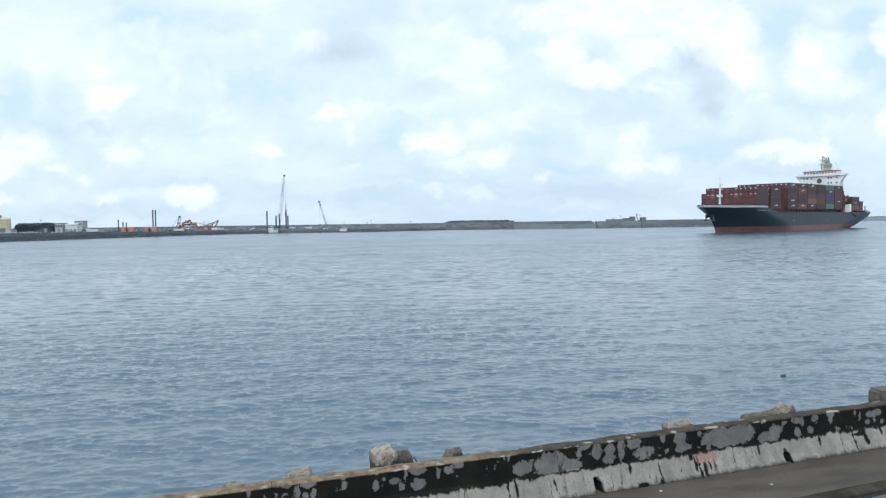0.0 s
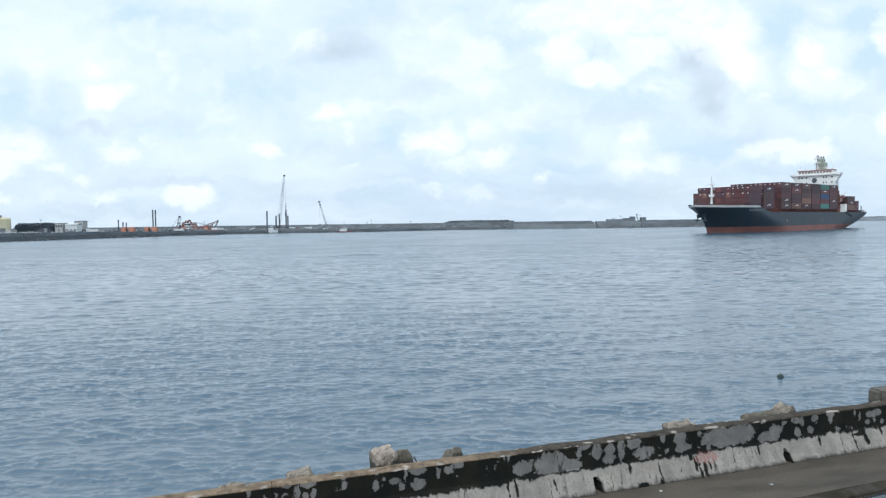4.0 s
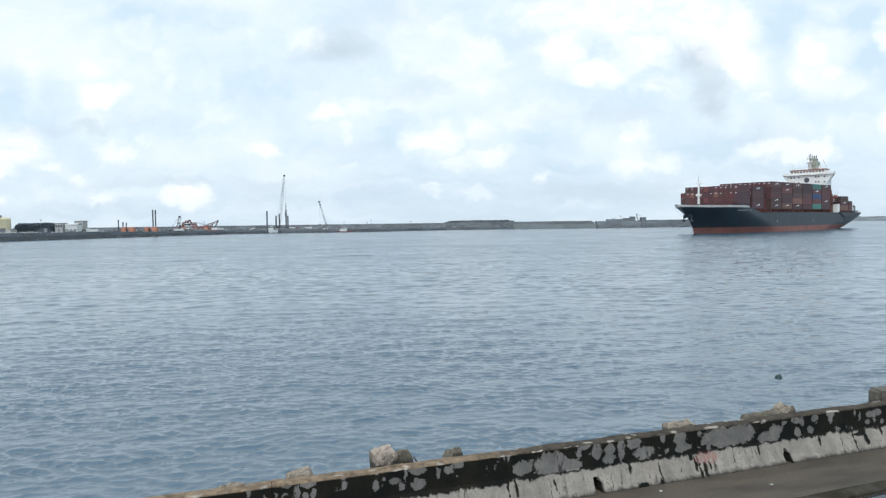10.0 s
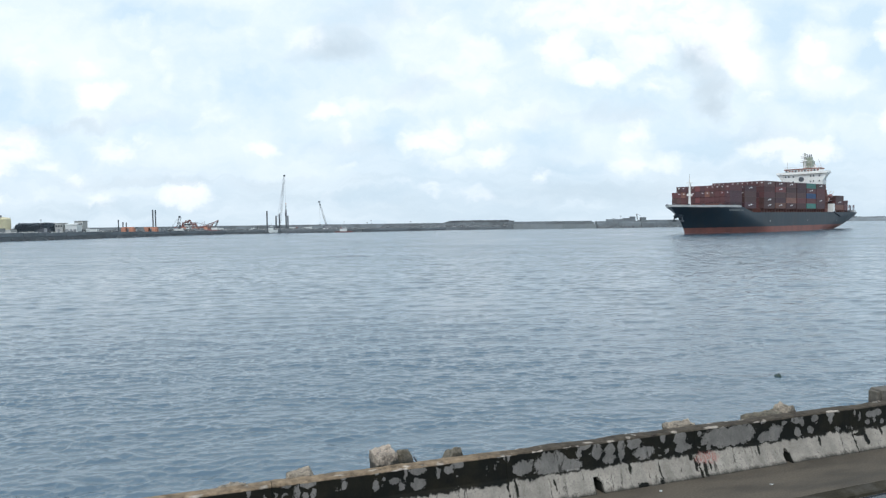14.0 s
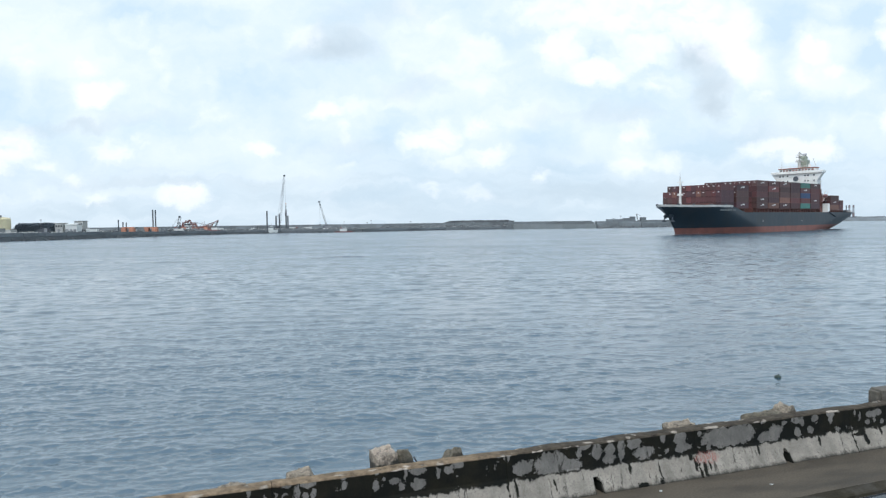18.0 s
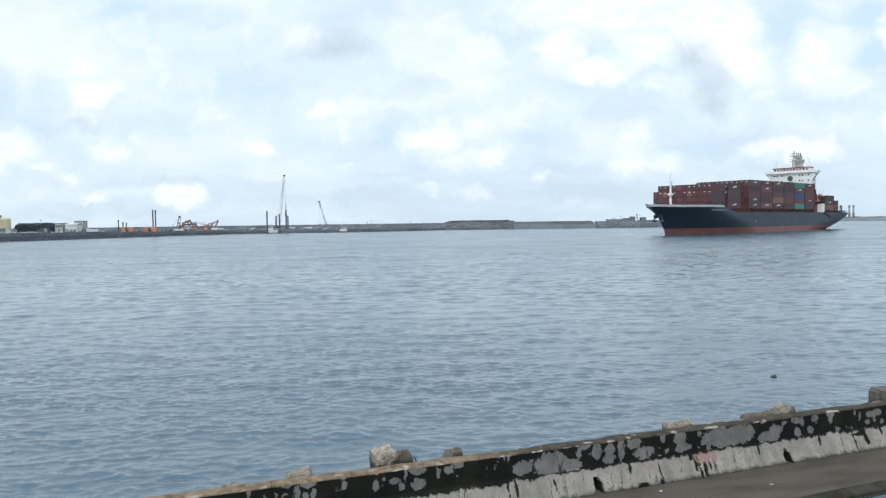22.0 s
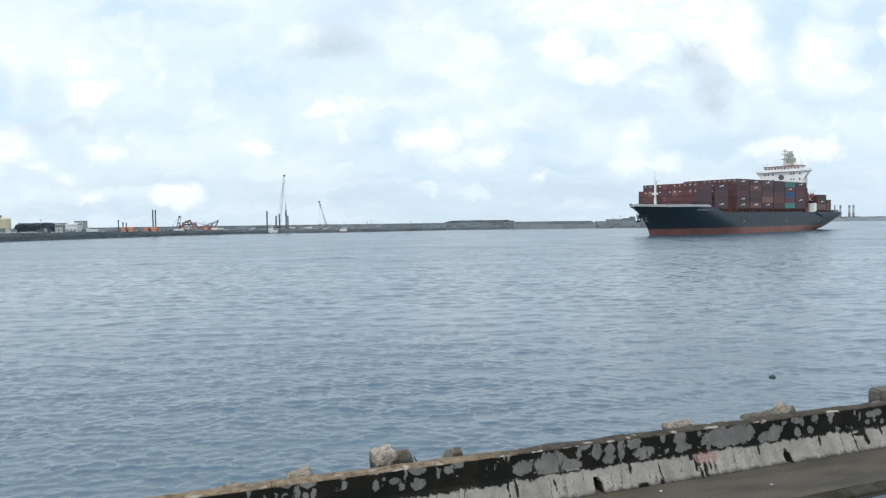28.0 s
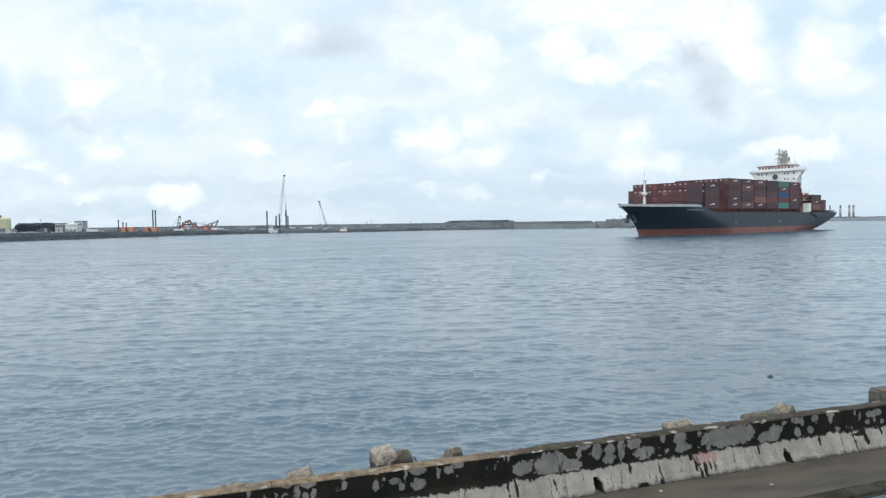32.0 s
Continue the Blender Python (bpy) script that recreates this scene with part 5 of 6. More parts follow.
def build_tank():
    root = thing("storage_tank", pose(-288.2, 441, 3.6), "cream cylindrical storage tank with a domed roof", "tank")
    part("shell", rod(bmesh.new(), (0, 0, -0.3), (0, 0, 9.2), 9.0, sides=40), CREAM, root)
    bm = bmesh.new()
    prev = None
    for k in range(7):
        a = k / 6 * math.pi / 2
        ring = [bm.verts.new((9.0 * math.cos(a) * math.cos(t) + (0.001 if k == 6 else 0) * math.cos(t), 9.0 * math.cos(a) * math.sin(t) + (0.001 if k == 6 else 0) * math.sin(t), 9.2 + 2.0 * math.sin(a))) for t in [2 * math.pi * i / 40 for i in range(40)]]
        if prev:
            for i in range(40):
                bm.faces.new((prev[i], prev[(i + 1) % 40], ring[(i + 1) % 40], ring[i]))
        prev = ring
    part("roof", bm, CREAM, root, smooth=True)
    bm = bmesh.new()
    for i in range(20):
        t = 2 * math.pi * i / 20
        rod(bm, (8.8 * math.cos(t), 8.8 * math.sin(t), 9.2), (8.8 * math.cos(t), 8.8 * math.sin(t), 10.3), 0.05, sides=4)
        t2 = t + 2 * math.pi / 20
        rod(bm, (8.8 * math.cos(t), 8.8 * math.sin(t), 10.3), (8.8 * math.cos(t2), 8.8 * math.sin(t2), 10.3), 0.05, sides=4)
    part("railing", bm, STEEL_GREY, root)
    part("stair_tower", box(bmesh.new(), 1.6, 6.0, -4.5, -2.0, 9.6, 11.9), STEEL_GREY, root, "grey stair head beside the dome")
    part("pipe_rack", box(bmesh.new(), 8.5, 13.0, -5, 2, 0, 2.6, 0.1), SHED_GREY, root)


build_tank()
bm = bmesh.new()
for k in range(6):
    box(bm, -302 + 5.2 * k, -296.95 + 5.2 * k, 424, 424.6, 3.0, 7.3 + 0.25 * math.sin(k * 2.1), 0.04)
ob = finish("yard_wall", bm, FAR_CONCRETE)
tagged(ob, "grey panelled yard wall below the storage tank", "wall")


def shed(name, x0, x1, y, depth, z0, h, mat, label, pitch=0.0, doors=2, windows=0):
    root = thing(name, pose((x0 + x1) / 2, y, z0), label, "shed")
    w = (x1 - x0) / 2
    part("wall", box(bmesh.new(), -w, w, 0, depth, -0.4, h), mat, root)
    bm = bmesh.new()
    rv = [bm.verts.new(v) for v in ((-w - 0.3, -0.3, h), (w + 0.3, -0.3, h), (w + 0.3, depth / 2, h + pitch + 0.05), (-w - 0.3, depth / 2, h + pitch + 0.05), (w + 0.3, depth + 0.3, h), (-w - 0.3, depth + 0.3, h),
                                    (-w - 0.3, -0.3, h + 0.25), (w + 0.3, -0.3, h + 0.25), (w + 0.3, depth / 2, h + pitch + 0.3), (-w - 0.3, depth / 2, h + pitch + 0.3), (w + 0.3, depth + 0.3, h + 0.25), (-w - 0.3, depth + 0.3, h + 0.25))]
    for q in ((6, 7, 8, 9), (9, 8, 10, 11), (0, 1, 7, 6), (4, 5, 11, 10), (0, 6, 9, 3), (3, 9, 11, 5), (1, 2, 8, 7), (2, 4, 10, 8), (0, 3, 2, 1), (3, 5, 4, 2)):
        bm.faces.new([rv[k] for k in q])
    part("roof", bm, mat, root)
    for i in range(doors):
        cx = -w + (i + 0.5) * 2 * w / doors
        part("door", box(bmesh.new(), cx - 0.9, cx + 0.9, -0.06, 0.05, 0, min(2.8, h * 0.6)), STEEL_GREY, root, "grey roller door")
    for i in range(windows):
        cx = -w + (i + 0.5) * 2 * w / windows
        part("window", box(bmesh.new(), cx - 0.5, cx + 0.5, -0.05, 0.05, h * 0.62, h * 0.82), SHIP_GLASS, root)
    return root


shed("shed", -249.4, -244.6, 441, 6, 3.4, 6.4, SHED_GREY, "weathered grey two-storey port building", 0.1, 1, 3)
shed("shed", -242.4, -235.0, 440, 7, 3.2, 5.6, SHED_WHITE, "long white port shed", 0.5, 3, 0)
shed("shed", -242.9, -237.3, 452, 6, 3.2, 7.9, SHED_GREY, "tall grey block behind the white shed", 0.1, 1, 3)


def crawler_crane(x, y, z0, tip, base_dx, label, boom_w, mat, hook_z, seed):
    root = thing("crawler_crane", pose(x, y, z0), label, "crane")
    part("track", box(bmesh.new(), -3.4, 3.4, -2.6, -1.5, 0, 1.2, 0.3), STEEL_DARK, root)
    part("track", box(bmesh.new(), -3.4, 3.4, 1.5, 2.6, 0, 1.2, 0.3), STEEL_DARK, root)
    part("body", box(bmesh.new(), -2.8, 2.4, -1.5, 1.5, 1.2, 3.2, 0.15), mat, root)
    part("cab", box(bmesh.new(), 0.6, 2.4, -2.4, -1.5, 1.3, 3.6, 0.15), STEEL_GREY, root)
    part("counterweight", box(bmesh.new(), -4.2, -2.8, -1.6, 1.6, 1.3, 2.9, 0.1), STEEL_DARK, root)
    t = Vector(tip) - Vector((x, y, z0))
    b = Vector((base_dx, 0, 1.8))
    part("boom", lattice(bmesh.new(), b, t, boom_w, boom_w * 0.7, max(12, int(t.length / 2.2)), 0.055), STEEL_DARK, root, "slender lattice boom")
    bm = bmesh.new()
    rod(bm, t, (-2.6, 0, 5.2), 0.06, sides=4)
    rod(bm, (-2.6, 0, 5.2), (-2.2, 0, 3.2), 0.16, sides=5)
    rod(bm, (-2.6, 0, 5.2), (-0.6, 0, 3.2), 0.16, sides=5)
    part("backstay", bm, STEEL_DARK, root)
    part("hoist_rope", rod(bmesh.new(), t + Vector((0.4, 0, 0)), (t.x + 0.5, t.y, hook_z - z0), 0.05, sides=4), STEEL_DARK, root)
    bm = bmesh.new()
    box(bm, t.x - 0.1, t.x + 1.0, t.y - 0.4, t.y + 0.4, hook_z - z0 - 2.0, hook_z - z0, 0.1)
    part("hook_block", bm, STEEL_DARK, root)
    part("sheave_head", box(bmesh.new(), t.x - 0.7, t.x + 0.9, t.y - 0.4, t.y + 0.4, t.z - 0.9, t.z + 0.5, 0.15), STEEL_DARK, root)


crawler_crane(-144, 604, 2.3, (-138.2, 602, 50.2), 0.3, "tall grey lattice-boom crawler crane on the quay", 1.5, STEEL_DARK, 17.0, 1)
crawler_crane(-210.6, 541, 2.2, (-207.6, 541, 14.6), 0.2, "small dark lattice crane beside the dredger", 0.8, STEEL_DARK, 8.0, 3)
crawler_crane(-249.5, 430, 3.2, (-252.4, 430, 9.6), 0.2, "low dark crane with a leaning boom by the port building", 0.5, STEEL_DARK, 5.5, 4)
crawler_crane(-102.5, 612, 2.2, (-109.6, 610, 27.2), -0.3, "small grey lattice-boom crawler crane on the quay", 1.3, STEEL_GREY, 7.5, 2)

for x, y, top, r in ((-207.9, 492, 18.9, 0.45), (-206.0, 492, 18.9, 0.45), (-154.2, 602, 19.1, 0.62), (-145.8, 600, 15.0, 0.6), (-142.9, 600, 16.6, 0.6),
                     (-135.4, 600, 14.9, 0.6), (-224.2, 474, 12.0, 0.4), (-221.1, 474, 10.3, 0.4), (-219.3, 475, 10.2, 0.35)):
    spud(x, y, top, r)


def pile_rig():
    root = thing("pile_hammer", pose(-137.2, 601, 2.2), "dark steel pile with a banded hammer hung above it", "pile hammer")
    part("pile", rod(bmesh.new(), (0, 0, -0.3), (0, 0, 15.5), 0.62, sides=10), STEEL_DARK, root)
    part("hammer", rod(bmesh.new(), (0, 0, 15.5), (0, 0, 18.5), 0.9, 0.6, 10), STEEL_GREY, root)
    part("rope", rod(bmesh.new(), (0, 0, 18.5), (0, 0, 24), 0.1, sides=5), STEEL_DARK, root)
    part("sling", rod(bmesh.new(), (0, 0, 20.2), (0, 0, 21.4), 0.38, sides=8), STEEL_DARK, root)
    part("sling", rod(bmesh.new(), (0, 0, 22.6), (0, 0, 23.8), 0.38, sides=8), ORANGE, root)


pile_rig()


def plant_frame(x0, x1, y, z0, h, label):
    """An orange steel jacket: posts, rails and two clad ends."""
    root = thing("pontoon", pose((x0 + x1) / 2, y, z0), label, "pontoon", group="orange pontoons")
    w = (x1 - x0) / 2
    part("panel", box(bmesh.new(), -w, -w * 0.28, -1.6, 1.6, 0.0, h, 0.08), ORANGE, root)
    part("panel", box(bmesh.new(), w * 0.22, w, -1.6, 1.6, 0.0, h * 0.95, 0.08), ORANGE, root)
    part("top_rail", box(bmesh.new(), -w, w, -1.3, 1.3, h - 0.6, h + 0.15, 0.05), ORANGE, root)
    part("winch", box(bmesh.new(), -w * 0.2, w * 0.15, -1.2, 1.2, 0, h * 0.5, 0.1), STEEL_DARK, root)


plant_frame(-219.8, -211.4, 470, 2.6, 4.0, "orange painted steel pontoon frame on the quay")
plant_frame(-212.6, -203.5, 489, 2.5, 3.9, "orange painted steel pontoon frame with twin piles")


def hull_boat(name, x, y, z, length, beam, height, mat, label, cab, turn=0, mast=3.0, stripe=None):
    """A work boat: sheered hull, house, wheelhouse and mast."""
    root = thing(name, pose(x, y, z, rz=turn), label, "boat")
    bm = bmesh.new()
    rows = []
    n = 14
    for i in range(n + 1):
        q = i / n
        s = (q - 0.5) * length
        hb = beam / 2 * (1 - max(0, (q - 0.55) / 0.45) ** 2.2) * (0.85 + 0.15 * min(1, q / 0.15))
        sheer = height * (1 + 0.35 * max(0, (q - 0.5) / 0.5) ** 2)
        rows.append([bm.verts.new((s + (k * 0.06 * length * max(0, q - 0.7)), sy * hb * w + 0.001 * sy, zz)) for sy, w, zz, k in
                     ((1, 0.55, -0.8, 0), (1, 0.9, 0.2, 0.4), (1, 1.0, sheer, 1), (-1, 1.0, sheer, 1), (-1, 0.9, 0.2, 0.4), (-1, 0.55, -0.8, 0))])
    for a, b in zip(rows, rows[1:]):
        for k in range(6):
            j = (k + 1) % 6
            bm.faces.new((a[k], a[j], b[j], b[k]))
    bm.faces.new(rows[0])
    bm.faces.new(rows[-1][::-1])
    part("hull", bm, mat, root)
    part("deckhouse", box(bmesh.new(), -0.22 * length, 0.18 * length, -beam * 0.32, beam * 0.32, height * 0.9, height + cab * 0.55, 0.1), SHED_WHITE, root)
    part("wheelhouse", box(bmesh.new(), -0.05 * length, 0.15 * length, -beam * 0.26, beam * 0.26, height + cab * 0.55, height + cab, 0.1), SHED_WHITE, root)
    part("window_band", box(bmesh.new(), -0.045 * length, 0.153 * length, -beam * 0.27, beam * 0.27, height + cab * 0.7, height + cab * 0.88), SHIP_GLASS, root)
    bm = rod(bmesh.new(), (0.02 * length, 0, height + cab), (0.02 * length, 0, height + cab + mast), 0.09, sides=5)
    rod(bm, (0.02 * length, -0.8, height + cab + mast * 0.7), (0.02 * length, 0.8, height + cab + mast * 0.7), 0.06, sides=4)
    part("mast", bm, STEEL_DARK, root)
    part("funnel", rod(bmesh.new(), (-0.16 * length, 0, height + cab * 0.5), (-0.16 * length, 0, height + cab * 1.05), 0.45, 0.4, 8), stripe or RED_BOAT, root)
    return root


hull_boat("tug", -82.5, 571, 0, 14.0, 4.4, 0.9, RED_BOAT, "red and white harbour tug moored at the quay", 3.6, 0, 5.0)
hull_boat("work_boat", -163.5, 590, 2.2, 9.4, 3.2, 1.0, SHED_WHITE, "white work boat laid up on the quay", 1.7, 180, 1.2, STEEL_GREY)
hull_boat("work_boat", -141.8, 566.5, 0, 10.5, 3.6, 2.5, SHED_WHITE, "white work barge with a low cabin", 3.4, 0, 2.2, STEEL_GREY)


def dredger():
    root = thing("dredger", pose(-196, 548, 2.0), "rusty orange and white cutter dredger with a lattice ladder", "dredger")
    part("pontoon", box(bmesh.new(), -18, 17, -4, 4, -0.2, 1.5, 0.2), RED_BOAT, root)
    part("deckhouse", box(bmesh.new(), -13, -8.5, -3, 3, 1.5, 4.6, 0.15), DREDGE, root)
    part("deckhouse", box(bmesh.new(), -8.2, -5, -3, 3, 1.5, 3.8, 0.15), SHED_WHITE, root)
    part("wheelhouse", box(bmesh.new(), -9.5, -6.2, -2.4, 2.4, 4.6, 7.2, 0.15), SHED_WHITE, root)
    part("window_band", box(bmesh.new(), -9.6, -6.1, -2.5, 2.5, 5.7, 6.6), SHIP_GLASS, root)
    part("winch_house", box(bmesh.new(), -3.5, 0.5, -2.5, 2.5, 1.5, 3.6, 0.2), ORANGE, root)
    part("pump_house", box(bmesh.new(), 2.0, 5.2, -2.2, 2.2, 1.5, 3.0, 0.2), SHED_GREY, root)
    part("ladder", lattice(bmesh.new(), (0, 0, 2.4), (16.5, 0, 8.6), 1.5, 1.0, 10, 0.13), DREDGE, root)
    part("a_frame", lattice(bmesh.new(), (13, 0, 1.5), (16.6, 0, 9.2), 0.9, 0.5, 5, 0.12), STEEL_DARK, root)
    part("a_frame", lattice(bmesh.new(), (-4, -2, 1.5), (-2, -0.5, 7.6), 0.9, 0.5, 5, 0.12), DREDGE, root)
    part("gantry", lattice(bmesh.new(), (-13, 0, 4.8), (-1.5, 0, 7.8), 1.1, 0.8, 8, 0.1), DREDGE, root)
    part("gantry_leg", lattice(bmesh.new(), (-13, 0, 1.5), (-11.5, 0, 8.2), 0.8, 0.5, 5, 0.12), DREDGE, root)
    part("stay", rod(bmesh.new(), (-1.5, 0, 7.8), (9, 0, 5.4), 0.1, sides=5), STEEL_DARK, root)
    part("crane_post", rod(bmesh.new(), (-14.8, 0, 1.4), (-14.8, 0, 9.4), 0.3, 0.2, 6), STEEL_DARK, root)
    part("jib", rod(bmesh.new(), (-14.8, 0, 6.0), (-12.6, 0, 12.2), 0.2, 0.12, 6), STEEL_DARK, root)
    part("bow_house", box(bmesh.new(), 11.5, 16.5, -2.0, 2.0, 1.5, 3.4, 0.15), SHED_WHITE, root)
    part("pipe", rod(bmesh.new(), (5, -3, 1.9), (12, -3, 1.9), 0.45, sides=8), DREDGE, root)
    rng = random.Random(21)
    for k in range(22):
        x, y = rng.uniform(-17, 14), rng.uniform(-3.2, 3.2)
        w, h = rng.uniform(0.5, 1.6), rng.uniform(0.8, 3.0)
        part("deck_gear", box(bmesh.new(), x - w, x + w, y - 0.6, y + 0.6, 1.5, 1.5 + h, 0.08), (DREDGE, STEEL_DARK, SHED_WHITE, RED_BOAT, ORANGE, STEEL_GREY)[k % 6], root)
    for k in range(9):
        x = -16 + 3.4 * k + rng.uniform(-1, 1)
        part("strut", rod(bmesh.new(), (x, rng.uniform(-3, 3), 1.5), (x + rng.uniform(-3.5, 3.5), rng.uniform(-1, 1), rng.uniform(5, 9.2)), 0.16, 0.1, 5), (DREDGE, STEEL_DARK, RED_BOAT)[k % 3], root)
    part("a_frame", lattice(bmesh.new(), (-9, 0, 4.6), (-6.4, 0, 10.0), 1.0, 0.6, 6, 0.12), DREDGE, root)
    part("a_frame", lattice(bmesh.new(), (-3.6, 0, 3.6), (-6.2, 0, 10.0), 1.0, 0.6, 6, 0.12), DREDGE, root)
    # more red lattice work over the deck
    for x0, z0, x1, z1 in ((-12, 3, -8.5, 9.4), (-5.5, 8.6, -1.0, 5.2), (1.5, 1.5, -1.2, 7.4), (1.0, 3.6, 9.5, 4.6), (6.5, 1.5, 8.0, 5.6), (9.0, 2.0, 12.5, 6.4), (-11.5, 6.6, -5.5, 9.6)):
        part("truss", lattice(bmesh.new(), (x0, -1.5, z0), (x1, -1.5, z1), 0.9, 0.7, 5, 0.13), DREDGE, root)
    for k in range(6):
        part("bollard", rod(bmesh.new(), (-16 + 6 * k, -3.7, 1.5), (-16 + 6 * k, -3.7, 2.5), 0.25, sides=6), SHED_WHITE, root)


dredger()


def truck(x, y, z, mat, label, turn=0):
    root = thing("truck", pose(x, y, z, rz=turn), label, "truck", group="trucks on the port land")
    part("cab", box(bmesh.new(), 1.9, 3.6, -1.2, 1.2, 0.6, 2.8, 0.15), mat, root)
    part("bed", box(bmesh.new(), -3.6, 1.7, -1.25, 1.25, 0.9, 2.4, 0.06), SHED_WHITE, root)
    part("windscreen", box(bmesh.new(), 3.3, 3.64, -1.0, 1.0, 1.7, 2.5), SHIP_GLASS, root)
    for wx in (-2.6, -1.2, 2.6):
        for wy in (-1.1, 1.1):
            part("wheel", rod(bmesh.new(), (wx, wy - 0.18, 0.5), (wx, wy + 0.18, 0.5), 0.5, sides=10), STEEL_DARK, root)


for i, (x, y, z) in enumerate(((-197, 512, 2.7), (-185, 566, 2.5), (-118, 600, 2.3), (-228, 446, 3.3), (-130, 598, 2.3))):
    truck(x, y, z, (SHED_WHITE, ORANGE, SHED_WHITE, SHED_WHITE, RED_BOAT)[i % 5], ("white flatbed truck on the port land", "orange lorry on the port land")[i % 5 == 1], (0, 180)[i % 2])


def light_mast(x, y, z, h, label="slim dark lamp mast on the breakwater"):
    root = thing("lamp_mast", pose(x, y, z), label, "lamp mast", group="lamp masts")
    part("pole", rod(bmesh.new(), (0, 0, -0.3), (0, 0, h), 0.18, 0.1, 6), STEEL_DARK, root)
    part("head", box(bmesh.new(), -0.7, 0.7, -0.25, 0.25, h - 0.5, h, 0.05), STEEL_DARK, root)


for x, y, h in ((-71, 682, 3.6), (-32, 688, 2.2), (-75, 681, 1.8), (168, 646, 4.5), (161, 646, 2.5)):
    light_mast(x, y, 6.5, h)
light_mast(-262, 447, 3.5, 9.0, "slim lamp mast beside the tree belt")


def crest_works():
    root = thing("crest_works", pose(0, 702, 3.0), "grey block houses behind the breakwater crest", "building")
    part("block", box(bmesh.new(), 169, 186, 0, 8, 0, 5.2), FAR_CONCRETE, root)
    part("block", box(bmesh.new(), 186.3, 197, 0, 8, 0, 6.1), FAR_CONCRETE, root)
    part("tower", box(bmesh.new(), 193, 197.4, -0.5, 6, 0, 7.6), FAR_CONCRETE, root)
    part("tower", box(bmesh.new(), 203.5, 208.5, 0, 6, 0, 6.8), FAR_CONCRETE, root)
    part("davit", lattice(bmesh.new(), (201, 2, 0), (199.2, 2, 10.4), 0.9, 0.5, 6, 0.14), STEEL_GREY, root)
    part("davit_arm", rod(bmesh.new(), (199.2, 2, 10.2), (203.5, 2, 8.4), 0.2, sides=5), STEEL_GREY, root)


crest_works()

for x, top in ((1509, 53.5), (1543, 53), (1558.5, 53)):
    root = thing("chimney", pose(x, 2600, 3), "tall banded power station chimney, pale in the haze", "chimney", group="power station chimneys")
    for k in range(5):
        part("band", rod(bmesh.new(), (0, 0, -8 if k == 0 else k * 10), (0, 0, k * 10 + 10), 4.2 - 0.25 * k, 4.2 - 0.25 * (k + 1), 16), (CHIMNEY_R, CHIMNEY_R, CHIMNEY_W, CHIMNEY_W, CHIMNEY_R)[k], root)


# ---- the container ship ----
BOX_COLORS = [surface("container_" + n, c, 0.6, vary=0.22, grain=1.4, coarse=0.25, bump=0.1, tint=0.3, stain=(0.06, 0.03, 0.025), stain_amt=0.4, stain_scale=0.5) for n, c in
              (("maroon", (0.088, 0.034, 0.035)), ("brown", (0.076, 0.039, 0.036)), ("red", (0.125, 0.040, 0.040)), ("plum", (0.064, 0.030, 0.036)),
               ("rust", (0.19, 0.09, 0.065)), ("teal", (0.06, 0.20, 0.165)), ("blue", (0.03, 0.09, 0.21)), ("slate", (0.06, 0.075, 0.085)))]
SHIP_B = 28.0


def stem(z):
    return 12.0 * max(0, z / 13.0) ** 1.5 + min(0, z) * 0.4


def stern(z):
    return -172.0 - 18.5 * min(1, max(0, z + 0.4) / 8.5) ** 0.75


def sheer(s):
    t = min(1, max(0, (s + 39) / 11))
    return 10.0 + 2.7 * t * t * (3 - 2 * t) + max(0, s) * 0.03


def half_breadth(s, z):
    k = min(1, max(0, z / 13.0))
    fore = (stem(z) - s) / (66 - 36 * k)
    aft = (s - stern(z)) / (62 - 30 * k)
    a = 1 - (1 - min(1, max(0, fore))) ** (1.75 + 0.6 * k)
    b = (0.12 + 0.70 * k ** 0.7) + (0.88 - 0.70 * k ** 0.7) * (1 - (1 - min(1, max(0, aft))) ** 2)
    return max(0.04, SHIP_B / 2 * a * b)


def hull_point(q, z):
    s = stem(z) + (stern(z) - stem(z)) * q
    return s, half_breadth(s, z)


def hull_skin(lo, hi, levels, n=90):
    """Both sides of the hull between two heights; hi None: up to the sheer."""
    bm = bmesh.new()
    for side in (1, -1):
        rows = []
        for i in range(n + 1):
            q = (i / n) ** 1.15
            top = sheer(12.0 - 209.2 * q) if hi is None else hi
            row = []
            for k in range(levels + 1):
                z = lo + (top - lo) * k / levels
                s, hb = hull_point(q, z)
                row.append(bm.verts.new((s, side * hb, z)))
            rows.append(row)
        for a, b in zip(rows, rows[1:]):
            for k in range(levels):
                bm.faces.new((a[k], a[k + 1], b[k + 1], b[k]))
        if side == 1:
            first, last = rows[0], rows[-1]
        else:
            for k in range(levels):
                bm.faces.new((last[k], last[k + 1], rows[-1][k + 1], rows[-1][k]))
                bm.faces.new((first[k], first[k + 1], rows[0][k + 1], rows[0][k]))
    return bm


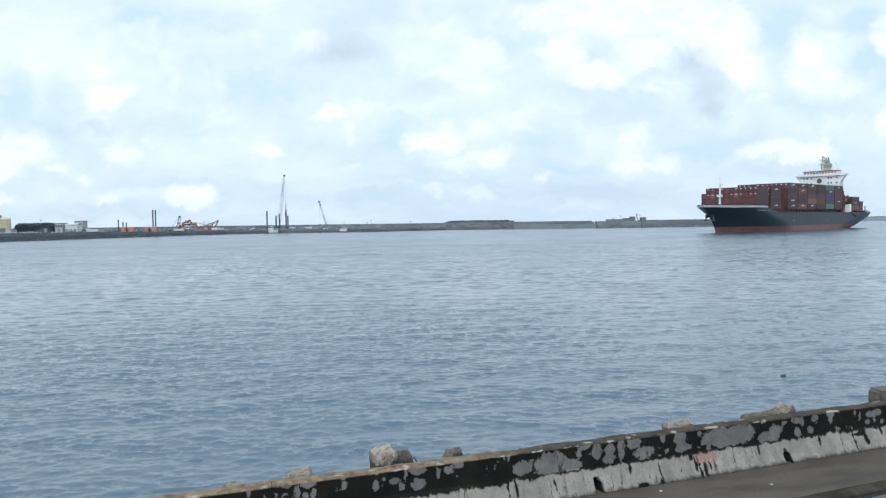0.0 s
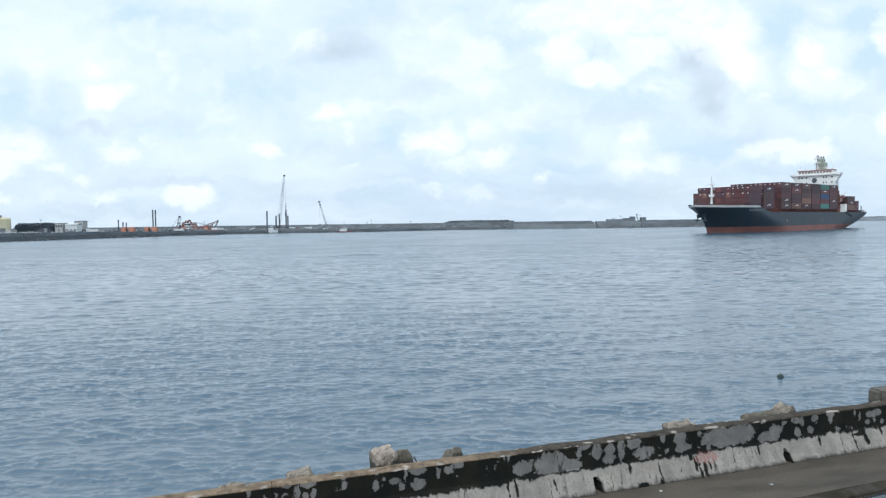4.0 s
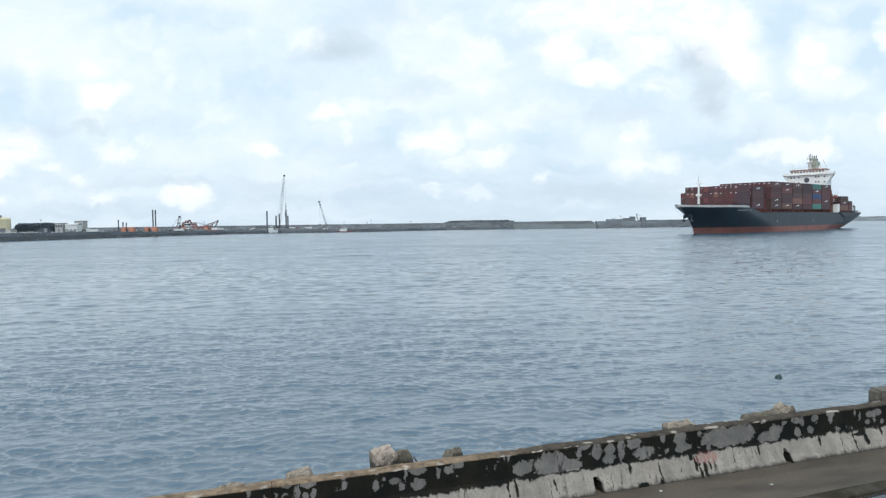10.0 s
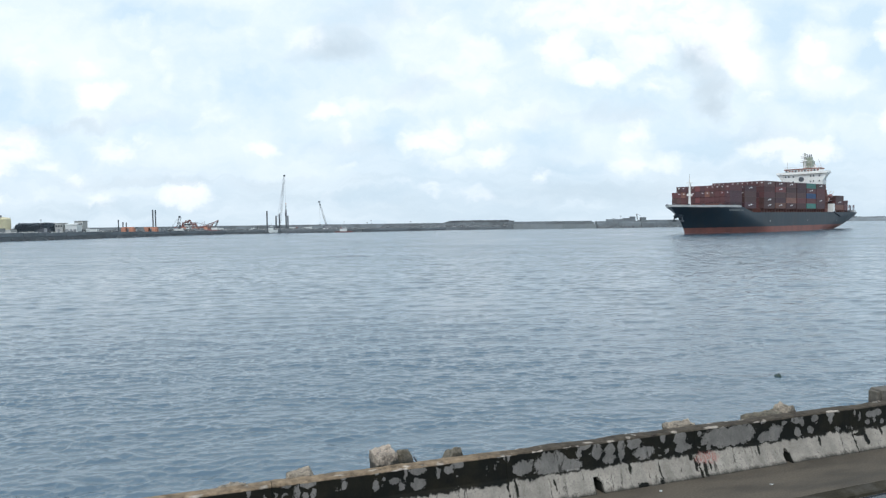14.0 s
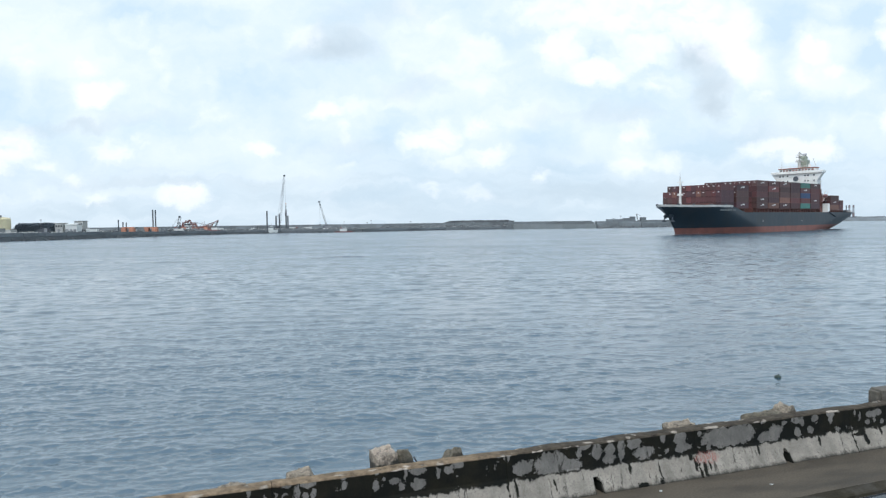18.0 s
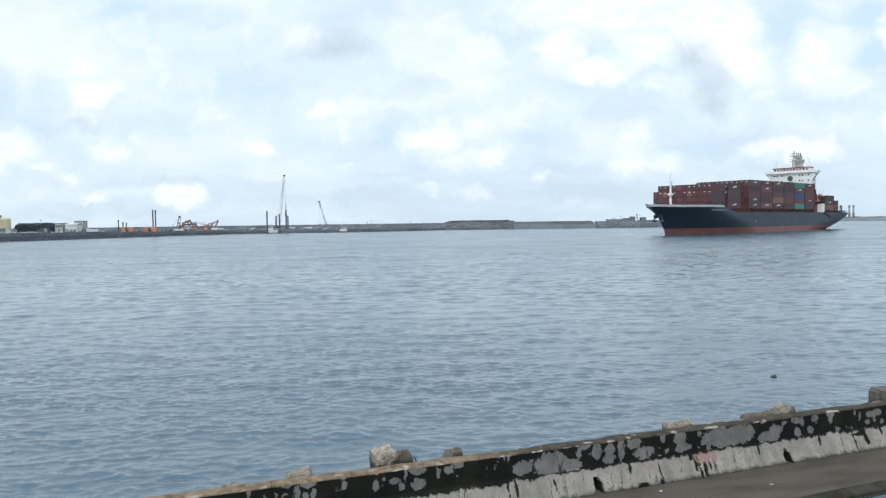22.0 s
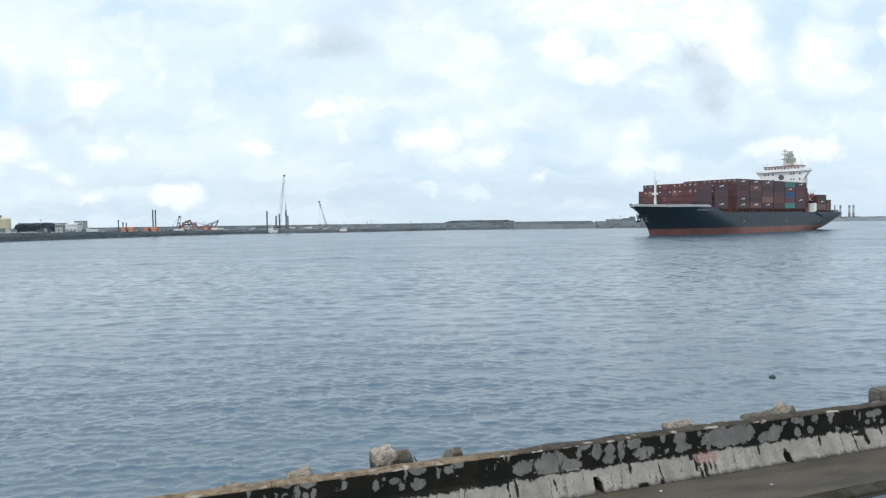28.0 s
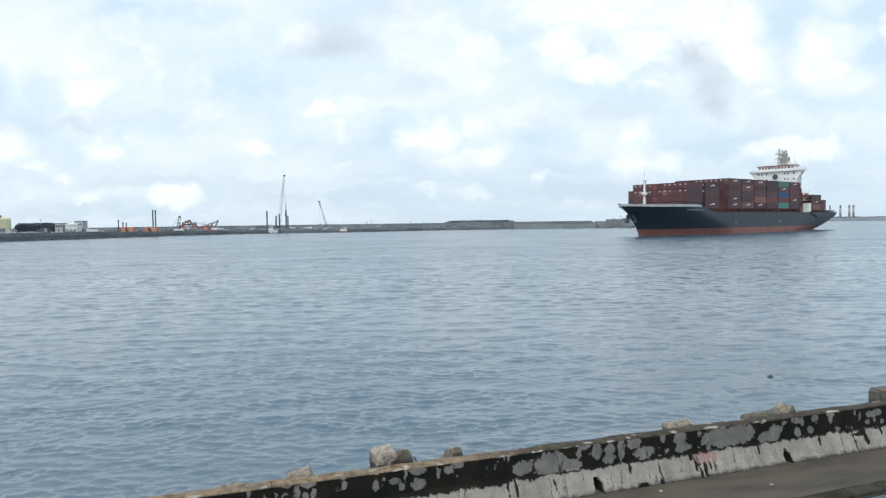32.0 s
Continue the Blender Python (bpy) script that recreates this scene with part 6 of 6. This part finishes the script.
def container_mesh(half):
    """A cargo box with a frame of posts and rails, panels set in."""
    bm = bmesh.new()
    box(bm, -half, half, -1.19, 1.19, 0.06, 2.68)
    for x in (0.06 - half, half - 0.06):
        for y in (-1.13, 1.13):
            box(bm, x - 0.1, x + 0.1, y - 0.1, y + 0.1, 0, 2.74)
    for y in (-1.16, 1.16):
        box(bm, 0.06 - half, half - 0.06, y - 0.06, y + 0.06, 0, 0.16)
        box(bm, 0.06 - half, half - 0.06, y - 0.06, y + 0.06, 2.62, 2.74)
    for i in range(5):
        x = half * (-0.8 + 0.4 * i)
        box(bm, x - half * 0.08, x + half * 0.08, 1.16, 1.22, 0.2, 2.58)
    me = bpy.data.meshes.new("container")
    bmesh.ops.recalc_face_normals(bm, faces=bm.faces)
    bm.to_mesh(me)
    bm.free()
    me.materials.append(BOX_COLORS[0])
    return me


def build_ship():
    rng = random.Random(21)
    ship = thing("container_ship", pose(136.4, 342.6, 0), "dark navy container ship stacked with maroon containers under way", "ship")
    part("hull", hull_skin(2.9, None, 9), NAVY, ship, "dark navy hull side", smooth=True)
    part("boot_topping", hull_skin(-2.5, 2.9, 5), OXIDE, ship, "red antifouling band at the waterline", smooth=True)
    # decks
    bm = bmesh.new()
    prev = None
    for i in range(91):
        q = (i / 90) ** 1.15
        z = sheer(12.0 - 209.2 * q) - 0.9
        s, hb = hull_point(q, z)
        cur = (bm.verts.new((s, hb * 0.995, z)), bm.verts.new((s, -hb * 0.995, z)))
        if prev:
            bm.faces.new((prev[0], cur[0], cur[1], prev[1]))
        prev = cur
    part("deck", bm, DECK_RED, ship)
    # pale bulwark rail round the forecastle
    for side, nm in ((1, "bulwark"), (-1, "bulwark")):
        bm = bmesh.new()
        rows = []
        for i in range(34):
            s = 12.0 - 39.0 * (i / 33)
            z = sheer(s)
            hb = half_breadth(min(s, 11.9), z) + 0.12
            h = 0.75 * min(1, (33 - i) / 3 + 0.5)
            rows.append([bm.verts.new(v) for v in ((s, side * hb, z - 0.25), (s + 0.25, side * (hb + 0.1), z + h), (s, side * max(0.02, hb - 0.3), z + h), (s, side * max(0.02, hb - 0.3), z - 0.25))])
        for a, b in zip(rows, rows[1:]):
            for k in range(4):
                bm.faces.new((a[k], a[(k + 1) % 4], b[(k + 1) % 4], b[k]))
        bm.faces.new(rows[0])
        bm.faces.new(rows[-1][::-1])
        part(nm, bm, SHIP_GREY, ship, "pale grey forecastle bulwark")
    # mooring ports in the bulwark
    for s in (6, 0, -9, -20):
        z = sheer(s)
        hb = half_breadth(s, z) + 0.15
        part("fairlead", box(bmesh.new(), s - 0.8, s + 0.8, hb - 0.5, hb + 0.12, z + 0.7, z + 1.25, 0.1), STEEL_DARK, ship)
        part("fairlead", box(bmesh.new(), s - 0.8, s + 0.8, -hb - 0.12, -hb + 0.5, z + 0.7, z + 1.25, 0.1), STEEL_DARK, ship)
    for side in (1, -1):
        z = 8.6
        s = 5.2
        hb = half_breadth(s, z)
        bm = bmesh.new()
        rod(bm, (s, side * (hb - 0.6), z + 0.8), (s + 0.4, side * (hb + 1.0), z - 0.6), 1.15, 0.9, 10)
        an = part("anchor_pocket", bm, NAVY, ship)
        bm = rod(bmesh.new(), (s + 0.4, side * (hb + 0.9), z + 0.4), (s + 0.5, side * (hb + 1.2), z - 2.2), 0.3, sides=6)
        box(bm, s - 1.0, s + 1.9, side * (hb + 1.15) - 0.35, side * (hb + 1.15) + 0.35, z - 2.7, z - 2.0, 0.15)
        part("anchor", bm, STEEL_DARK, ship, "dark stowed anchor")
    # ship's name, not lettered
    for i in range(9):
        s = -17.0 - i * 1.35 - (0.9 if i > 6 else 0)
        z = 11.1
        hb = half_breadth(s, z) + 0.12
        part("name_mark", box(bmesh.new(), s - 0.45, s + 0.45, hb - 0.5, hb + 0.1, z - 0.26, z + 0.26), NAME_PAINT, ship)
    # foremast
    fm = part("foremast", rod(bmesh.new(), (-4.4, 0, 12.6), (-4.4, 0, 26.0), 0.55, 0.32, 10), SHIP_WHITE, ship, "white foremast with cross-tree")
    bm = rod(bmesh.new(), (-4.4, -1.7, 24.2), (-4.4, 1.7, 24.2), 0.16, sides=6)
    part("cross_tree", bm, SHIP_WHITE, fm)
    part("top_light", rod(bmesh.new(), (-4.4, 0, 26.0), (-4.4, 0, 28.4), 0.14, 0.07, 6), SHIP_GREY, fm)
    bm = rod(bmesh.new(), (-4.4, 0, 18.0), (-4.4, 0, 18.9), 1.3, 1.3, 10)
    part("crows_nest", bm, SHIP_WHITE, fm)
    part("mast_ladder", box(bmesh.new(), -5.2, -5.0, -0.25, 0.25, 12.6, 24), SHIP_GREY, fm)
    part("windlass", box(bmesh.new(), -9, -6, -4, 4, 11.5, 13.3, 0.3), STEEL_DARK, ship)
    part("breakwater_plate", box(bmesh.new(), -14.4, -13.9, -11.0, 11.0, 11.3, 14.3, 0.05), DECK_RED, ship)

    # ---- cargo ----
    me, me20 = container_mesh(6.06), container_mesh(3.0)
    pitch_y, tier, base = 2.5, 2.77, 12.05
    logo_side = bpy.data.meshes.new("logo_side")
    bm = box(bmesh.new(), -1.9, 0.1, 1.225, 1.245, 1.45, 2.0)
    box(bm, 0.6, 1.9, 1.225, 1.245, 1.25, 1.6)
    bm.to_mesh(logo_side)
    bm.free()
    logo_side.materials.append(BARS)
    logo_end = bpy.data.meshes.new("logo_end")
    bm = box(bmesh.new(), 6.12, 6.14, -0.2, 0.45, 1.7, 2.05)
    bm.to_mesh(logo_end)
    bm.free()
    logo_end.materials.append(BARS)
    bays = []           # middle along the ship, rows across, tiers
    bays.append((-22.2, 12, 4))
    bays.append((-37.0, 11, 4))
    for i in range(6):
        bays.append((-57.6 - 12.95 * i, 11, 5))
    bays.append((-150.5, 11, 3))
    bays.append((-160.2, 11, 2))
    fixed = {(6, 10, 4): 5, (6, 10, 0): 5, (6, 10, 2): 6, (4, 10, 1): 4, (6, 10, 1): 2, (5, 10, 1): 2, (3, 10, 0): 4}
    for bi, (s, rows, tiers) in enumerate(bays):
        for row in range(rows):
            tall = tiers - 1 if bi == 0 and row == 0 else tiers
            for t in range(tall):
                front = bi < 2 or bi in (2,)
                if not (row in (0, rows - 1) or t == tall - 1 or front):
                    continue
                b0 = base + 0.0 - (0.6 if bi > 7 else 0)
                y = (row - (rows - 1) / 2 - (0.5 if bi == 0 else 0)) * pitch_y
                ob = new("container", me20 if bi == 9 else me)
                ob.parent = ship
                ob.location = (s, y, b0 + t * tier)
                c = fixed.get((bi, row, t))
                if c is None:
                    c = rng.choices((0, 1, 2, 3, 4, 7), (50, 26, 5, 19, 0.6, 0.2))[0]
                ob.material_slots[0].link = "OBJECT"
                ob.material_slots[0].material = BOX_COLORS[c]
                if row == rows - 1 and bi < 9 and rng.random() < 0.36:
                    lg = new("logo", logo_side)
                    lg.parent = ob
                if bi < 3 and rng.random() < 0.75 and t >= tiers - (2 if bi < 2 else 1):
                    lg = new("logo", logo_end)
                    lg.parent = ob
    # hatch coamings and lashing bridges
    for bi, (s, rows, tiers) in enumerate(bays):
        w = rows * pitch_y / 2 - 0.4
        b0 = base + 0.0 - (0.6 if bi > 7 else 0)
        part("hatch_cover", box(bmesh.new(), s - (6.1 if bi < 9 else 3), s + (6.1 if bi < 9 else 3), -min(w - 1.4, half_breadth(s + 6.2, 10.5) - 1.6), min(w - 1.4, half_breadth(s + 6.2, 10.5) - 1.6), 9.0, b0 - 0.03, 0.05), DECK_RED, ship)
        w = min(w, half_breadth(s + 6.2, 11.5) - 0.8)
        for y in (-w, w):
            bm = bmesh.new()
            for k in range(5 if bi < 9 else 3):
                box(bm, s - (6.0 if bi < 9 else 3) + 3 * k - 0.2, s - (6.0 if bi < 9 else 3) + 3 * k + 0.2, y - 0.25, y + 0.25, 9.0 if bi > 1 else 11.4, b0 - 0.02)
            box(bm, s - (6.2 if bi < 9 else 3.1), s + (6.2 if bi < 9 else 3.1), y - 0.3, y + 0.3, b0 - 0.4, b0 - 0.02)
            part("stanchion", bm, DECK_RED, ship)

    # lashing frames and stowed gear abreast of the house
    for side in (1, -1):
        bm = bmesh.new()
        for k in range(3):
            box(bm, -129.9 - 1.5 * k, -129.5 - 1.5 * k, min(side * 12.2, side * 13.6), max(side * 12.2, side * 13.6), 9.2, 25.2 - 2.3 * k, 0.03)
        for z in (13.0, 16.0, 19.0):
            box(bm, -133.2, -129.3, min(side * 12.1, side * 13.65), max(side * 12.1, side * 13.65), z, z + 0.5, 0.03)
        part("lashing_frame", bm, DECK_RED, ship, "rusty red lashing frame beside the house")
        part("gear_locker", box(bmesh.new(), -133.0, -130.2, min(side * 11.6, side * 13.4), max(side * 11.6, side * 13.4), 9.2, 12.6, 0.1), RUST_RED, ship, "faded red gear locker")
        part("gear_locker", box(bmesh.new(), -135.5, -130.4, min(side * 11.6, side * 13.2), max(side * 11.6, side * 13.2), 16.5, 18.6, 0.2), RUST_RED, ship, "faded red gear locker")

    # ---- the house ----
    part("house", box(bmesh.new(), -137.0, -131.5, -11.2, 11.2, 9.0, 32.7, 0.1), SHIP_WHITE, ship, "white accommodation block")
    for i, z in enumerate((13, 16, 19, 22, 25, 28)):
        part("deck_edge", box(bmesh.new(), -137.3, -131.3, -11.5, 11.5, z - 0.1, z + 0.08), SHIP_WHITE, ship)
    for z in (27.8, 31.0):
        for y in (-9.6, -7.8, -5.2, 4.6, 6.2, 9.4):
            part("window", box(bmesh.new(), -131.55, -131.4, y - 0.38, y + 0.38, z, z + 0.9), SHIP_GLASS, ship)
    for z in (13.6, 16.6, 19.6, 22.6, 25.6, 28.6):
        for k in range(2):
            s = -133.2 - 2.2 * k
            part("window", box(bmesh.new(), s - 0.35, s + 0.35, 11.15, 11.28, z, z + 0.9), SHIP_GLASS, ship)
    bm = rod(bmesh.new(), (-131.5, -0.6, 29.7), (-131.3, -0.6, 29.7), 1.5, sides=20)
    part("emblem", bm, BOX_COLORS[7], ship, "round slate blue emblem")
    # bridge, its wings and braces
    part("bridge_deck", box(bmesh.new(), -135.6, -130.4, -14.6, 14.6, 32.7, 33.1, 0.05), SHIP_WHITE, ship)
    for side in (1, -1):
        part("bridge_wing", box(bmesh.new(), -134.4, -130.4, min(side * 9.8, side * 14.6), max(side * 9.8, side * 14.6), 33.1, 34.1, 0.05), SHIP_WHITE, ship)
        bm = bmesh.new()
        vs = [bm.verts.new(v) for x in (-131.2, -134.0) for v in ((x, side * 11.2, 32.7), (x, side * 14.4, 32.7), (x, side * 11.2, 28.3))]
        for q in ((0, 1, 2), (3, 5, 4), (0, 3, 4, 1), (1, 4, 5, 2), (2, 5, 3, 0)):
            bm.faces.new([vs[k] for k in q])
        part("wing_brace", bm, SHIP_WHITE, ship)
    part("wheelhouse", box(bmesh.new(), -136.6, -130.8, -9.8, 9.8, 33.1, 35.5, 0.1), SHIP_WHITE, ship)
    for k in range(11):
        y = -8.8 + 1.76 * k
        part("bridge_window", box(bmesh.new(), -130.85, -130.68, y - 0.5, y + 0.5, 34.3, 35.1), RUST_RED if k % 3 else SHIP_GLASS, ship)
    part("monkey_island", box(bmesh.new(), -137, -130.4, -10.2, 10.2, 35.5, 36.0, 0.05), RUST_RED, ship, "rust red deck edge over the bridge")
    bm = bmesh.new()
    for k in range(15):
        y = -10.1 + 20.2 * k / 14
        rod(bm, (-130.5, y, 36.0), (-130.5, y, 37.1), 0.05, sides=4)
    rod(bm, (-130.5, -10.1, 37.1), (-130.5, 10.1, 37.1), 0.06, sides=4)
    rod(bm, (-130.5, -10.1, 36.55), (-130.5, 10.1, 36.55), 0.05, sides=4)
    part("rail", bm, SHIP_WHITE, ship)
    rm = part("radar_mast", rod(bmesh.new(), (-135, 0, 36.0), (-135, 0, 45.5), 0.8, 0.5, 8), SHIP_GREY, ship, "grey radar mast")
    for z, w in ((39.8, 2.4), (42.4, 1.9), (44.3, 1.3)):
        part("yard", box(bmesh.new(), -135.6, -134.4, -w, w, z, z + 0.25, 0.05), SHIP_GREY, rm)
    part("radar_scanner", box(bmesh.new(), -134.3, -133.9, -1.9, 1.9, 43.1, 43.6, 0.05), SHIP_WHITE, rm)
    part("radar_scanner", box(bmesh.new(), -134.3, -133.9, -1.5, 1.5, 40.6, 41.1, 0.05), SHIP_WHITE, rm)
    part("dome", rod(bmesh.new(), (-136, 5.2, 35.9), (-136, 5.2, 38.3), 0.9, 0.6, 10), SHIP_WHITE, ship)
    fn = part("funnel", box(bmesh.new(), -143.2, -138.6, -2.7, 2.7, 20.0, 41.2, 0.5), FUNNEL_GREEN, ship, "olive green funnel")
    part("funnel_top", box(bmesh.new(), -142.4, -139.4, -1.7, 1.7, 41.2, 43.4, 0.3), FUNNEL_GREEN, fn)
    for y in (-1.2, 0, 1.2):
        part("exhaust_pipe", rod(bmesh.new(), (-141, y * 0.9, 43.2), (-141.3, y * 0.9, 44.8), 0.35, sides=8), STEEL_DARK, fn)
    part("antenna", rod(bmesh.new(), (-136.5, 9.0, 35.9), (-136.5, 6.8, 41.6), 0.13, 0.08, 5), SHIP_GREY, ship)
    part("antenna", rod(bmesh.new(), (-132, -8.8, 35.9), (-132, -8.8, 40.4), 0.1, 0.06, 5), SHIP_GREY, ship)
    part("engine_casing", box(bmesh.new(), -143.2, -137.0, -7, 7, 9.0, 20.5, 0.1), SHIP_WHITE, ship)
    # lifeboat at the port side, gangway stowed under it
    bm = bmesh.new()
    bmesh.ops.create_uvsphere(bm, u_segments=12, v_segments=8, radius=1, matrix=pose(-139.6, 12.6, 19.4) @ Matrix.Diagonal((2.8, 1.1, 1.15, 1)))
    part("lifeboat", bm, RED_BOAT, ship, "dull red lifeboat in davits", smooth=True)
    for s in (-137.4, -141.8):
        bm = rod(bmesh.new(), (s, 10.6, 16.6), (s, 13.6, 22.4), 0.16, sides=5)
        part("davit", bm, SHIP_WHITE, ship)
    part("pilot_house", box(bmesh.new(), -143.4, -140.4, 10.4, 13.7, 10.0, 15.0, 0.1), SHIP_WHITE, ship, "cream stair house on the side deck")
    bm = rod(bmesh.new(), (-141, 14.25, 10.2), (-150, 14.25, 7.6), 0.4, sides=5)
    part("gangway", bm, STEEL_DARK, ship)
    # stern fittings
    bm = bmesh.new()
    for k in range(12):
        s = -172 - 1.5 * k
        hb = half_breadth(s, 9.8) - 0.3
        rod(bm, (s, hb, 9.6), (s, hb, 11.1), 0.06, sides=4)
    part("stern_rail", bm, SHIP_GREY, ship)
    part("stern_winch", box(bmesh.new(), -188, -182, -6, 9, 9.0, 11.4, 0.3), STEEL_DARK, ship)
    part("flagstaff", rod(bmesh.new(), (-189, 0, 9.2), (-190, 0, 15.0), 0.12, 0.07, 5), SHIP_WHITE, ship)
    part("stern_post", rod(bmesh.new(), (-182, 9, 9.2), (-182, 9, 14.2), 0.3, sides=6), STEEL_DARK, ship)
    # foam along the waterline
    for side in (1, -1):
        for a, b in ((1.0, -26.0), (-120.0, -171.0)):
            bm = bmesh.new()
            rows = []
            for i in range(41):
                s = a + (b - a) * i / 40
                hb = half_breadth(min(s, -0.05), 0.1)
                w = 0.45 + 0.5 * abs(noise.noise(Vector((s * 0.4, side * 3.0, 0))))
                rows.append([bm.verts.new((s, side * (hb - 0.3), 0.16)), bm.verts.new((s, side * (hb + w), 0.12 + 0.08 * noise.noise(Vector((s, 0, 0)))))])
            for r0, r1 in zip(rows, rows[1:]):
                bm.faces.new((r0[0], r0[1], r1[1], r1[0]))
            part("wash", bm, FOAM, ship, "thin pale wash along the hull")
    # draught and tug marks
    for s, z in ((-58, 5.6), (-104, 5.4), (-146, 5.2)):
        part("tug_mark", box(bmesh.new(), s - 0.25, s + 0.25, half_breadth(s, z) - 0.05, half_breadth(s, z) + 0.03, z - 0.4, z + 0.4), SHIP_GREY, ship)
    return ship


FOAM = surface("sea_foam", (0.36, 0.42, 0.46), 0.7, vary=0.5, grain=2.0, coarse=0.4, bump=0.3, stain=(0.06, 0.10, 0.13), stain_amt=0.9, stain_scale=0.8)
ship = build_ship()


# ---- the drifting float ----
def build_float():
    root = thing("mooring_float", pose(14.9, 29.9, 0), "dark algae-covered mooring float bobbing in the water", "buoy")
    bm = bmesh.new()
    bmesh.ops.create_icosphere(bm, subdivisions=3, radius=0.15, matrix=pose(-0.02, 0, 0.02) @ Matrix.Diagonal((1.0, 0.9, 0.85, 1)))
    part("ball", bm, FLOAT_GREEN, root, smooth=True)
    bm = rod(bmesh.new(), (0.02, 0, 0.08), (0.03, 0, 0.165), 0.05, 0.035, 8)
    part("lug", bm, FLOAT_GREEN, root)
    return root


mooring_float = build_float()


# ---- what moves ----
def motions():
    start, heading, going = Vector((136.4, 342.6)), 0.8595, 0.830
    rows = []
    for t in range(0, 33):
        q = t / 32
        h = heading + 0.010 * q
        p = start + Vector((-math.sin(going), -math.cos(going))) * 70.56 * q
        rows.append((t, pose(p.x, p.y, 0, 0, 0.05 * math.sin(t * 0.5), math.degrees(math.atan2(-math.cos(h), -math.sin(h))))))
    walk(ship, rows)
    far = Vector((0.26, 1.0, 0.0)).normalized()
    walk(sky_dome, [(t, Matrix.Translation(-far * 156 * t / 32)) for t in range(0, 33, 2)])
    walk(water, [(t, pose(-0.14 * t, -0.55 * t, 0)) for t in range(0, 33, 2)])
    bob = [(t, pose(14.93 - 0.017 * t + 0.05 * math.sin(t * 1.1), 29.9 + 0.05 * math.sin(0.6 * t), 0.025 * math.sin(t * 1.9) - 0.03, 9 * math.sin(t * 1.3), 12 * math.sin(t * 0.9), 25 * math.sin(t * 0.35))) for t in [0.5 * k for k in range(65)]]
    walk(mooring_float, bob)


motions()
